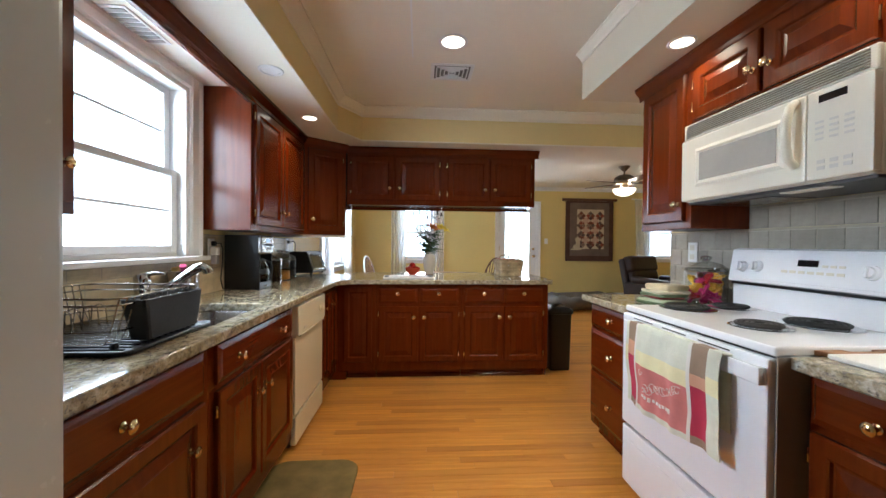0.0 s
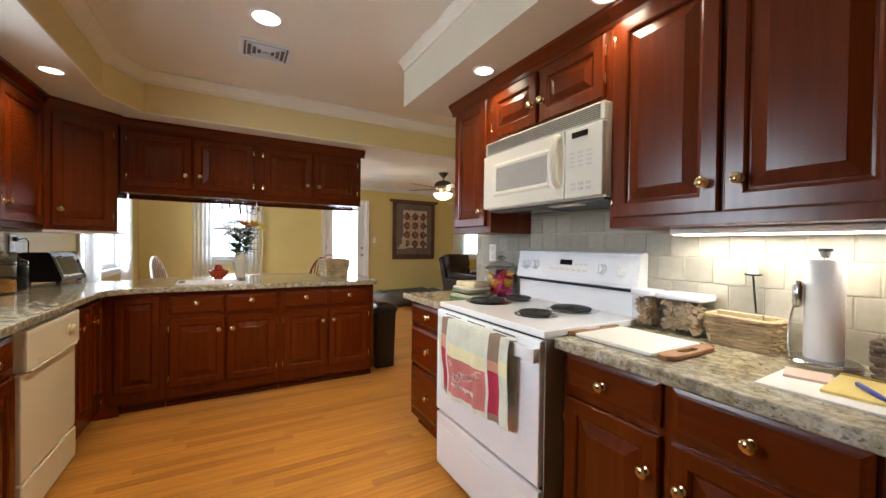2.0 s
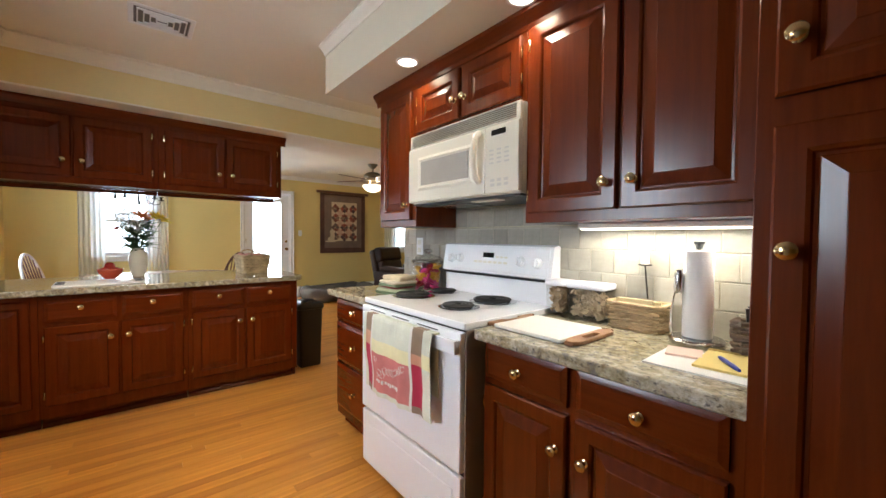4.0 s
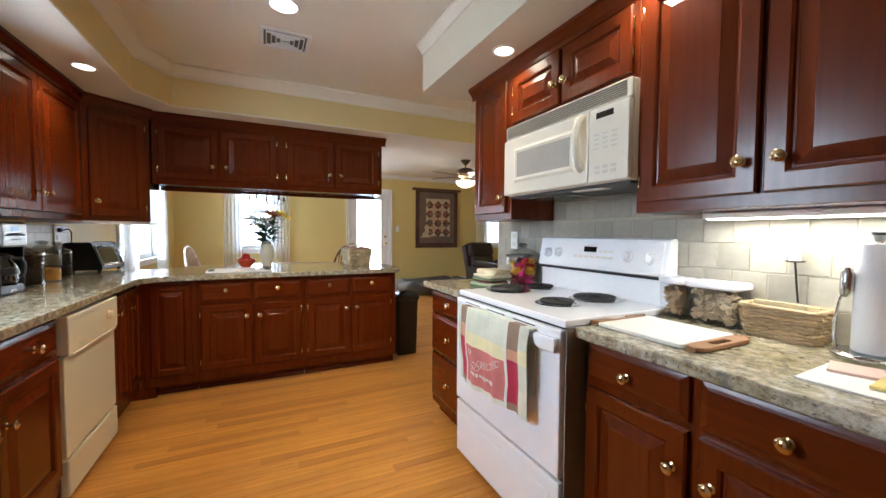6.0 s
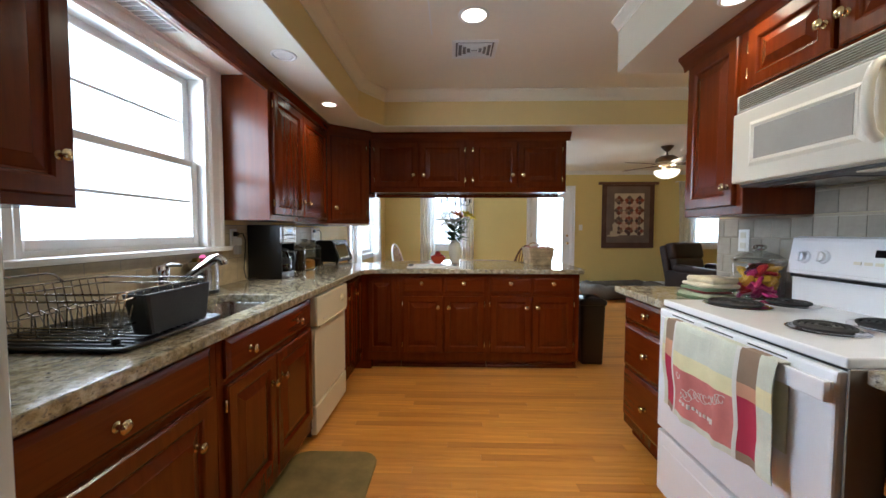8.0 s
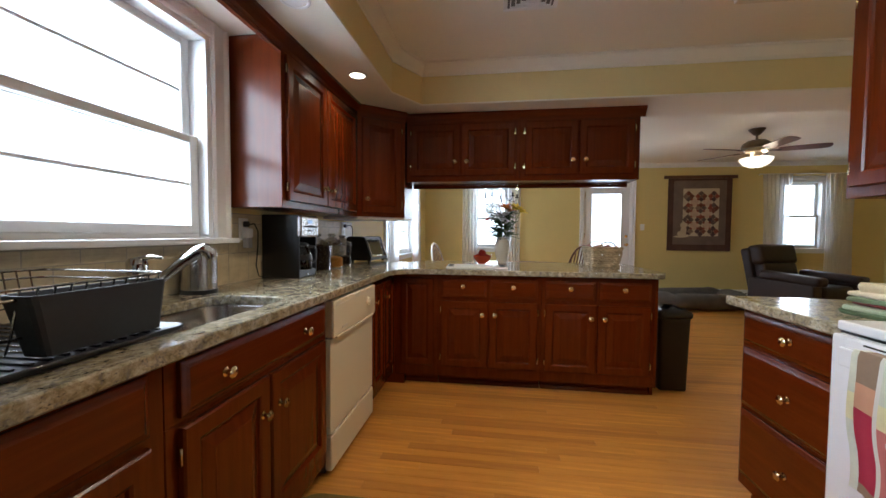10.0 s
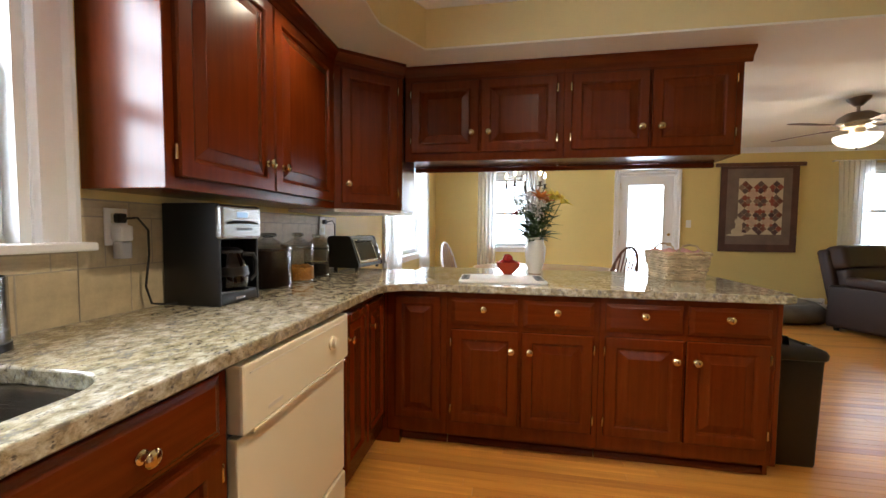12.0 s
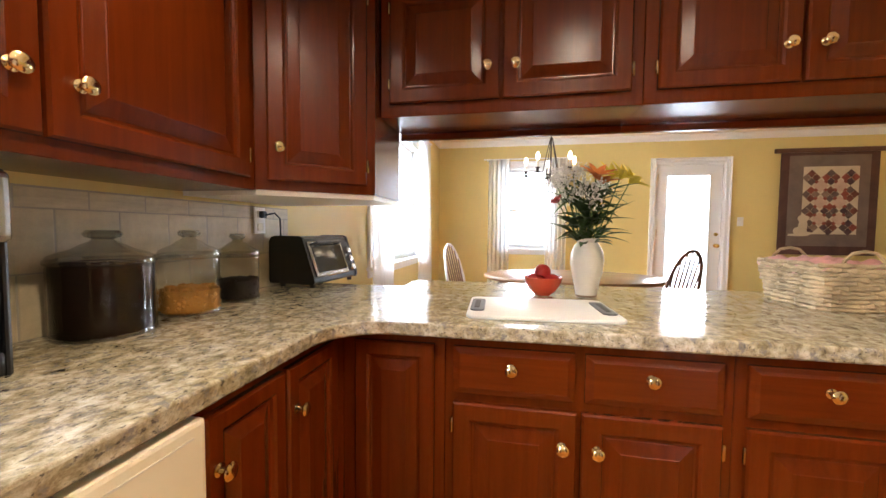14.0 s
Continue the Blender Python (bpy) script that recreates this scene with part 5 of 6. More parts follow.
STEM = plain("stem_green", (0.07, 0.13, 0.035), 0.6, vary=0.2)
PETAL = {"white": plain("white_petal", (0.78, 0.76, 0.70), 0.6, vary=0.06), "yellow": plain("yellow_petal", (0.80, 0.62, 0.05), 0.55, vary=0.1), "orange": plain("orange_petal", (0.66, 0.20, 0.03), 0.55, vary=0.15), "red": plain("red_petal", (0.42, 0.03, 0.02), 0.55, vary=0.15)}


def blade(bm, base, d, up, length, width, droop=0.25, n=5):
    """One leaf or petal: a folded, tapering strip that bends over."""
    d, up = Vector(d).normalized(), Vector(up)
    side = d.cross(up)
    side = side.normalized() if side.length > 1e-4 else d.orthogonal().normalized()
    nrm = side.cross(d).normalized()
    rows = []
    for i in range(n + 1):
        s = i / n
        wv = width * math.sin(math.pi * (0.08 + 0.92 * s) ** 0.8) * 0.5 + 0.0003
        c = Vector(base) + d * length * s - nrm * droop * length * s * s
        rows.append([c - side * wv + nrm * wv * 0.35, c, c + side * wv + nrm * wv * 0.35])
    vv = [[bm.verts.new(p) for p in r] for r in rows]
    for a, b in zip(vv, vv[1:]):
        bm.faces.new((a[0], a[1], b[1], b[0]))
        bm.faces.new((a[1], a[2], b[2], b[1]))


rnd = random.Random(4)
heads = [(-0.10, -0.03, 0.25, "white", 0), (-0.06, 0.02, 0.31, "white", 0), (-0.13, 0.01, 0.27, "white", 0), (-0.03, -0.05, 0.24, "white", 0), (-0.02, 0.03, 0.31, "white", 0), (-0.07, -0.06, 0.20, "white", 0), (-0.10, 0.03, 0.31, "white", 0),
         (0.02, -0.03, 0.27, "orange", 1), (0.05, 0.02, 0.25, "orange", 1), (-0.12, -0.02, 0.17, "red", 1), (0.11, -0.02, 0.27, "yellow", 1), (0.15, 0.0, 0.25, "yellow", 1), (0.09, 0.05, 0.28, "yellow", 1), (0.03, -0.06, 0.23, "white", 0), (0.0, -0.07, 0.18, "white", 0)]
for x, y, z, c, lily in heads:
    z *= 0.92
    part("stem", tube([(x * 0.1, y * 0.1, -0.10), (x * 0.25, y * 0.25, 0.0), (x * 0.7, y * 0.7, z * 0.6), (x, y, z)], 0.0024, 5), STEM, bq)
    bm = bmesh.new()
    axis = Vector((x, y - 0.05, 0.16)).normalized()
    if lily:
        for i in range(7):
            a = 2 * math.pi * i / 7 + x * 9
            o = axis.orthogonal().normalized()
            o = o * math.cos(a) + axis.cross(o) * math.sin(a)
            blade(bm, (x, y, z), axis * 0.75 + o * 0.7, axis, 0.085 if c != "red" else 0.035, 0.032, 0.35)
    else:
        for i in range(70):
            o = Vector((rnd.gauss(0, 1), rnd.gauss(0, 1), rnd.gauss(0, 0.8))).normalized() * rnd.uniform(0.012, 0.048)
            p = Vector((x, y, z)) + o
            for k in range(3):
                blade(bm, p, (rnd.gauss(0, 1), rnd.gauss(0, 1), rnd.gauss(0.4, 1)), (0, 0, 1), 0.011, 0.007, 0.2, 2)
    part("flower", bm, PETAL[c], bq, c + " flower head")
for i in range(150):
    a = rnd.uniform(0, 2 * math.pi)
    q = rnd.uniform(0.01, 0.07)
    z = rnd.uniform(-0.01, 0.22)
    bm = bmesh.new()
    blade(bm, (q * math.cos(a), q * math.sin(a) * 0.8, z), (math.cos(a) * rnd.uniform(0.5, 1.2), math.sin(a), rnd.uniform(-0.1, 0.9)), (0, 0, 1), rnd.uniform(0.07, 0.13), rnd.uniform(0.02, 0.04), rnd.uniform(0.1, 0.5))
    part("leaf", bm, LEAF, bq)

WICKER = plain("pale_wicker", (0.52, 0.37, 0.20), 0.75, vary=0.3, scale=50, bumpy=0.3, rand=0.35)
WICKER_W = plain("whitewashed_wicker", (0.58, 0.43, 0.24), 0.7, vary=0.35, scale=60, bumpy=0.4, rand=0.25)


def wicker_basket(name, label, lx, ly, h, m, material, strands, flare=0.08, sway=0.008):
    """A basket of woven strands round a box, each strand a bent bar of its own."""
    t = thing(name, label, "basket", m)
    rnd = random.Random(int(lx * 1000))
    for k in range(strands):
        z = h * (k + 0.5) / strands
        f = 1 + flare * (z / h - 0.5)
        pts = []
        base = rounded(-lx / 2 * f, -ly / 2 * f, lx / 2 * f, ly / 2 * f, 0.02, 2)
        for a, b in zip(base, base[1:] + base[:1]):
            n = max(1, int((Vector(b) - Vector(a)).length / 0.02))
            for i in range(n):
                pts.append(Vector(a).lerp(Vector(b), i / n))
        ring = []
        for i, p in enumerate(pts):
            d = sway if (i + k) % 2 else -sway
            q = p * (1 + d / max(0.05, p.length))
            ring.append((q.x, q.y, z + rnd.uniform(-0.2, 0.2) * h / strands))
        thick = [h / strands * ((0.66, 0.60, 0.42)[(i + 2 * k) % 3] + rnd.uniform(-0.06, 0.06)) for i in range(len(ring))]
        part("strand", tube(ring, thick, 6, closed=True), material, t, smooth=True)
    part("bottom", slab(rounded(-lx / 2 + 0.012, -ly / 2 + 0.012, lx / 2 - 0.012, ly / 2 - 0.012, 0.02, 2), 0.001, 0.006, 0.001), material, t)
    return t


bk = wicker_basket("wicker_basket", "pale wicker basket with a pink cloth on the worktop", 0.215, 0.31, 0.165, pose(0.805, 4.355, TOP, 0, 0, 2), WICKER_W, 11, 0.18, 0.004)
for y0 in (-0.162, 0.162):
    part("handle", tube([(-0.06, y0, 0.14), (-0.058, y0, 0.175), (-0.035, y0, 0.200), (0.0, y0, 0.207), (0.035, y0, 0.200), (0.058, y0, 0.175), (0.06, y0, 0.14)], 0.006, 6), WICKER_W, bk, smooth=True)
lin = bmesh.new()
n = 14
grid = [[lin.verts.new((-0.118 + 0.236 * i / n, -0.168 + 0.336 * j / n, 0.162 + 0.010 * math.sin(i * 1.3 + j) + 0.010 * math.cos(j * 1.7) - (0.03 if i in (0, n) or j in (0, n) else 0))) for i in range(n + 1)] for j in range(n + 1)]
for j in range(n):
    for i in range(n):
        lin.faces.new((grid[j][i], grid[j][i + 1], grid[j + 1][i + 1], grid[j + 1][i]))
part("cloth_liner", lin, plain("pink_gingham", (0.60, 0.30, 0.26), 0.9, vary=0.25, scale=50, bumpy=0.4, bump_scale=300), bk, "faded pink cloth liner", smooth=True)

# ---- on the range side ----
BEECH = wood("board_wood", (0.26, 0.12, 0.05), (0.42, 0.22, 0.10), "x", 0.5, 0.0, 0.1)
cb2 = thing("cutting_board", "white cutting board with wooden grip ends", "cutting board", pose(1.14, 1.29, TOP, 0, 0, -90))
part("board", slab(rounded(-0.145, -0.135, 0.145, 0.135, 0.004, 1), 0.001, 0.014, 0.003), WHITE_P, cb2)
for sx in (-1, 1):
    out = rounded(0.1455, -0.135, 0.20, 0.135, 0.04, 4) if sx > 0 else rounded(-0.20, -0.135, -0.1455, 0.135, 0.04, 4)
    hl = rounded(0.162, -0.045, 0.185, 0.045, 0.010, 3) if sx > 0 else rounded(-0.185, -0.045, -0.162, 0.045, 0.010, 3)
    part("grip_end", slab(out, 0.001, 0.015, 0.003, hl), BEECH, cb2, "wooden end with a finger hole")
CLEARP = clear("clear_plastic", (0.93, 0.93, 0.93), rough=0.06)
for x, y, w2, d2, txt, ccol in ((1.435, 1.425, 0.09, 0.09, "crackers", (0.50, 0.34, 0.19)), (1.432, 1.315, 0.165, 0.10, "pasta and snacks", (0.68, 0.53, 0.35))):
    y -= w2 / 2 - 0.05
    c = thing("storage_container", "clear plastic storage container with a white lid, holding " + txt, "container", pose(x, y, TOP, 0, 0, -90), "storage containers by the range")
    tub = bmesh.new()
    o = rounded(-w2 / 2, -d2 / 2, w2 / 2, d2 / 2, 0.015, 3)
    loops_mesh(tub, [[(px, py, z) for px, py in offset_ring(o, d)] for d, z in ((0.006, 0.0), (0.0, 0.006), (-0.003, 0.132))], True, True, False)
    part("tub", tub, CLEARP, c, smooth=True)
    part("lid", slab(rounded(-w2 / 2 - 0.007, -d2 / 2 - 0.007, w2 / 2 + 0.007, d2 / 2 + 0.007, 0.018, 3), 0.131, 0.156, 0.006), plain("white_lid_plastic", (0.74, 0.74, 0.80), 0.35, vary=0.03), c, smooth=True)
    fill = bmesh.new()
    rnd = random.Random(int(w2 * 100))
    for i in range(170):
        s = rnd.uniform(0.012, 0.026)
        bmesh.ops.create_cube(fill, size=1.0, matrix=Matrix.Translation((rnd.uniform(-w2 / 2 + 0.017, w2 / 2 - 0.017), rnd.uniform(-d2 / 2 + 0.017, d2 / 2 - 0.017), rnd.uniform(0.016, 0.115))) @ Euler((rnd.uniform(0, 6), rnd.uniform(0, 6), 0)).to_matrix().to_4x4() @ Matrix.Diagonal((s, s, 0.004, 1)))
    part("contents", fill, plain("snack_" + txt[:4], ccol, 0.7, vary=0.35, scale=60), c, txt)
wb2 = wicker_basket("wicker_basket", "low tan wicker basket under the lamp strip", 0.185, 0.115, 0.098, pose(1.428, 1.085, TOP, 0, 0, -90), WICKER, 9, 0.1, 0.004)
part("rim", tube([(x, y, 0.098) for x, y in rounded(-0.098, -0.062, 0.098, 0.062, 0.02, 2)], 0.007, 6, closed=True), WICKER, wb2)
CREAM_PAPER = plain("cream_paper", (0.62, 0.52, 0.30), 0.8, vary=0.1)
part("paper", boxes((-0.07, -0.03, 0.02, 0.06, -0.02, 0.115)), CREAM_PAPER, wb2)
part("paper", boxes((-0.03, 0.0, 0.02, 0.08, 0.006, 0.108)), CREAM_PAPER, wb2)
ch = thing("candle_holder", "small pale candle in a thin iron holder on the wall", "candle holder", pose(RIGHT - 0.045, 1.075, 1.0))
part("stem", tube([(0.03, 0, 0.0), (0.015, 0, 0.06), (0.0, 0, 0.13)], 0.003, 6), IRON, ch)
part("cup", lathe([(0.0, 0.128), (0.022, 0.13), (0.026, 0.135), (0.0, 0.134)], 16), IRON, ch, smooth=True)
part("candle", lathe([(0.015, 0.135), (0.015, 0.185), (0.012, 0.188), (0.0, 0.188)], 16), plain("candle_wax", (0.60, 0.58, 0.50), 0.5, vary=0.05), ch, smooth=True)
pt = thing("paper_towel_holder", "steel paper towel holder with a white roll", "paper towel holder", pose(1.36, 0.872, TOP))
part("base_plate", lathe([(0.076, 0.0), (0.079, 0.004), (0.079, 0.016), (0.072, 0.0225), (0.0, 0.0235)], 32), STEEL, pt, smooth=True)
part("post", lathe([(0.006, 0.018), (0.006, 0.318)], 10), STEEL, pt)
part("finial", lathe([(0.010, 0.31), (0.012, 0.322), (0.016, 0.326), (0.016, 0.334), (0.0, 0.337)], 16), BLACK, pt, smooth=True)
part("roll", lathe([(0.018, 0.024), (0.040, 0.024), (0.042, 0.028), (0.042, 0.300), (0.040, 0.304), (0.018, 0.304), (0.018, 0.024)], 36), plain("paper_towel", (0.80, 0.79, 0.77), 0.95, vary=0.05, scale=30, bumpy=0.5, bump_scale=150), pt, smooth=True)
arm = bmesh.new()
loops_mesh(arm, [[(-0.030 - 0.014 * k, 0.066 - y, z), (-0.030 - 0.014 * k, 0.070 - y, z), (0.000 - 0.014 * k, 0.076 - y, z), (0.000 - 0.014 * k, 0.072 - y, z)] for k, y, z in ((-0.4, 0.004, 0.012), (0.0, 0.0, 0.05), (0.35, 0.002, 0.10), (0.6, 0.010, 0.15), (0.7, 0.020, 0.19))])
bmesh.ops.recalc_face_normals(arm, faces=arm.faces)
part("tension_arm", arm, STEEL, pt, "curved flat steel arm")
part("arm_pad", tube([(-0.030, 0.050, 0.165), (-0.032, 0.046, 0.18), (-0.032, 0.045, 0.225), (-0.030, 0.046, 0.24)], [0.008, 0.014, 0.014, 0.008], 10), STEEL, pt, smooth=True)
wicker_basket("wicker_basket", "small grey-brown wicker basket holding pens", 0.10, 0.10, 0.105, pose(1.34, 0.715, TOP, 0, 0, -80), plain("grey_wicker", (0.24, 0.17, 0.12), 0.8, vary=0.3, scale=50, rand=0.3), 9)
for i, (x, y, c) in enumerate(((-0.02, 0.01, "black"), (0.0, -0.02, "red"), (0.02, 0.015, "black"), (0.028, -0.01, "black"), (-0.03, -0.02, "red"))):
    single("pen", tube([(0, 0, 0), (0.004 * (i - 2), 0.01, 0.135)], 0.005, 8), BLACK if c == "black" else PETAL["red"], c + " pen standing in the small basket", "pen", pose(1.34 + x, 0.715 + y, TOP + 0.008), "pens in the basket", smooth=True)
PAPER = plain("white_paper", (0.76, 0.75, 0.73), 0.85, vary=0.04)
single("paper_pad", boxes((-0.13, -0.12, 0.0, 0.12, 0.10, 0.005), bevel=0.001), PAPER, "white sheet of paper lying on the worktop", "paper", pose(1.155, 0.78, TOP, 0, 0, -88))
single("sticky_pad", boxes((-0.045, -0.045, 0.0, 0.045, 0.045, 0.007), bevel=0.001), plain("pink_paper", (0.70, 0.50, 0.42), 0.85, vary=0.05), "pale pink sticky note pad", "note pad", pose(1.195, 0.855, TOP + 0.005, 0, 0, -75))
npd = thing("notepad", "yellow ruled notepad on the worktop", "note pad", pose(1.19, 0.745, TOP + 0.005, 0, 0, -86))
part("pad", boxes((-0.065, -0.10, 0.0, 0.065, 0.10, 0.007), bevel=0.001), plain("yellow_paper", (0.70, 0.55, 0.18), 0.85, vary=0.06), npd)
part("binding", boxes((-0.066, 0.085, 0.0005, 0.066, 0.1015, 0.009), bevel=0.001), plain("ochre_binding", (0.45, 0.30, 0.06), 0.7), npd)
single("pen", tube([(-0.055, 0, 0), (-0.03, 0, 0.0), (0.05, 0.0, 0.0), (0.06, 0.0, 0.0)], [0.004, 0.006, 0.0055, 0.002], 8), plain("blue_plastic", (0.02, 0.03, 0.30), 0.3, vary=0.1), "blue pen lying on the notepad", "pen", pose(1.14, 0.735, TOP + 0.019, 0, 0, 35), smooth=True)

cj = thing("candy_jar", "glass jar of wrapped candy beside the range", "jar", pose(1.388, 2.357, TOP))
part("jar", lathe([(0.0, 0.002), (0.088, 0.002), (0.098, 0.012), (0.099, 0.17), (0.097, 0.182), (0.094, 0.186)], 30, cap=False), JAR_GLASS, cj, smooth=True)
cl = part("lid", lathe([(0.099, 0.188), (0.102, 0.196), (0.07, 0.222), (0.028, 0.234), (0.014, 0.240)], 28, cap=False), JAR_GLASS, cj, smooth=True)
part("lid_knob", lathe([(0.014, 0.240), (0.026, 0.247), (0.028, 0.257), (0.020, 0.265), (0.0, 0.267)], 18, cap=False), RIM_GLASS, cl, smooth=True)
part("rim", lathe([(0.092, 0.180), (0.104, 0.184), (0.107, 0.190), (0.104, 0.197), (0.094, 0.198)], 30, cap=False), RIM_GLASS, cj, smooth=True)
part("foot_ring", lathe([(0.085, 0.0), (0.098, 0.001), (0.101, 0.006), (0.098, 0.012)], 30, cap=False), RIM_GLASS, cj, smooth=True)
rnd = random.Random(11)
CANDY = [plain("candy_" + n_, c_, 0.3, vary=0.2, scale=30) for n_, c_ in (("pink", (0.62, 0.04, 0.20)), ("yellow", (0.75, 0.42, 0.03)), ("red", (0.40, 0.02, 0.03)), ("brown", (0.10, 0.04, 0.02)), ("purple", (0.15, 0.03, 0.16)))]
for i in range(46):
    a, q, z = i * 2.4, 0.060 * math.sqrt(rnd.uniform(0.2, 1.0)), 0.032 + 0.125 * (i / 45)
    big = rnd.uniform(1.15, 1.5)
    bm = boxes((-0.024 * big, -0.017 * big, -0.009, 0.024 * big, 0.017 * big, 0.009), bevel=0.006)
    for e in (-1, 1):
        loops_mesh(bm, [[(e * 0.022 * big, -0.006, -0.002), (e * 0.022 * big, 0.006, -0.002), (e * 0.022 * big, 0.006, 0.002), (e * 0.022 * big, -0.006, 0.002)], [(e * 0.031 * big, -0.013, -0.001), (e * 0.031 * big, 0.013, -0.001), (e * 0.031 * big, 0.013, 0.001), (e * 0.031 * big, -0.013, 0.001)]])
    bmesh.ops.recalc_face_normals(bm, faces=bm.faces)
    k = rnd.choice((0, 0, 0, 2)) if z < 0.075 else rnd.choice((1, 1, 2, 1, 0)) if z < 0.125 else rnd.choice((1, 4, 2, 3, 2))
    single("wrapped_candy", bm, CANDY[k], "wrapped candy in the glass jar", "candy", pose(1.388 + q * math.cos(a), 2.357 + q * math.sin(a), TOP + z, rnd.uniform(-60, 60), rnd.uniform(-60, 60), rnd.uniform(0, 180)), "candy in the jar")
z = 0.0
for i, (nm, col, hh) in enumerate((("dark green", (0.10, 0.15, 0.08), 0.016), ("pale green", (0.38, 0.45, 0.32), 0.020), ("dark red", (0.22, 0.04, 0.04), 0.010), ("sage", (0.20, 0.26, 0.16), 0.018), ("cream", (0.66, 0.60, 0.46), 0.018), ("cream and brown", (0.66, 0.58, 0.40), 0.026))):
    lx, ly = 0.088 + 0.008 * math.sin(i * 2.1), 0.083 + 0.008 * math.cos(i * 1.7)
    bm = bmesh.new()
    out = rounded(-lx, -ly, lx, ly, 0.022, 4)
    loops_mesh(bm, [[(x, y, zz + 0.0035 * math.sin(x * 46 + i) + 0.003 * math.sin(y * 41 + i * 2) if zz > 0.001 else 0.0) for x, y in offset_ring(out, d)] for d, zz in ((0.006, 0.0), (0.0, hh * 0.35), (0.0, hh * 0.65), (0.005, hh * 0.95), (0.014, hh), (0.03, hh * 1.04), (0.05, hh * 0.98))])
    bmesh.ops.recalc_face_normals(bm, faces=bm.faces)
    single("folded_towel", bm, plain("towel_" + nm.replace(" ", "_"), col, 0.95, vary=0.2, scale=40, bumpy=0.6, bump_scale=300), nm + " folded kitchen towel in a stack", "towel", pose(1.18 + 0.006 * i, 2.42 - 0.004 * (i % 3), TOP + z, 0, 0, -85 + (0, 9, -6, 4, -9, 6)[i]), "stack of folded towels", smooth=True)
    z += hh * 0.94

# ---- bin at the end of the peninsula ----
bn = thing("trash_can", "dark brown plastic trash can with a flip lid", "trash can", pose(1.228, 4.10, 0))
body = bmesh.new()
loops_mesh(body, [[(x, y, z) for x, y in offset_ring(rounded(-0.115, -0.15, 0.115, 0.15, 0.035), d)] for d, z in ((0.022, 0.0), (0.018, 0.01), (0.004, 0.52), (0.0, 0.56))])
part("body", body, plain("brown_plastic", (0.014, 0.009, 0.007), 0.5, vary=0.15), bn, smooth=True)
lid = bmesh.new()
loops_mesh(lid, [[(x, y, z) for x, y in offset_ring(rounded(-0.125, -0.16, 0.125, 0.16, 0.04), d)] for d, z in ((0.006, 0.545), (0.0, 0.552), (-0.002, 0.575), (0.01, 0.592), (0.05, 0.606), (0.09, 0.61))])
part("lid", lid, BLACK, bn, "glossy black lid", smooth=True)
part("bag_edge", lathe([(0.115, 0.0), (0.118, 0.004), (0.115, 0.008)], 24, None, (0, 0, 0.538), cap=False), BLACK, bn, smooth=True)

# ---- dining area ----
TABLE_W = wood("table_wood", (0.16, 0.075, 0.03), (0.34, 0.18, 0.08), "x", 0.3, 0.3, 0.1)
CHAIR_W = wood("chair_wood", (0.10, 0.04, 0.018), (0.20, 0.085, 0.04), "z", 0.35, 0.2, 0.1)
# window glare on a brown chair bow, put into the colour as white
BOW_GLARE = plain("window_glare_white", (0.76, 0.73, 0.70), 0.4, vary=0.05)
tb = thing("dining_table", "oval wooden dining table with a turned pedestal", "table", pose(0.20, 6.30, 0))
ov = [(0.80 * math.cos(2 * math.pi * i / 40), 0.52 * math.sin(2 * math.pi * i / 40)) for i in range(40)]
part("tabletop", slab(ov, 0.715, 0.75, 0.010), TABLE_W, tb, smooth=True)
part("apron", slab([(x * 0.82, y * 0.82) for x, y in ov], 0.64, 0.714, 0.003), TABLE_W, tb)
part("pedestal", lathe([(0.06, 0.12), (0.085, 0.18), (0.06, 0.26), (0.045, 0.36), (0.075, 0.48), (0.05, 0.58), (0.09, 0.635)], 24), TABLE_W, tb, smooth=True)
for a in (45, 135, 225, 315):
    c, s = math.cos(radians(a)), math.sin(radians(a))
    part("leg", tube([(0.05 * c, 0.05 * s, 0.16), (0.2 * c, 0.2 * s, 0.13), (0.32 * c, 0.32 * s, 0.05), (0.40 * c, 0.40 * s, 0.02)], [0.035, 0.03, 0.025, 0.02], 8), TABLE_W, tb, smooth=True)


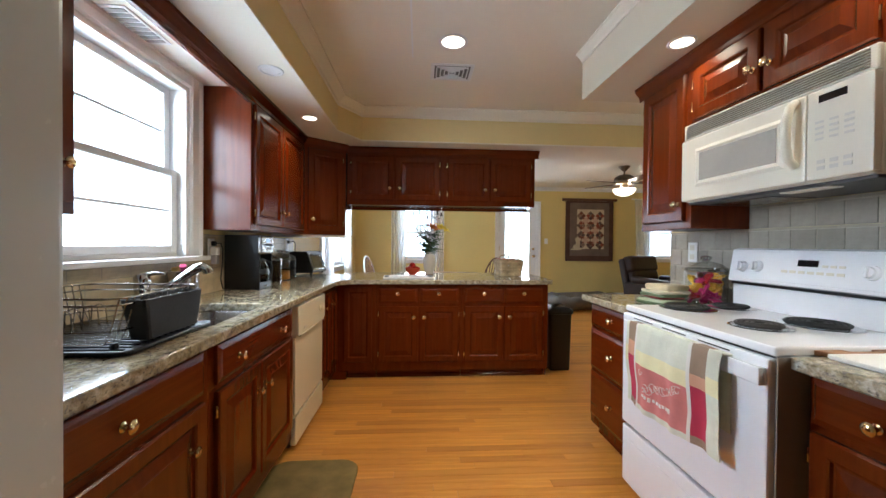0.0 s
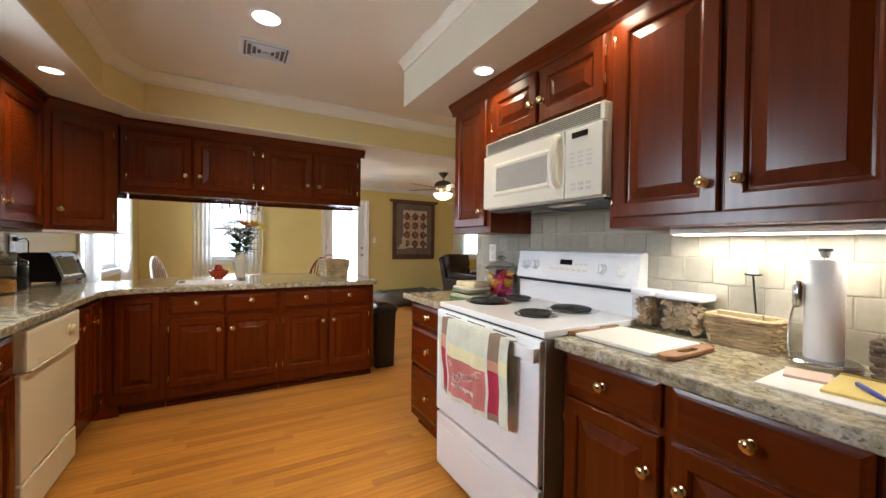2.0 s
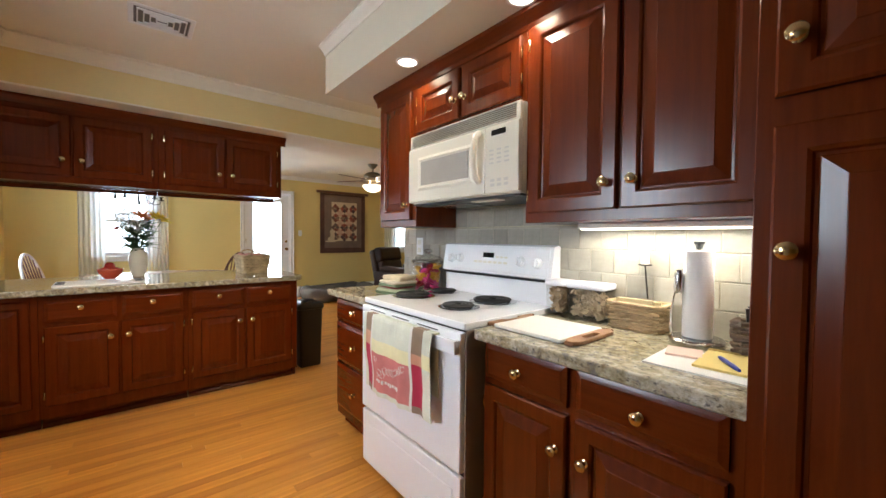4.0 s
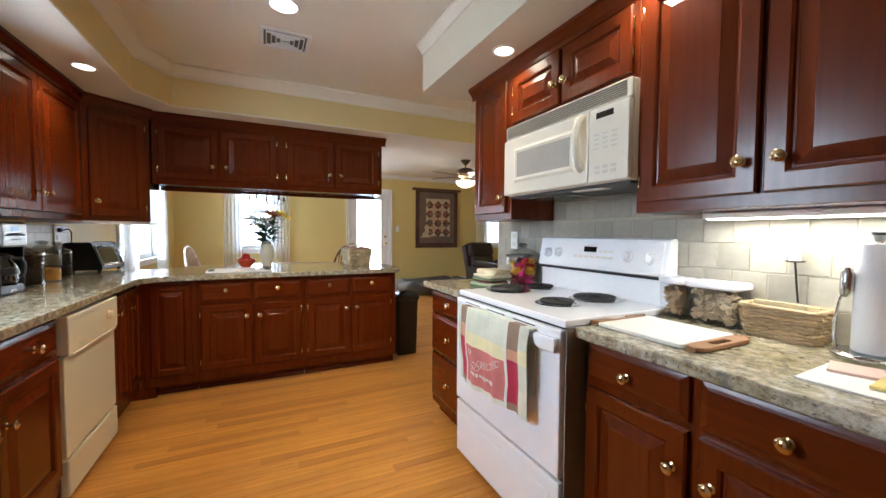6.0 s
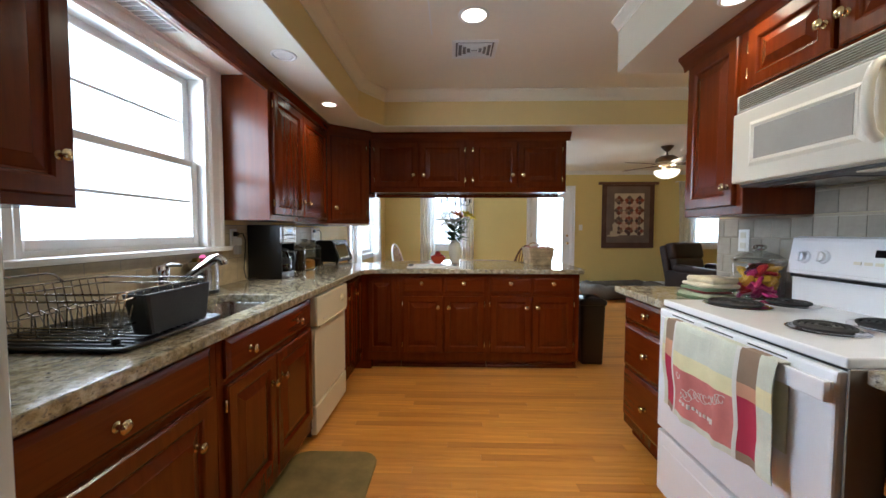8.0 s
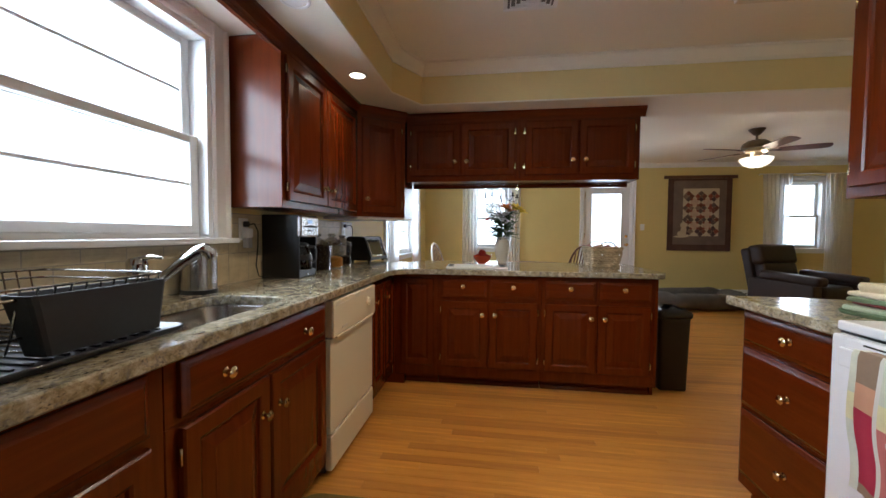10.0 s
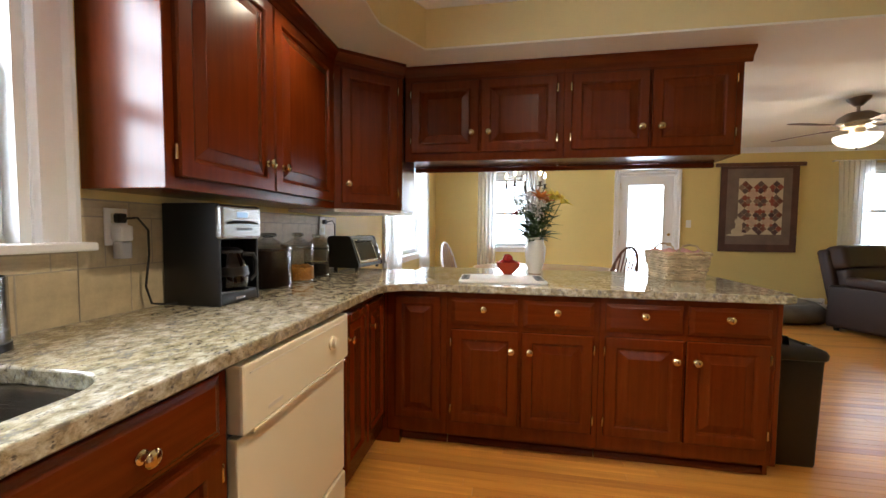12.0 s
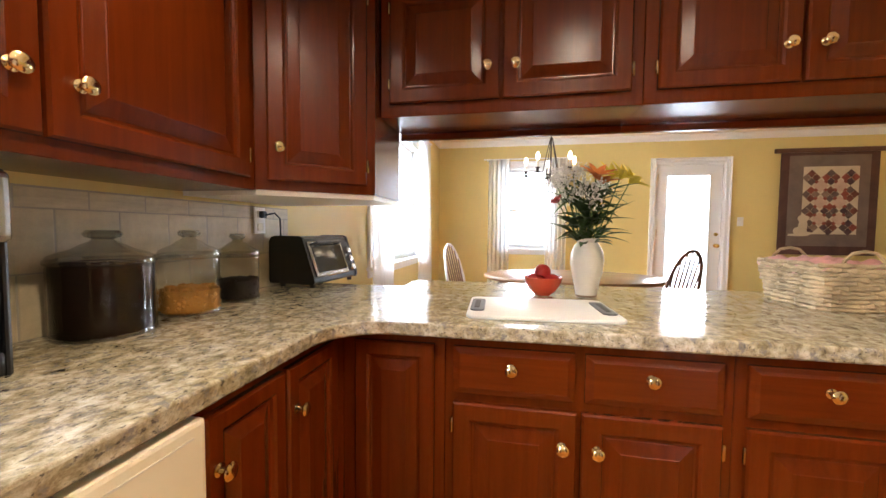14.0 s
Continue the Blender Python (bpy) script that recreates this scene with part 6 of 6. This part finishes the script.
def windsor(m, material, label, spindles=7, bow_glare=None):
    """A bow-back chair; the sitter faces +x."""
    t = thing("dining_chair", label, "chair", m, "chairs round the table")
    part("seat", slab(rounded(-0.20, -0.215, 0.21, 0.215, 0.09, 6), 0.425, 0.455, 0.010), material, t, smooth=True)
    for x, y in ((-0.15, -0.15), (-0.15, 0.15), (0.16, -0.16), (0.16, 0.16)):
        part("leg", tube([(x, y, 0.43), (x * 1.15, y * 1.15, 0.25), (x * 1.3, y * 1.3, 0.0)], [0.016, 0.021, 0.012], 8), material, t, smooth=True)
    for y in (-0.165, 0.165):
        part("stretcher", tube([(-0.17, y * 1.03, 0.2), (0.18, y * 1.1, 0.2)], 0.010, 6), material, t)
    part("cross_stretcher", tube([(0.0, -0.17, 0.2), (0.0, 0.17, 0.2)], 0.010, 6), material, t)
    bow = []
    for i in range(25):
        a = math.pi * i / 24
        bow.append((-0.175 - 0.13 * math.sin(a) ** 0.7, -0.19 * math.cos(a) * (1 + 0.12 * math.sin(2 * a) * 0), 0.452 + 0.565 * math.sin(a) ** 0.62))
    part("bow", tube(bow, 0.013, 8), bow_glare or material, t, smooth=True)
    for i in range(spindles):
        y = -0.145 + 0.29 * i / (spindles - 1)
        a = math.acos(max(-1, min(1, -y / 0.19)))
        part("spindle", tube([(-0.172, y * 0.82, 0.45), (-0.21, y * 0.9, 0.65), (-0.175 - 0.13 * math.sin(a) ** 0.7, y, 0.452 + 0.565 * math.sin(a) ** 0.62)], [0.007, 0.009, 0.006], 6), material, t)
    return t


windsor(pose(-0.66, 6.25, 0, 0, 0, -16), CHAIR_W, "brown wooden bow-back spindle chair at the table, bow coloured white for window glare", 7, BOW_GLARE)
windsor(pose(0.82, 6.05, 0, 0, 0, 122), CHAIR_W, "dark wooden bow-back spindle chair at the table", 7)

cl = thing("chandelier", "dark iron chandelier with candle bulbs over the table", "chandelier", pose(-0.005, 6.30, 0))
part("canopy", lathe([(0.06, CEIL - 0.001), (0.058, CEIL - 0.015), (0.02, CEIL - 0.03), (0.0, CEIL - 0.03)], 20), IRON, cl, smooth=True)
part("chain", tube([(0, 0, CEIL - 0.03), (0, 0, 2.02)], 0.006, 6), IRON, cl)
part("hub", lathe([(0.006, 1.60), (0.018, 1.615), (0.008, 1.64), (0.004, 1.66), (0.004, 1.98), (0.012, 2.0), (0.0, 2.02)], 14), IRON, cl, smooth=True)
BULB = glow("candle_bulb_glow", (1.0, 0.82, 0.55), 14.0)
for i in range(5):
    a = radians(72 * i + 20)
    c, s = math.cos(a), math.sin(a)
    arm = part("arm", tube([(0.01 * c, 0.01 * s, 2.0), (0.05 * c, 0.05 * s, 1.82), (0.08 * c, 0.08 * s, 1.66), (0.15 * c, 0.15 * s, 1.605), (0.21 * c, 0.21 * s, 1.62), (0.23 * c, 0.23 * s, 1.66)], 0.0042, 6), IRON, cl, smooth=True)
    part("drip_pan", lathe([(0.0, 1.658), (0.03, 1.662), (0.034, 1.67), (0.014, 1.668), (0.012, 1.70), (0.022, 1.705), (0.02, 1.712), (0.0, 1.712)], 14, None, (0.23 * c, 0.23 * s, 0)), IRON, arm, smooth=True)
    part("candle_sleeve", lathe([(0.011, 1.712), (0.011, 1.775), (0.0, 1.776)], 10, None, (0.23 * c, 0.23 * s, 0)), BISQUE, arm)
    part("bulb", lathe([(0.007, 1.776), (0.016, 1.795), (0.017, 1.81), (0.008, 1.835), (0.0, 1.848)], 12, None, (0.23 * c, 0.23 * s, 0)), BULB, arm, smooth=True)


def curtain(label, m, w, z0, z1, folds, seed=0, tie=0.0):
    """A hanging cloth in the plane y = 0, x from 0 to w, with soft folds."""
    bm = bmesh.new()
    rnd = random.Random(seed)
    nu, nv = folds * 8, 10
    ph = [rnd.uniform(-0.6, 0.6) for _ in range(folds + 1)]
    rows = []
    for j in range(nv + 1):
        v = j / nv
        row = []
        for i in range(nu + 1):
            u = i / nu
            f = ph[int(u * folds)]
            x = w * u + tie * w * math.sin(math.pi * v) * (0.5 - u)
            y = (0.012 + 0.022 * v) * math.sin(2 * math.pi * folds * u + f * v) - 0.01 * v
            row.append((x, y, z1 - (z1 - z0) * v))
        rows.append(row)
    front = [[bm.verts.new(p) for p in r] for r in rows]
    for j in range(nv):
        for i in range(nu):
            bm.faces.new((front[j][i], front[j][i + 1], front[j + 1][i + 1], front[j + 1][i]))
    return single("curtain", bm, SHEER, label, "curtain", m, "sheer curtains", smooth=True)


def rod(m, w):
    t = thing("curtain_rod", "thin white curtain rod with round ends", "curtain rod", m)
    part("bar", tube([(-0.03, 0, 0), (w + 0.03, 0, 0)], 0.008, 8), TRIM, t, smooth=True)
    for x in (-0.035, w + 0.035):
        part("finial", lathe([(0.0, -0.014), (0.012, -0.008), (0.014, 0.0), (0.012, 0.008), (0.0, 0.014)], 12, None, (x, 0, 0), "x"), TRIM, t, smooth=True)
    for x in (0.0, w):
        part("bracket", boxes((x - 0.008, 0.0, -0.008, x + 0.008, 0.092, 0.008)), TRIM, t)


FY = FAR - 0.095
rod(pose(-0.72, FY, 2.165), 1.12)
curtain("white sheer curtain hanging to the floor", pose(-0.70, FY, 0), 0.30, 0.04, 2.165, 5, 1)
curtain("white sheer curtain hanging to the floor", pose(0.10, FY, 0), 0.28, 0.04, 2.165, 5, 2)
rod(pose(4.44, FY, 2.215), 1.42)
curtain("white sheer curtain hanging to the floor", pose(4.45, FY, 0), 0.46, 0.04, 2.215, 7, 3, 0.15)
curtain("white sheer curtain hanging to the floor", pose(5.40, FY, 0), 0.46, 0.04, 2.215, 7, 4, 0.15)
WX = LEFT + 0.095
rod(pose(WX, 5.36, 2.20, 0, 0, 90), 1.85)
curtain("white sheer curtain beside the dining window", pose(WX, 5.37, 0, 0, 0, 90), 0.38, 0.04, 2.20, 6, 5)
curtain("white sheer curtain beside the dining window", pose(WX, 6.72, 0, 0, 0, 90), 0.48, 0.04, 2.20, 7, 6)

# ---- sitting area ----
qt = thing("wall_quilt", "patchwork quilt wall hanging on a dark wooden rail", "wall hanging", pose(2.97, FAR - 0.03, 0))
QW, QH = 1.04, 1.30
Q0 = 0.885
part("hanging_rail", boxes((-0.075, -0.03, Q0 + QH - 0.025, QW + 0.075, 0.012, Q0 + QH + 0.03), bevel=0.006), CHAIR_W, qt)
QB = plain("quilt_brown_border", (0.105, 0.048, 0.034), 0.95, vary=0.2, scale=30, bumpy=0.5, bump_scale=200)
QT = plain("quilt_taupe", (0.19, 0.135, 0.105), 0.95, vary=0.14, scale=30, bumpy=0.5, bump_scale=200)
QC = plain("quilt_cream", (0.62, 0.52, 0.36), 0.95, vary=0.1, scale=30, bumpy=0.5, bump_scale=200)
bb = boxes((0, -0.008, Q0, QW, 0.004, Q0 + QH))
part("border", bb, QB, qt)
part("middle_field", boxes((0.09, -0.011, Q0 + 0.11, QW - 0.09, -0.0082, Q0 + QH - 0.06), bevel=0.002), QT, qt)
part("cream_field", boxes((0.245, -0.014, Q0 + 0.26, 0.835, -0.0112, Q0 + 1.10), bevel=0.002), QC, qt)
PATCH = [plain("patch_%d" % i, c, 0.95, vary=0.35, scale=60, bumpy=0.4, bump_scale=200) for i, c in enumerate(((0.20, 0.07, 0.045), (0.11, 0.06, 0.06), (0.26, 0.17, 0.12), (0.15, 0.10, 0.08), (0.30, 0.08, 0.05)))]
rnd = random.Random(8)


def patch(x, z, k, material, lift):
    bm = bmesh.new()
    loops_mesh(bm, [[(x + k * f * dx, y, z + k * f * dz) for dx, dz in ((0, -1), (1, 0), (0, 1), (-1, 0))] for f, y in ((1.0, -0.0141), (0.97, -0.0165 - lift))], True, False, True)
    bmesh.ops.recalc_face_normals(bm, faces=bm.faces)
    part("patch", bm, material, qt)


QP = plain("quilt_pink_cream", (0.60, 0.42, 0.30), 0.95, vary=0.15, scale=40, bumpy=0.4, bump_scale=200)
for r in range(4):
    for c in range(3):
        x, z = 0.333 + 0.206 * c, Q0 + 0.345 + 0.206 * r
        for dx, dz in ((0, -1), (1, 0), (0, 1), (-1, 0)):
            patch(x + dx * 0.051, z + dz * 0.051, 0.049, PATCH[rnd.randrange(5)], 0.0003 * (c % 2))
        if r < 3 and c < 2:
            patch(x + 0.103, z + 0.103, 0.082, QP, 0.0008)
            for dx, dz in ((1, 1), (1, -1), (-1, 1), (-1, -1)):
                patch(x + 0.103 + dx * 0.0485, z + 0.103 + dz * 0.0485, 0.028, PATCH[4], 0.0004)
ap = bmesh.new()
for cx, cz, rx, rz in ((0.235, 0.30, 0.075, 0.055), (0.265, 0.37, 0.05, 0.075), (0.25, 0.455, 0.045, 0.045), (0.30, 0.47, 0.03, 0.02), (0.31, 0.27, 0.06, 0.02), (0.22, 0.25, 0.12, 0.018)):
    loops_mesh(ap, [[(cx + rx * math.cos(a * 0.5236), y, Q0 + cz + rz * math.sin(a * 0.5236)) for a in range(12)] for y in (-0.0142, -0.019 - cz * 0.001)], True, False, True)
bmesh.ops.recalc_face_normals(ap, faces=ap.faces)
part("applique", ap, QC, qt, "cream cut-out shape")

LEATHER = plain("brown_leather", (0.030, 0.0125, 0.008), 0.48, vary=0.25, scale=18, bumpy=0.35, bump_scale=120, spec=0.35)
rc = thing("recliner", "dark brown leather recliner armchair with a padded back", "armchair", pose(4.18, 6.90, 0, 0, 0, 22))


def cushion(x0, y0, z0, x1, y1, z1, r=0.06):
    return boxes((x0, y0, z0, x1, y1, z1), bevel=r, seg=4)


LEAN = pose(0, -0.09, 0.02, -13)
part("base", cushion(-0.44, -0.40, 0.05, 0.44, 0.40, 0.30, 0.03), LEATHER, rc, smooth=True)
part("seat", cushion(-0.29, -0.44, 0.28, 0.29, 0.22, 0.50, 0.07), LEATHER, rc, smooth=True)
for x in (-0.47, 0.29):
    arm = part("arm", cushion(x + 0.01, -0.43, 0.07, x + 0.17, 0.38, 0.55, 0.03), LEATHER, rc, smooth=True)
    part("arm_pad", cushion(x - 0.01, -0.46, 0.50, x + 0.19, 0.26, 0.62, 0.055), LEATHER, arm, smooth=True, at=pose(0, 0, 0.035, 3.5))
part("back_shell", cushion(-0.40, 0.30, 0.30, 0.40, 0.43, 1.06, 0.05), LEATHER, rc, smooth=True, at=LEAN)
part("lower_back", cushion(-0.34, 0.17, 0.46, 0.34, 0.36, 0.82, 0.075), LEATHER, rc, smooth=True, at=LEAN)
part("headrest", cushion(-0.37, 0.16, 0.79, 0.37, 0.37, 1.09, 0.08), LEATHER, rc, smooth=True, at=LEAN)
part("footrest", cushion(-0.28, -0.48, 0.10, 0.28, -0.441, 0.32, 0.015), LEATHER, rc, smooth=True)
for x in (-0.34, 0.34):
    for y in (-0.30, 0.34):
        part("foot", lathe([(0.025, 0.0), (0.03, 0.052)], 10, None, (x, y, 0)), BLACK, rc)

GREYC = plain("grey_fleece", (0.13, 0.115, 0.098), 0.95, vary=0.2, scale=30, bumpy=0.7, bump_scale=120)
db = thing("dog_bed", "round-cornered grey fleece dog bed with raised sides", "dog bed", pose(3.15, 7.62, 0, 0, 0, 4))
ring = [(x, y, 0.13 + 0.02 * math.sin(i * 0.9)) for i, (x, y) in enumerate(rounded(-0.62, -0.34, 0.62, 0.36, 0.22, 8))]
part("bolster", tube(ring, 0.125, 12, closed=True), GREYC, db, smooth=True)
part("cushion", slab(rounded(-0.60, -0.33, 0.60, 0.35, 0.20, 6), 0.002, 0.14, 0.04), GREYC, db, smooth=True)
ht = thing("baseboard_heater", "long white baseboard heater on the far wall", "heater", pose(2.52, FAR - 0.02, 0))
part("cover", prism(bmesh.new(), [(-0.002, 0.02), (-0.065, 0.03), (-0.065, 0.14), (-0.045, 0.20), (-0.002, 0.21)], 0.0, 1.85), TRIM, ht)
# dark strip on the cover, standing for the shade in its slot
part("slot", boxes((0.01, -0.0665, 0.145, 1.84, -0.05, 0.155)), DARK_GREY, ht)
for x in (-0.012, 1.852):
    part("end_cap", boxes((x - 0.012, -0.07, 0.0, x + 0.012, -0.001, 0.215), bevel=0.003), TRIM, ht)
single("light_switch", boxes((-0.036, -0.007, -0.058, 0.036, -0.0005, 0.058), (-0.006, -0.016, -0.012, 0.006, -0.006, 0.012), bevel=0.0015), TRIM, "white light switch beside the garden door", "light switch", pose(2.56, FAR, 1.30))

fan = thing("ceiling_fan", "bronze ceiling fan with wooden blades and a glass lamp bowl", "ceiling fan", pose(3.02, 6.05, -0.06))
FAN_BRONZE = plain("aged_bronze", (0.15, 0.11, 0.075), 0.4, 0.6, vary=0.2, scale=40)
part("canopy", lathe([(0.085, CEIL + 0.059), (0.08, CEIL + 0.045), (0.028, CEIL - 0.015), (0.0, CEIL - 0.015)], 28), FAN_BRONZE, fan, smooth=True)
part("downrod", lathe([(0.012, 2.37), (0.012, CEIL - 0.01)], 10), FAN_BRONZE, fan)
part("motor", lathe([(0.03, 2.372), (0.09, 2.36), (0.14, 2.325), (0.152, 2.285), (0.145, 2.268), (0.10, 2.262)], 32), FAN_BRONZE, fan, smooth=True)
part("switch_housing", lathe([(0.115, 2.263), (0.11, 2.225), (0.06, 2.215), (0.055, 2.165), (0.0, 2.165)], 28), plain("pale_bronze", (0.42, 0.33, 0.22), 0.35, 0.5, vary=0.1), fan, smooth=True)
for x in (-0.105, 0.105):
    lamp("fan_bulb", "POINT", (3.02 + x, 6.05, 2.118), (3.02 + x, 6.05, 0), FAN_WATT, WARM, 0.02)
BLADE_W = wood("fan_blade_wood", (0.09, 0.028, 0.012), (0.20, 0.07, 0.03), "x", 0.35, 0.2, 0.1)
for i in range(5):
    m_ = pose(0, 0, 2.235, 0, 0, 72 * i - 22) @ pose(0, 0, 0, -12, 0, 0)
    part("blade_arm", boxes((0.10, -0.02, -0.006, 0.24, 0.02, 0.0), bevel=0.002), IRON, fan, at=m_)
    pts = [(0.20, -0.05), (0.30, -0.062), (0.60, -0.07), (0.655, -0.055), (0.67, 0.0), (0.655, 0.055), (0.60, 0.07), (0.30, 0.062), (0.20, 0.05)]
    part("blade", slab(pts, 0.0005, 0.008, 0.002), BLADE_W, fan, at=m_)
part("glass_bowl", lathe([(0.13, 2.154), (0.165, 2.15), (0.16, 2.12), (0.125, 2.075), (0.06, 2.045), (0.0, 2.04)], 32, cap=False), glow("frosted_bowl_glow", (1.0, 0.85, 0.62), 4.0), fan, "lit frosted glass bowl", smooth=True)
part("bowl_finial", lathe([(0.0, 2.02), (0.012, 2.028), (0.008, 2.04)], 12), IRON, fan, smooth=True)
lamp("fan_lamp", "POINT", (3.02, 6.05, 2.065), (3.02, 6.05, 0), 14.0, WARM, 0.02)

# ---- wall tiles ----


def tiles(name, label, m, length, z0, z1, tw_, th, material, seed, proud=0.003):
    """Tiles in running bond on the plane y = 0, x along the wall, on a thin bed of grout."""
    bed = single(name, boxes((0.0, -0.006, z0, length, -0.001, z1)), GROUT, label, "backsplash", m, kind="structure")
    g = 0.004
    me = mesh_of("tile", boxes((0, -0.0062 - proud, 0, 1, -0.0062, 1)), material)
    for v in me.vertices:
        if v.co.y < -0.0065:
            v.co.x = 0.5 + (v.co.x - 0.5) * 0.97
            v.co.z = 0.5 + (v.co.z - 0.5) * 0.97
    rnd = random.Random(seed)
    z, r = z0 + 0.002, 0
    while z < z1 - 0.01:
        h = min(th, z1 - z - 0.001)
        x = -(tw_ * 0.5 if r % 2 else 0.0)
        while x < length - 0.006:
            a, b = max(0.001, x), min(length - 0.001, x + tw_ - g)
            if b - a > 0.008:
                o = new("tile", me)
                o.parent = bed
                o.matrix_basis = Matrix.Translation((a, rnd.uniform(-0.0003, 0.0003), z)) @ Matrix.Diagonal((b - a, 1, h - g, 1))
            x += tw_
        z += th
        r += 1
    return bed


tiles("backsplash_range", "tumbled stone tiles behind the range", pose(RIGHT, 2.785, 0, 0, 0, -90), 2.13, TOP, UB + 0.011, 0.105, 0.098, TILE, 3)
tiles("backsplash_range_upper", "tumbled stone tiles under the microwave", pose(RIGHT, 2.21, 0, 0, 0, -90), 0.77, UB + 0.012, 1.404, 0.105, 0.098, TILE, 4)
tiles("backsplash_sink", "smooth beige tiles behind the sink", pose(LEFT, 1.07, 0, 0, 0, 90), 1.69, TOP, 1.098, 0.155, 0.155, TILE_L, 5, 0.0006)
tiles("backsplash_corner", "smooth beige tiles under the wall cabinets", pose(LEFT, 2.762, 0, 0, 0, 90), 1.66, TOP, UB - 0.027, 0.155, 0.155, TILE_L, 6, 0.0006)

# ---- oak strips, last ----
PW = 0.057
bm = bmesh.new()
loops_mesh(bm, [[(0, 0, -0.011), (1, 0, -0.011), (1, PW - 0.0008, -0.011), (0, PW - 0.0008, -0.011)], [(0, 0, -0.001), (1, 0, -0.001), (1, PW - 0.0008, -0.001), (0, PW - 0.0008, -0.001)],
                [(0.0008, 0.0009, 0), (0.9992, 0.0009, 0), (0.9992, PW - 0.0017, 0), (0.0008, PW - 0.0017, 0)]], True, False, True)
bmesh.ops.recalc_face_normals(bm, faces=bm.faces)
PLANK = mesh_of("plank", bm, OAK)

rnd = random.Random(21)
rest = bmesh.new()
count = 0
y = BACK
while y < FAR - 0.01:
    x = LEFT
    x_end = EAST if y > 2.79 else RIGHT
    first = rnd.uniform(0.2, 1.2)
    while x < x_end - 0.001:
        ln = min(first if x == LEFT else rnd.choice((0.6, 0.8, 1.0, 1.2, 1.5, 1.9)), x_end - x)
        near = 1.55 < y < 4.3 and x + ln > -0.85 and x < 2.4
        if near and count < 300:
            o = new("plank", PLANK)
            o.parent = floor
            o.matrix_basis = pose(x, y, rnd.uniform(-0.0003, 0.0003)) @ Matrix.Diagonal((ln, 1, 1, 1))
            count += 1
        else:
            dz = rnd.uniform(-0.0003, 0.0003)
            loops_mesh(rest, [[(x, y, -0.011), (x + ln, y, -0.011), (x + ln, y + PW - 0.0008, -0.011), (x, y + PW - 0.0008, -0.011)],
                              [(x, y, -0.001 + dz), (x + ln, y, -0.001 + dz), (x + ln, y + PW - 0.0008, -0.001 + dz), (x, y + PW - 0.0008, -0.001 + dz)],
                              [(x + 0.0008, y + 0.0009, dz), (x + ln - 0.0008, y + 0.0009, dz), (x + ln - 0.0008, y + PW - 0.0017, dz), (x + 0.0008, y + PW - 0.0017, dz)]], True, False, True)
        x += ln + 0.0006
    y += PW
fp_ = part("planks", rest, OAK_FAR, floor)
tagged(fp_, kind="stuff")
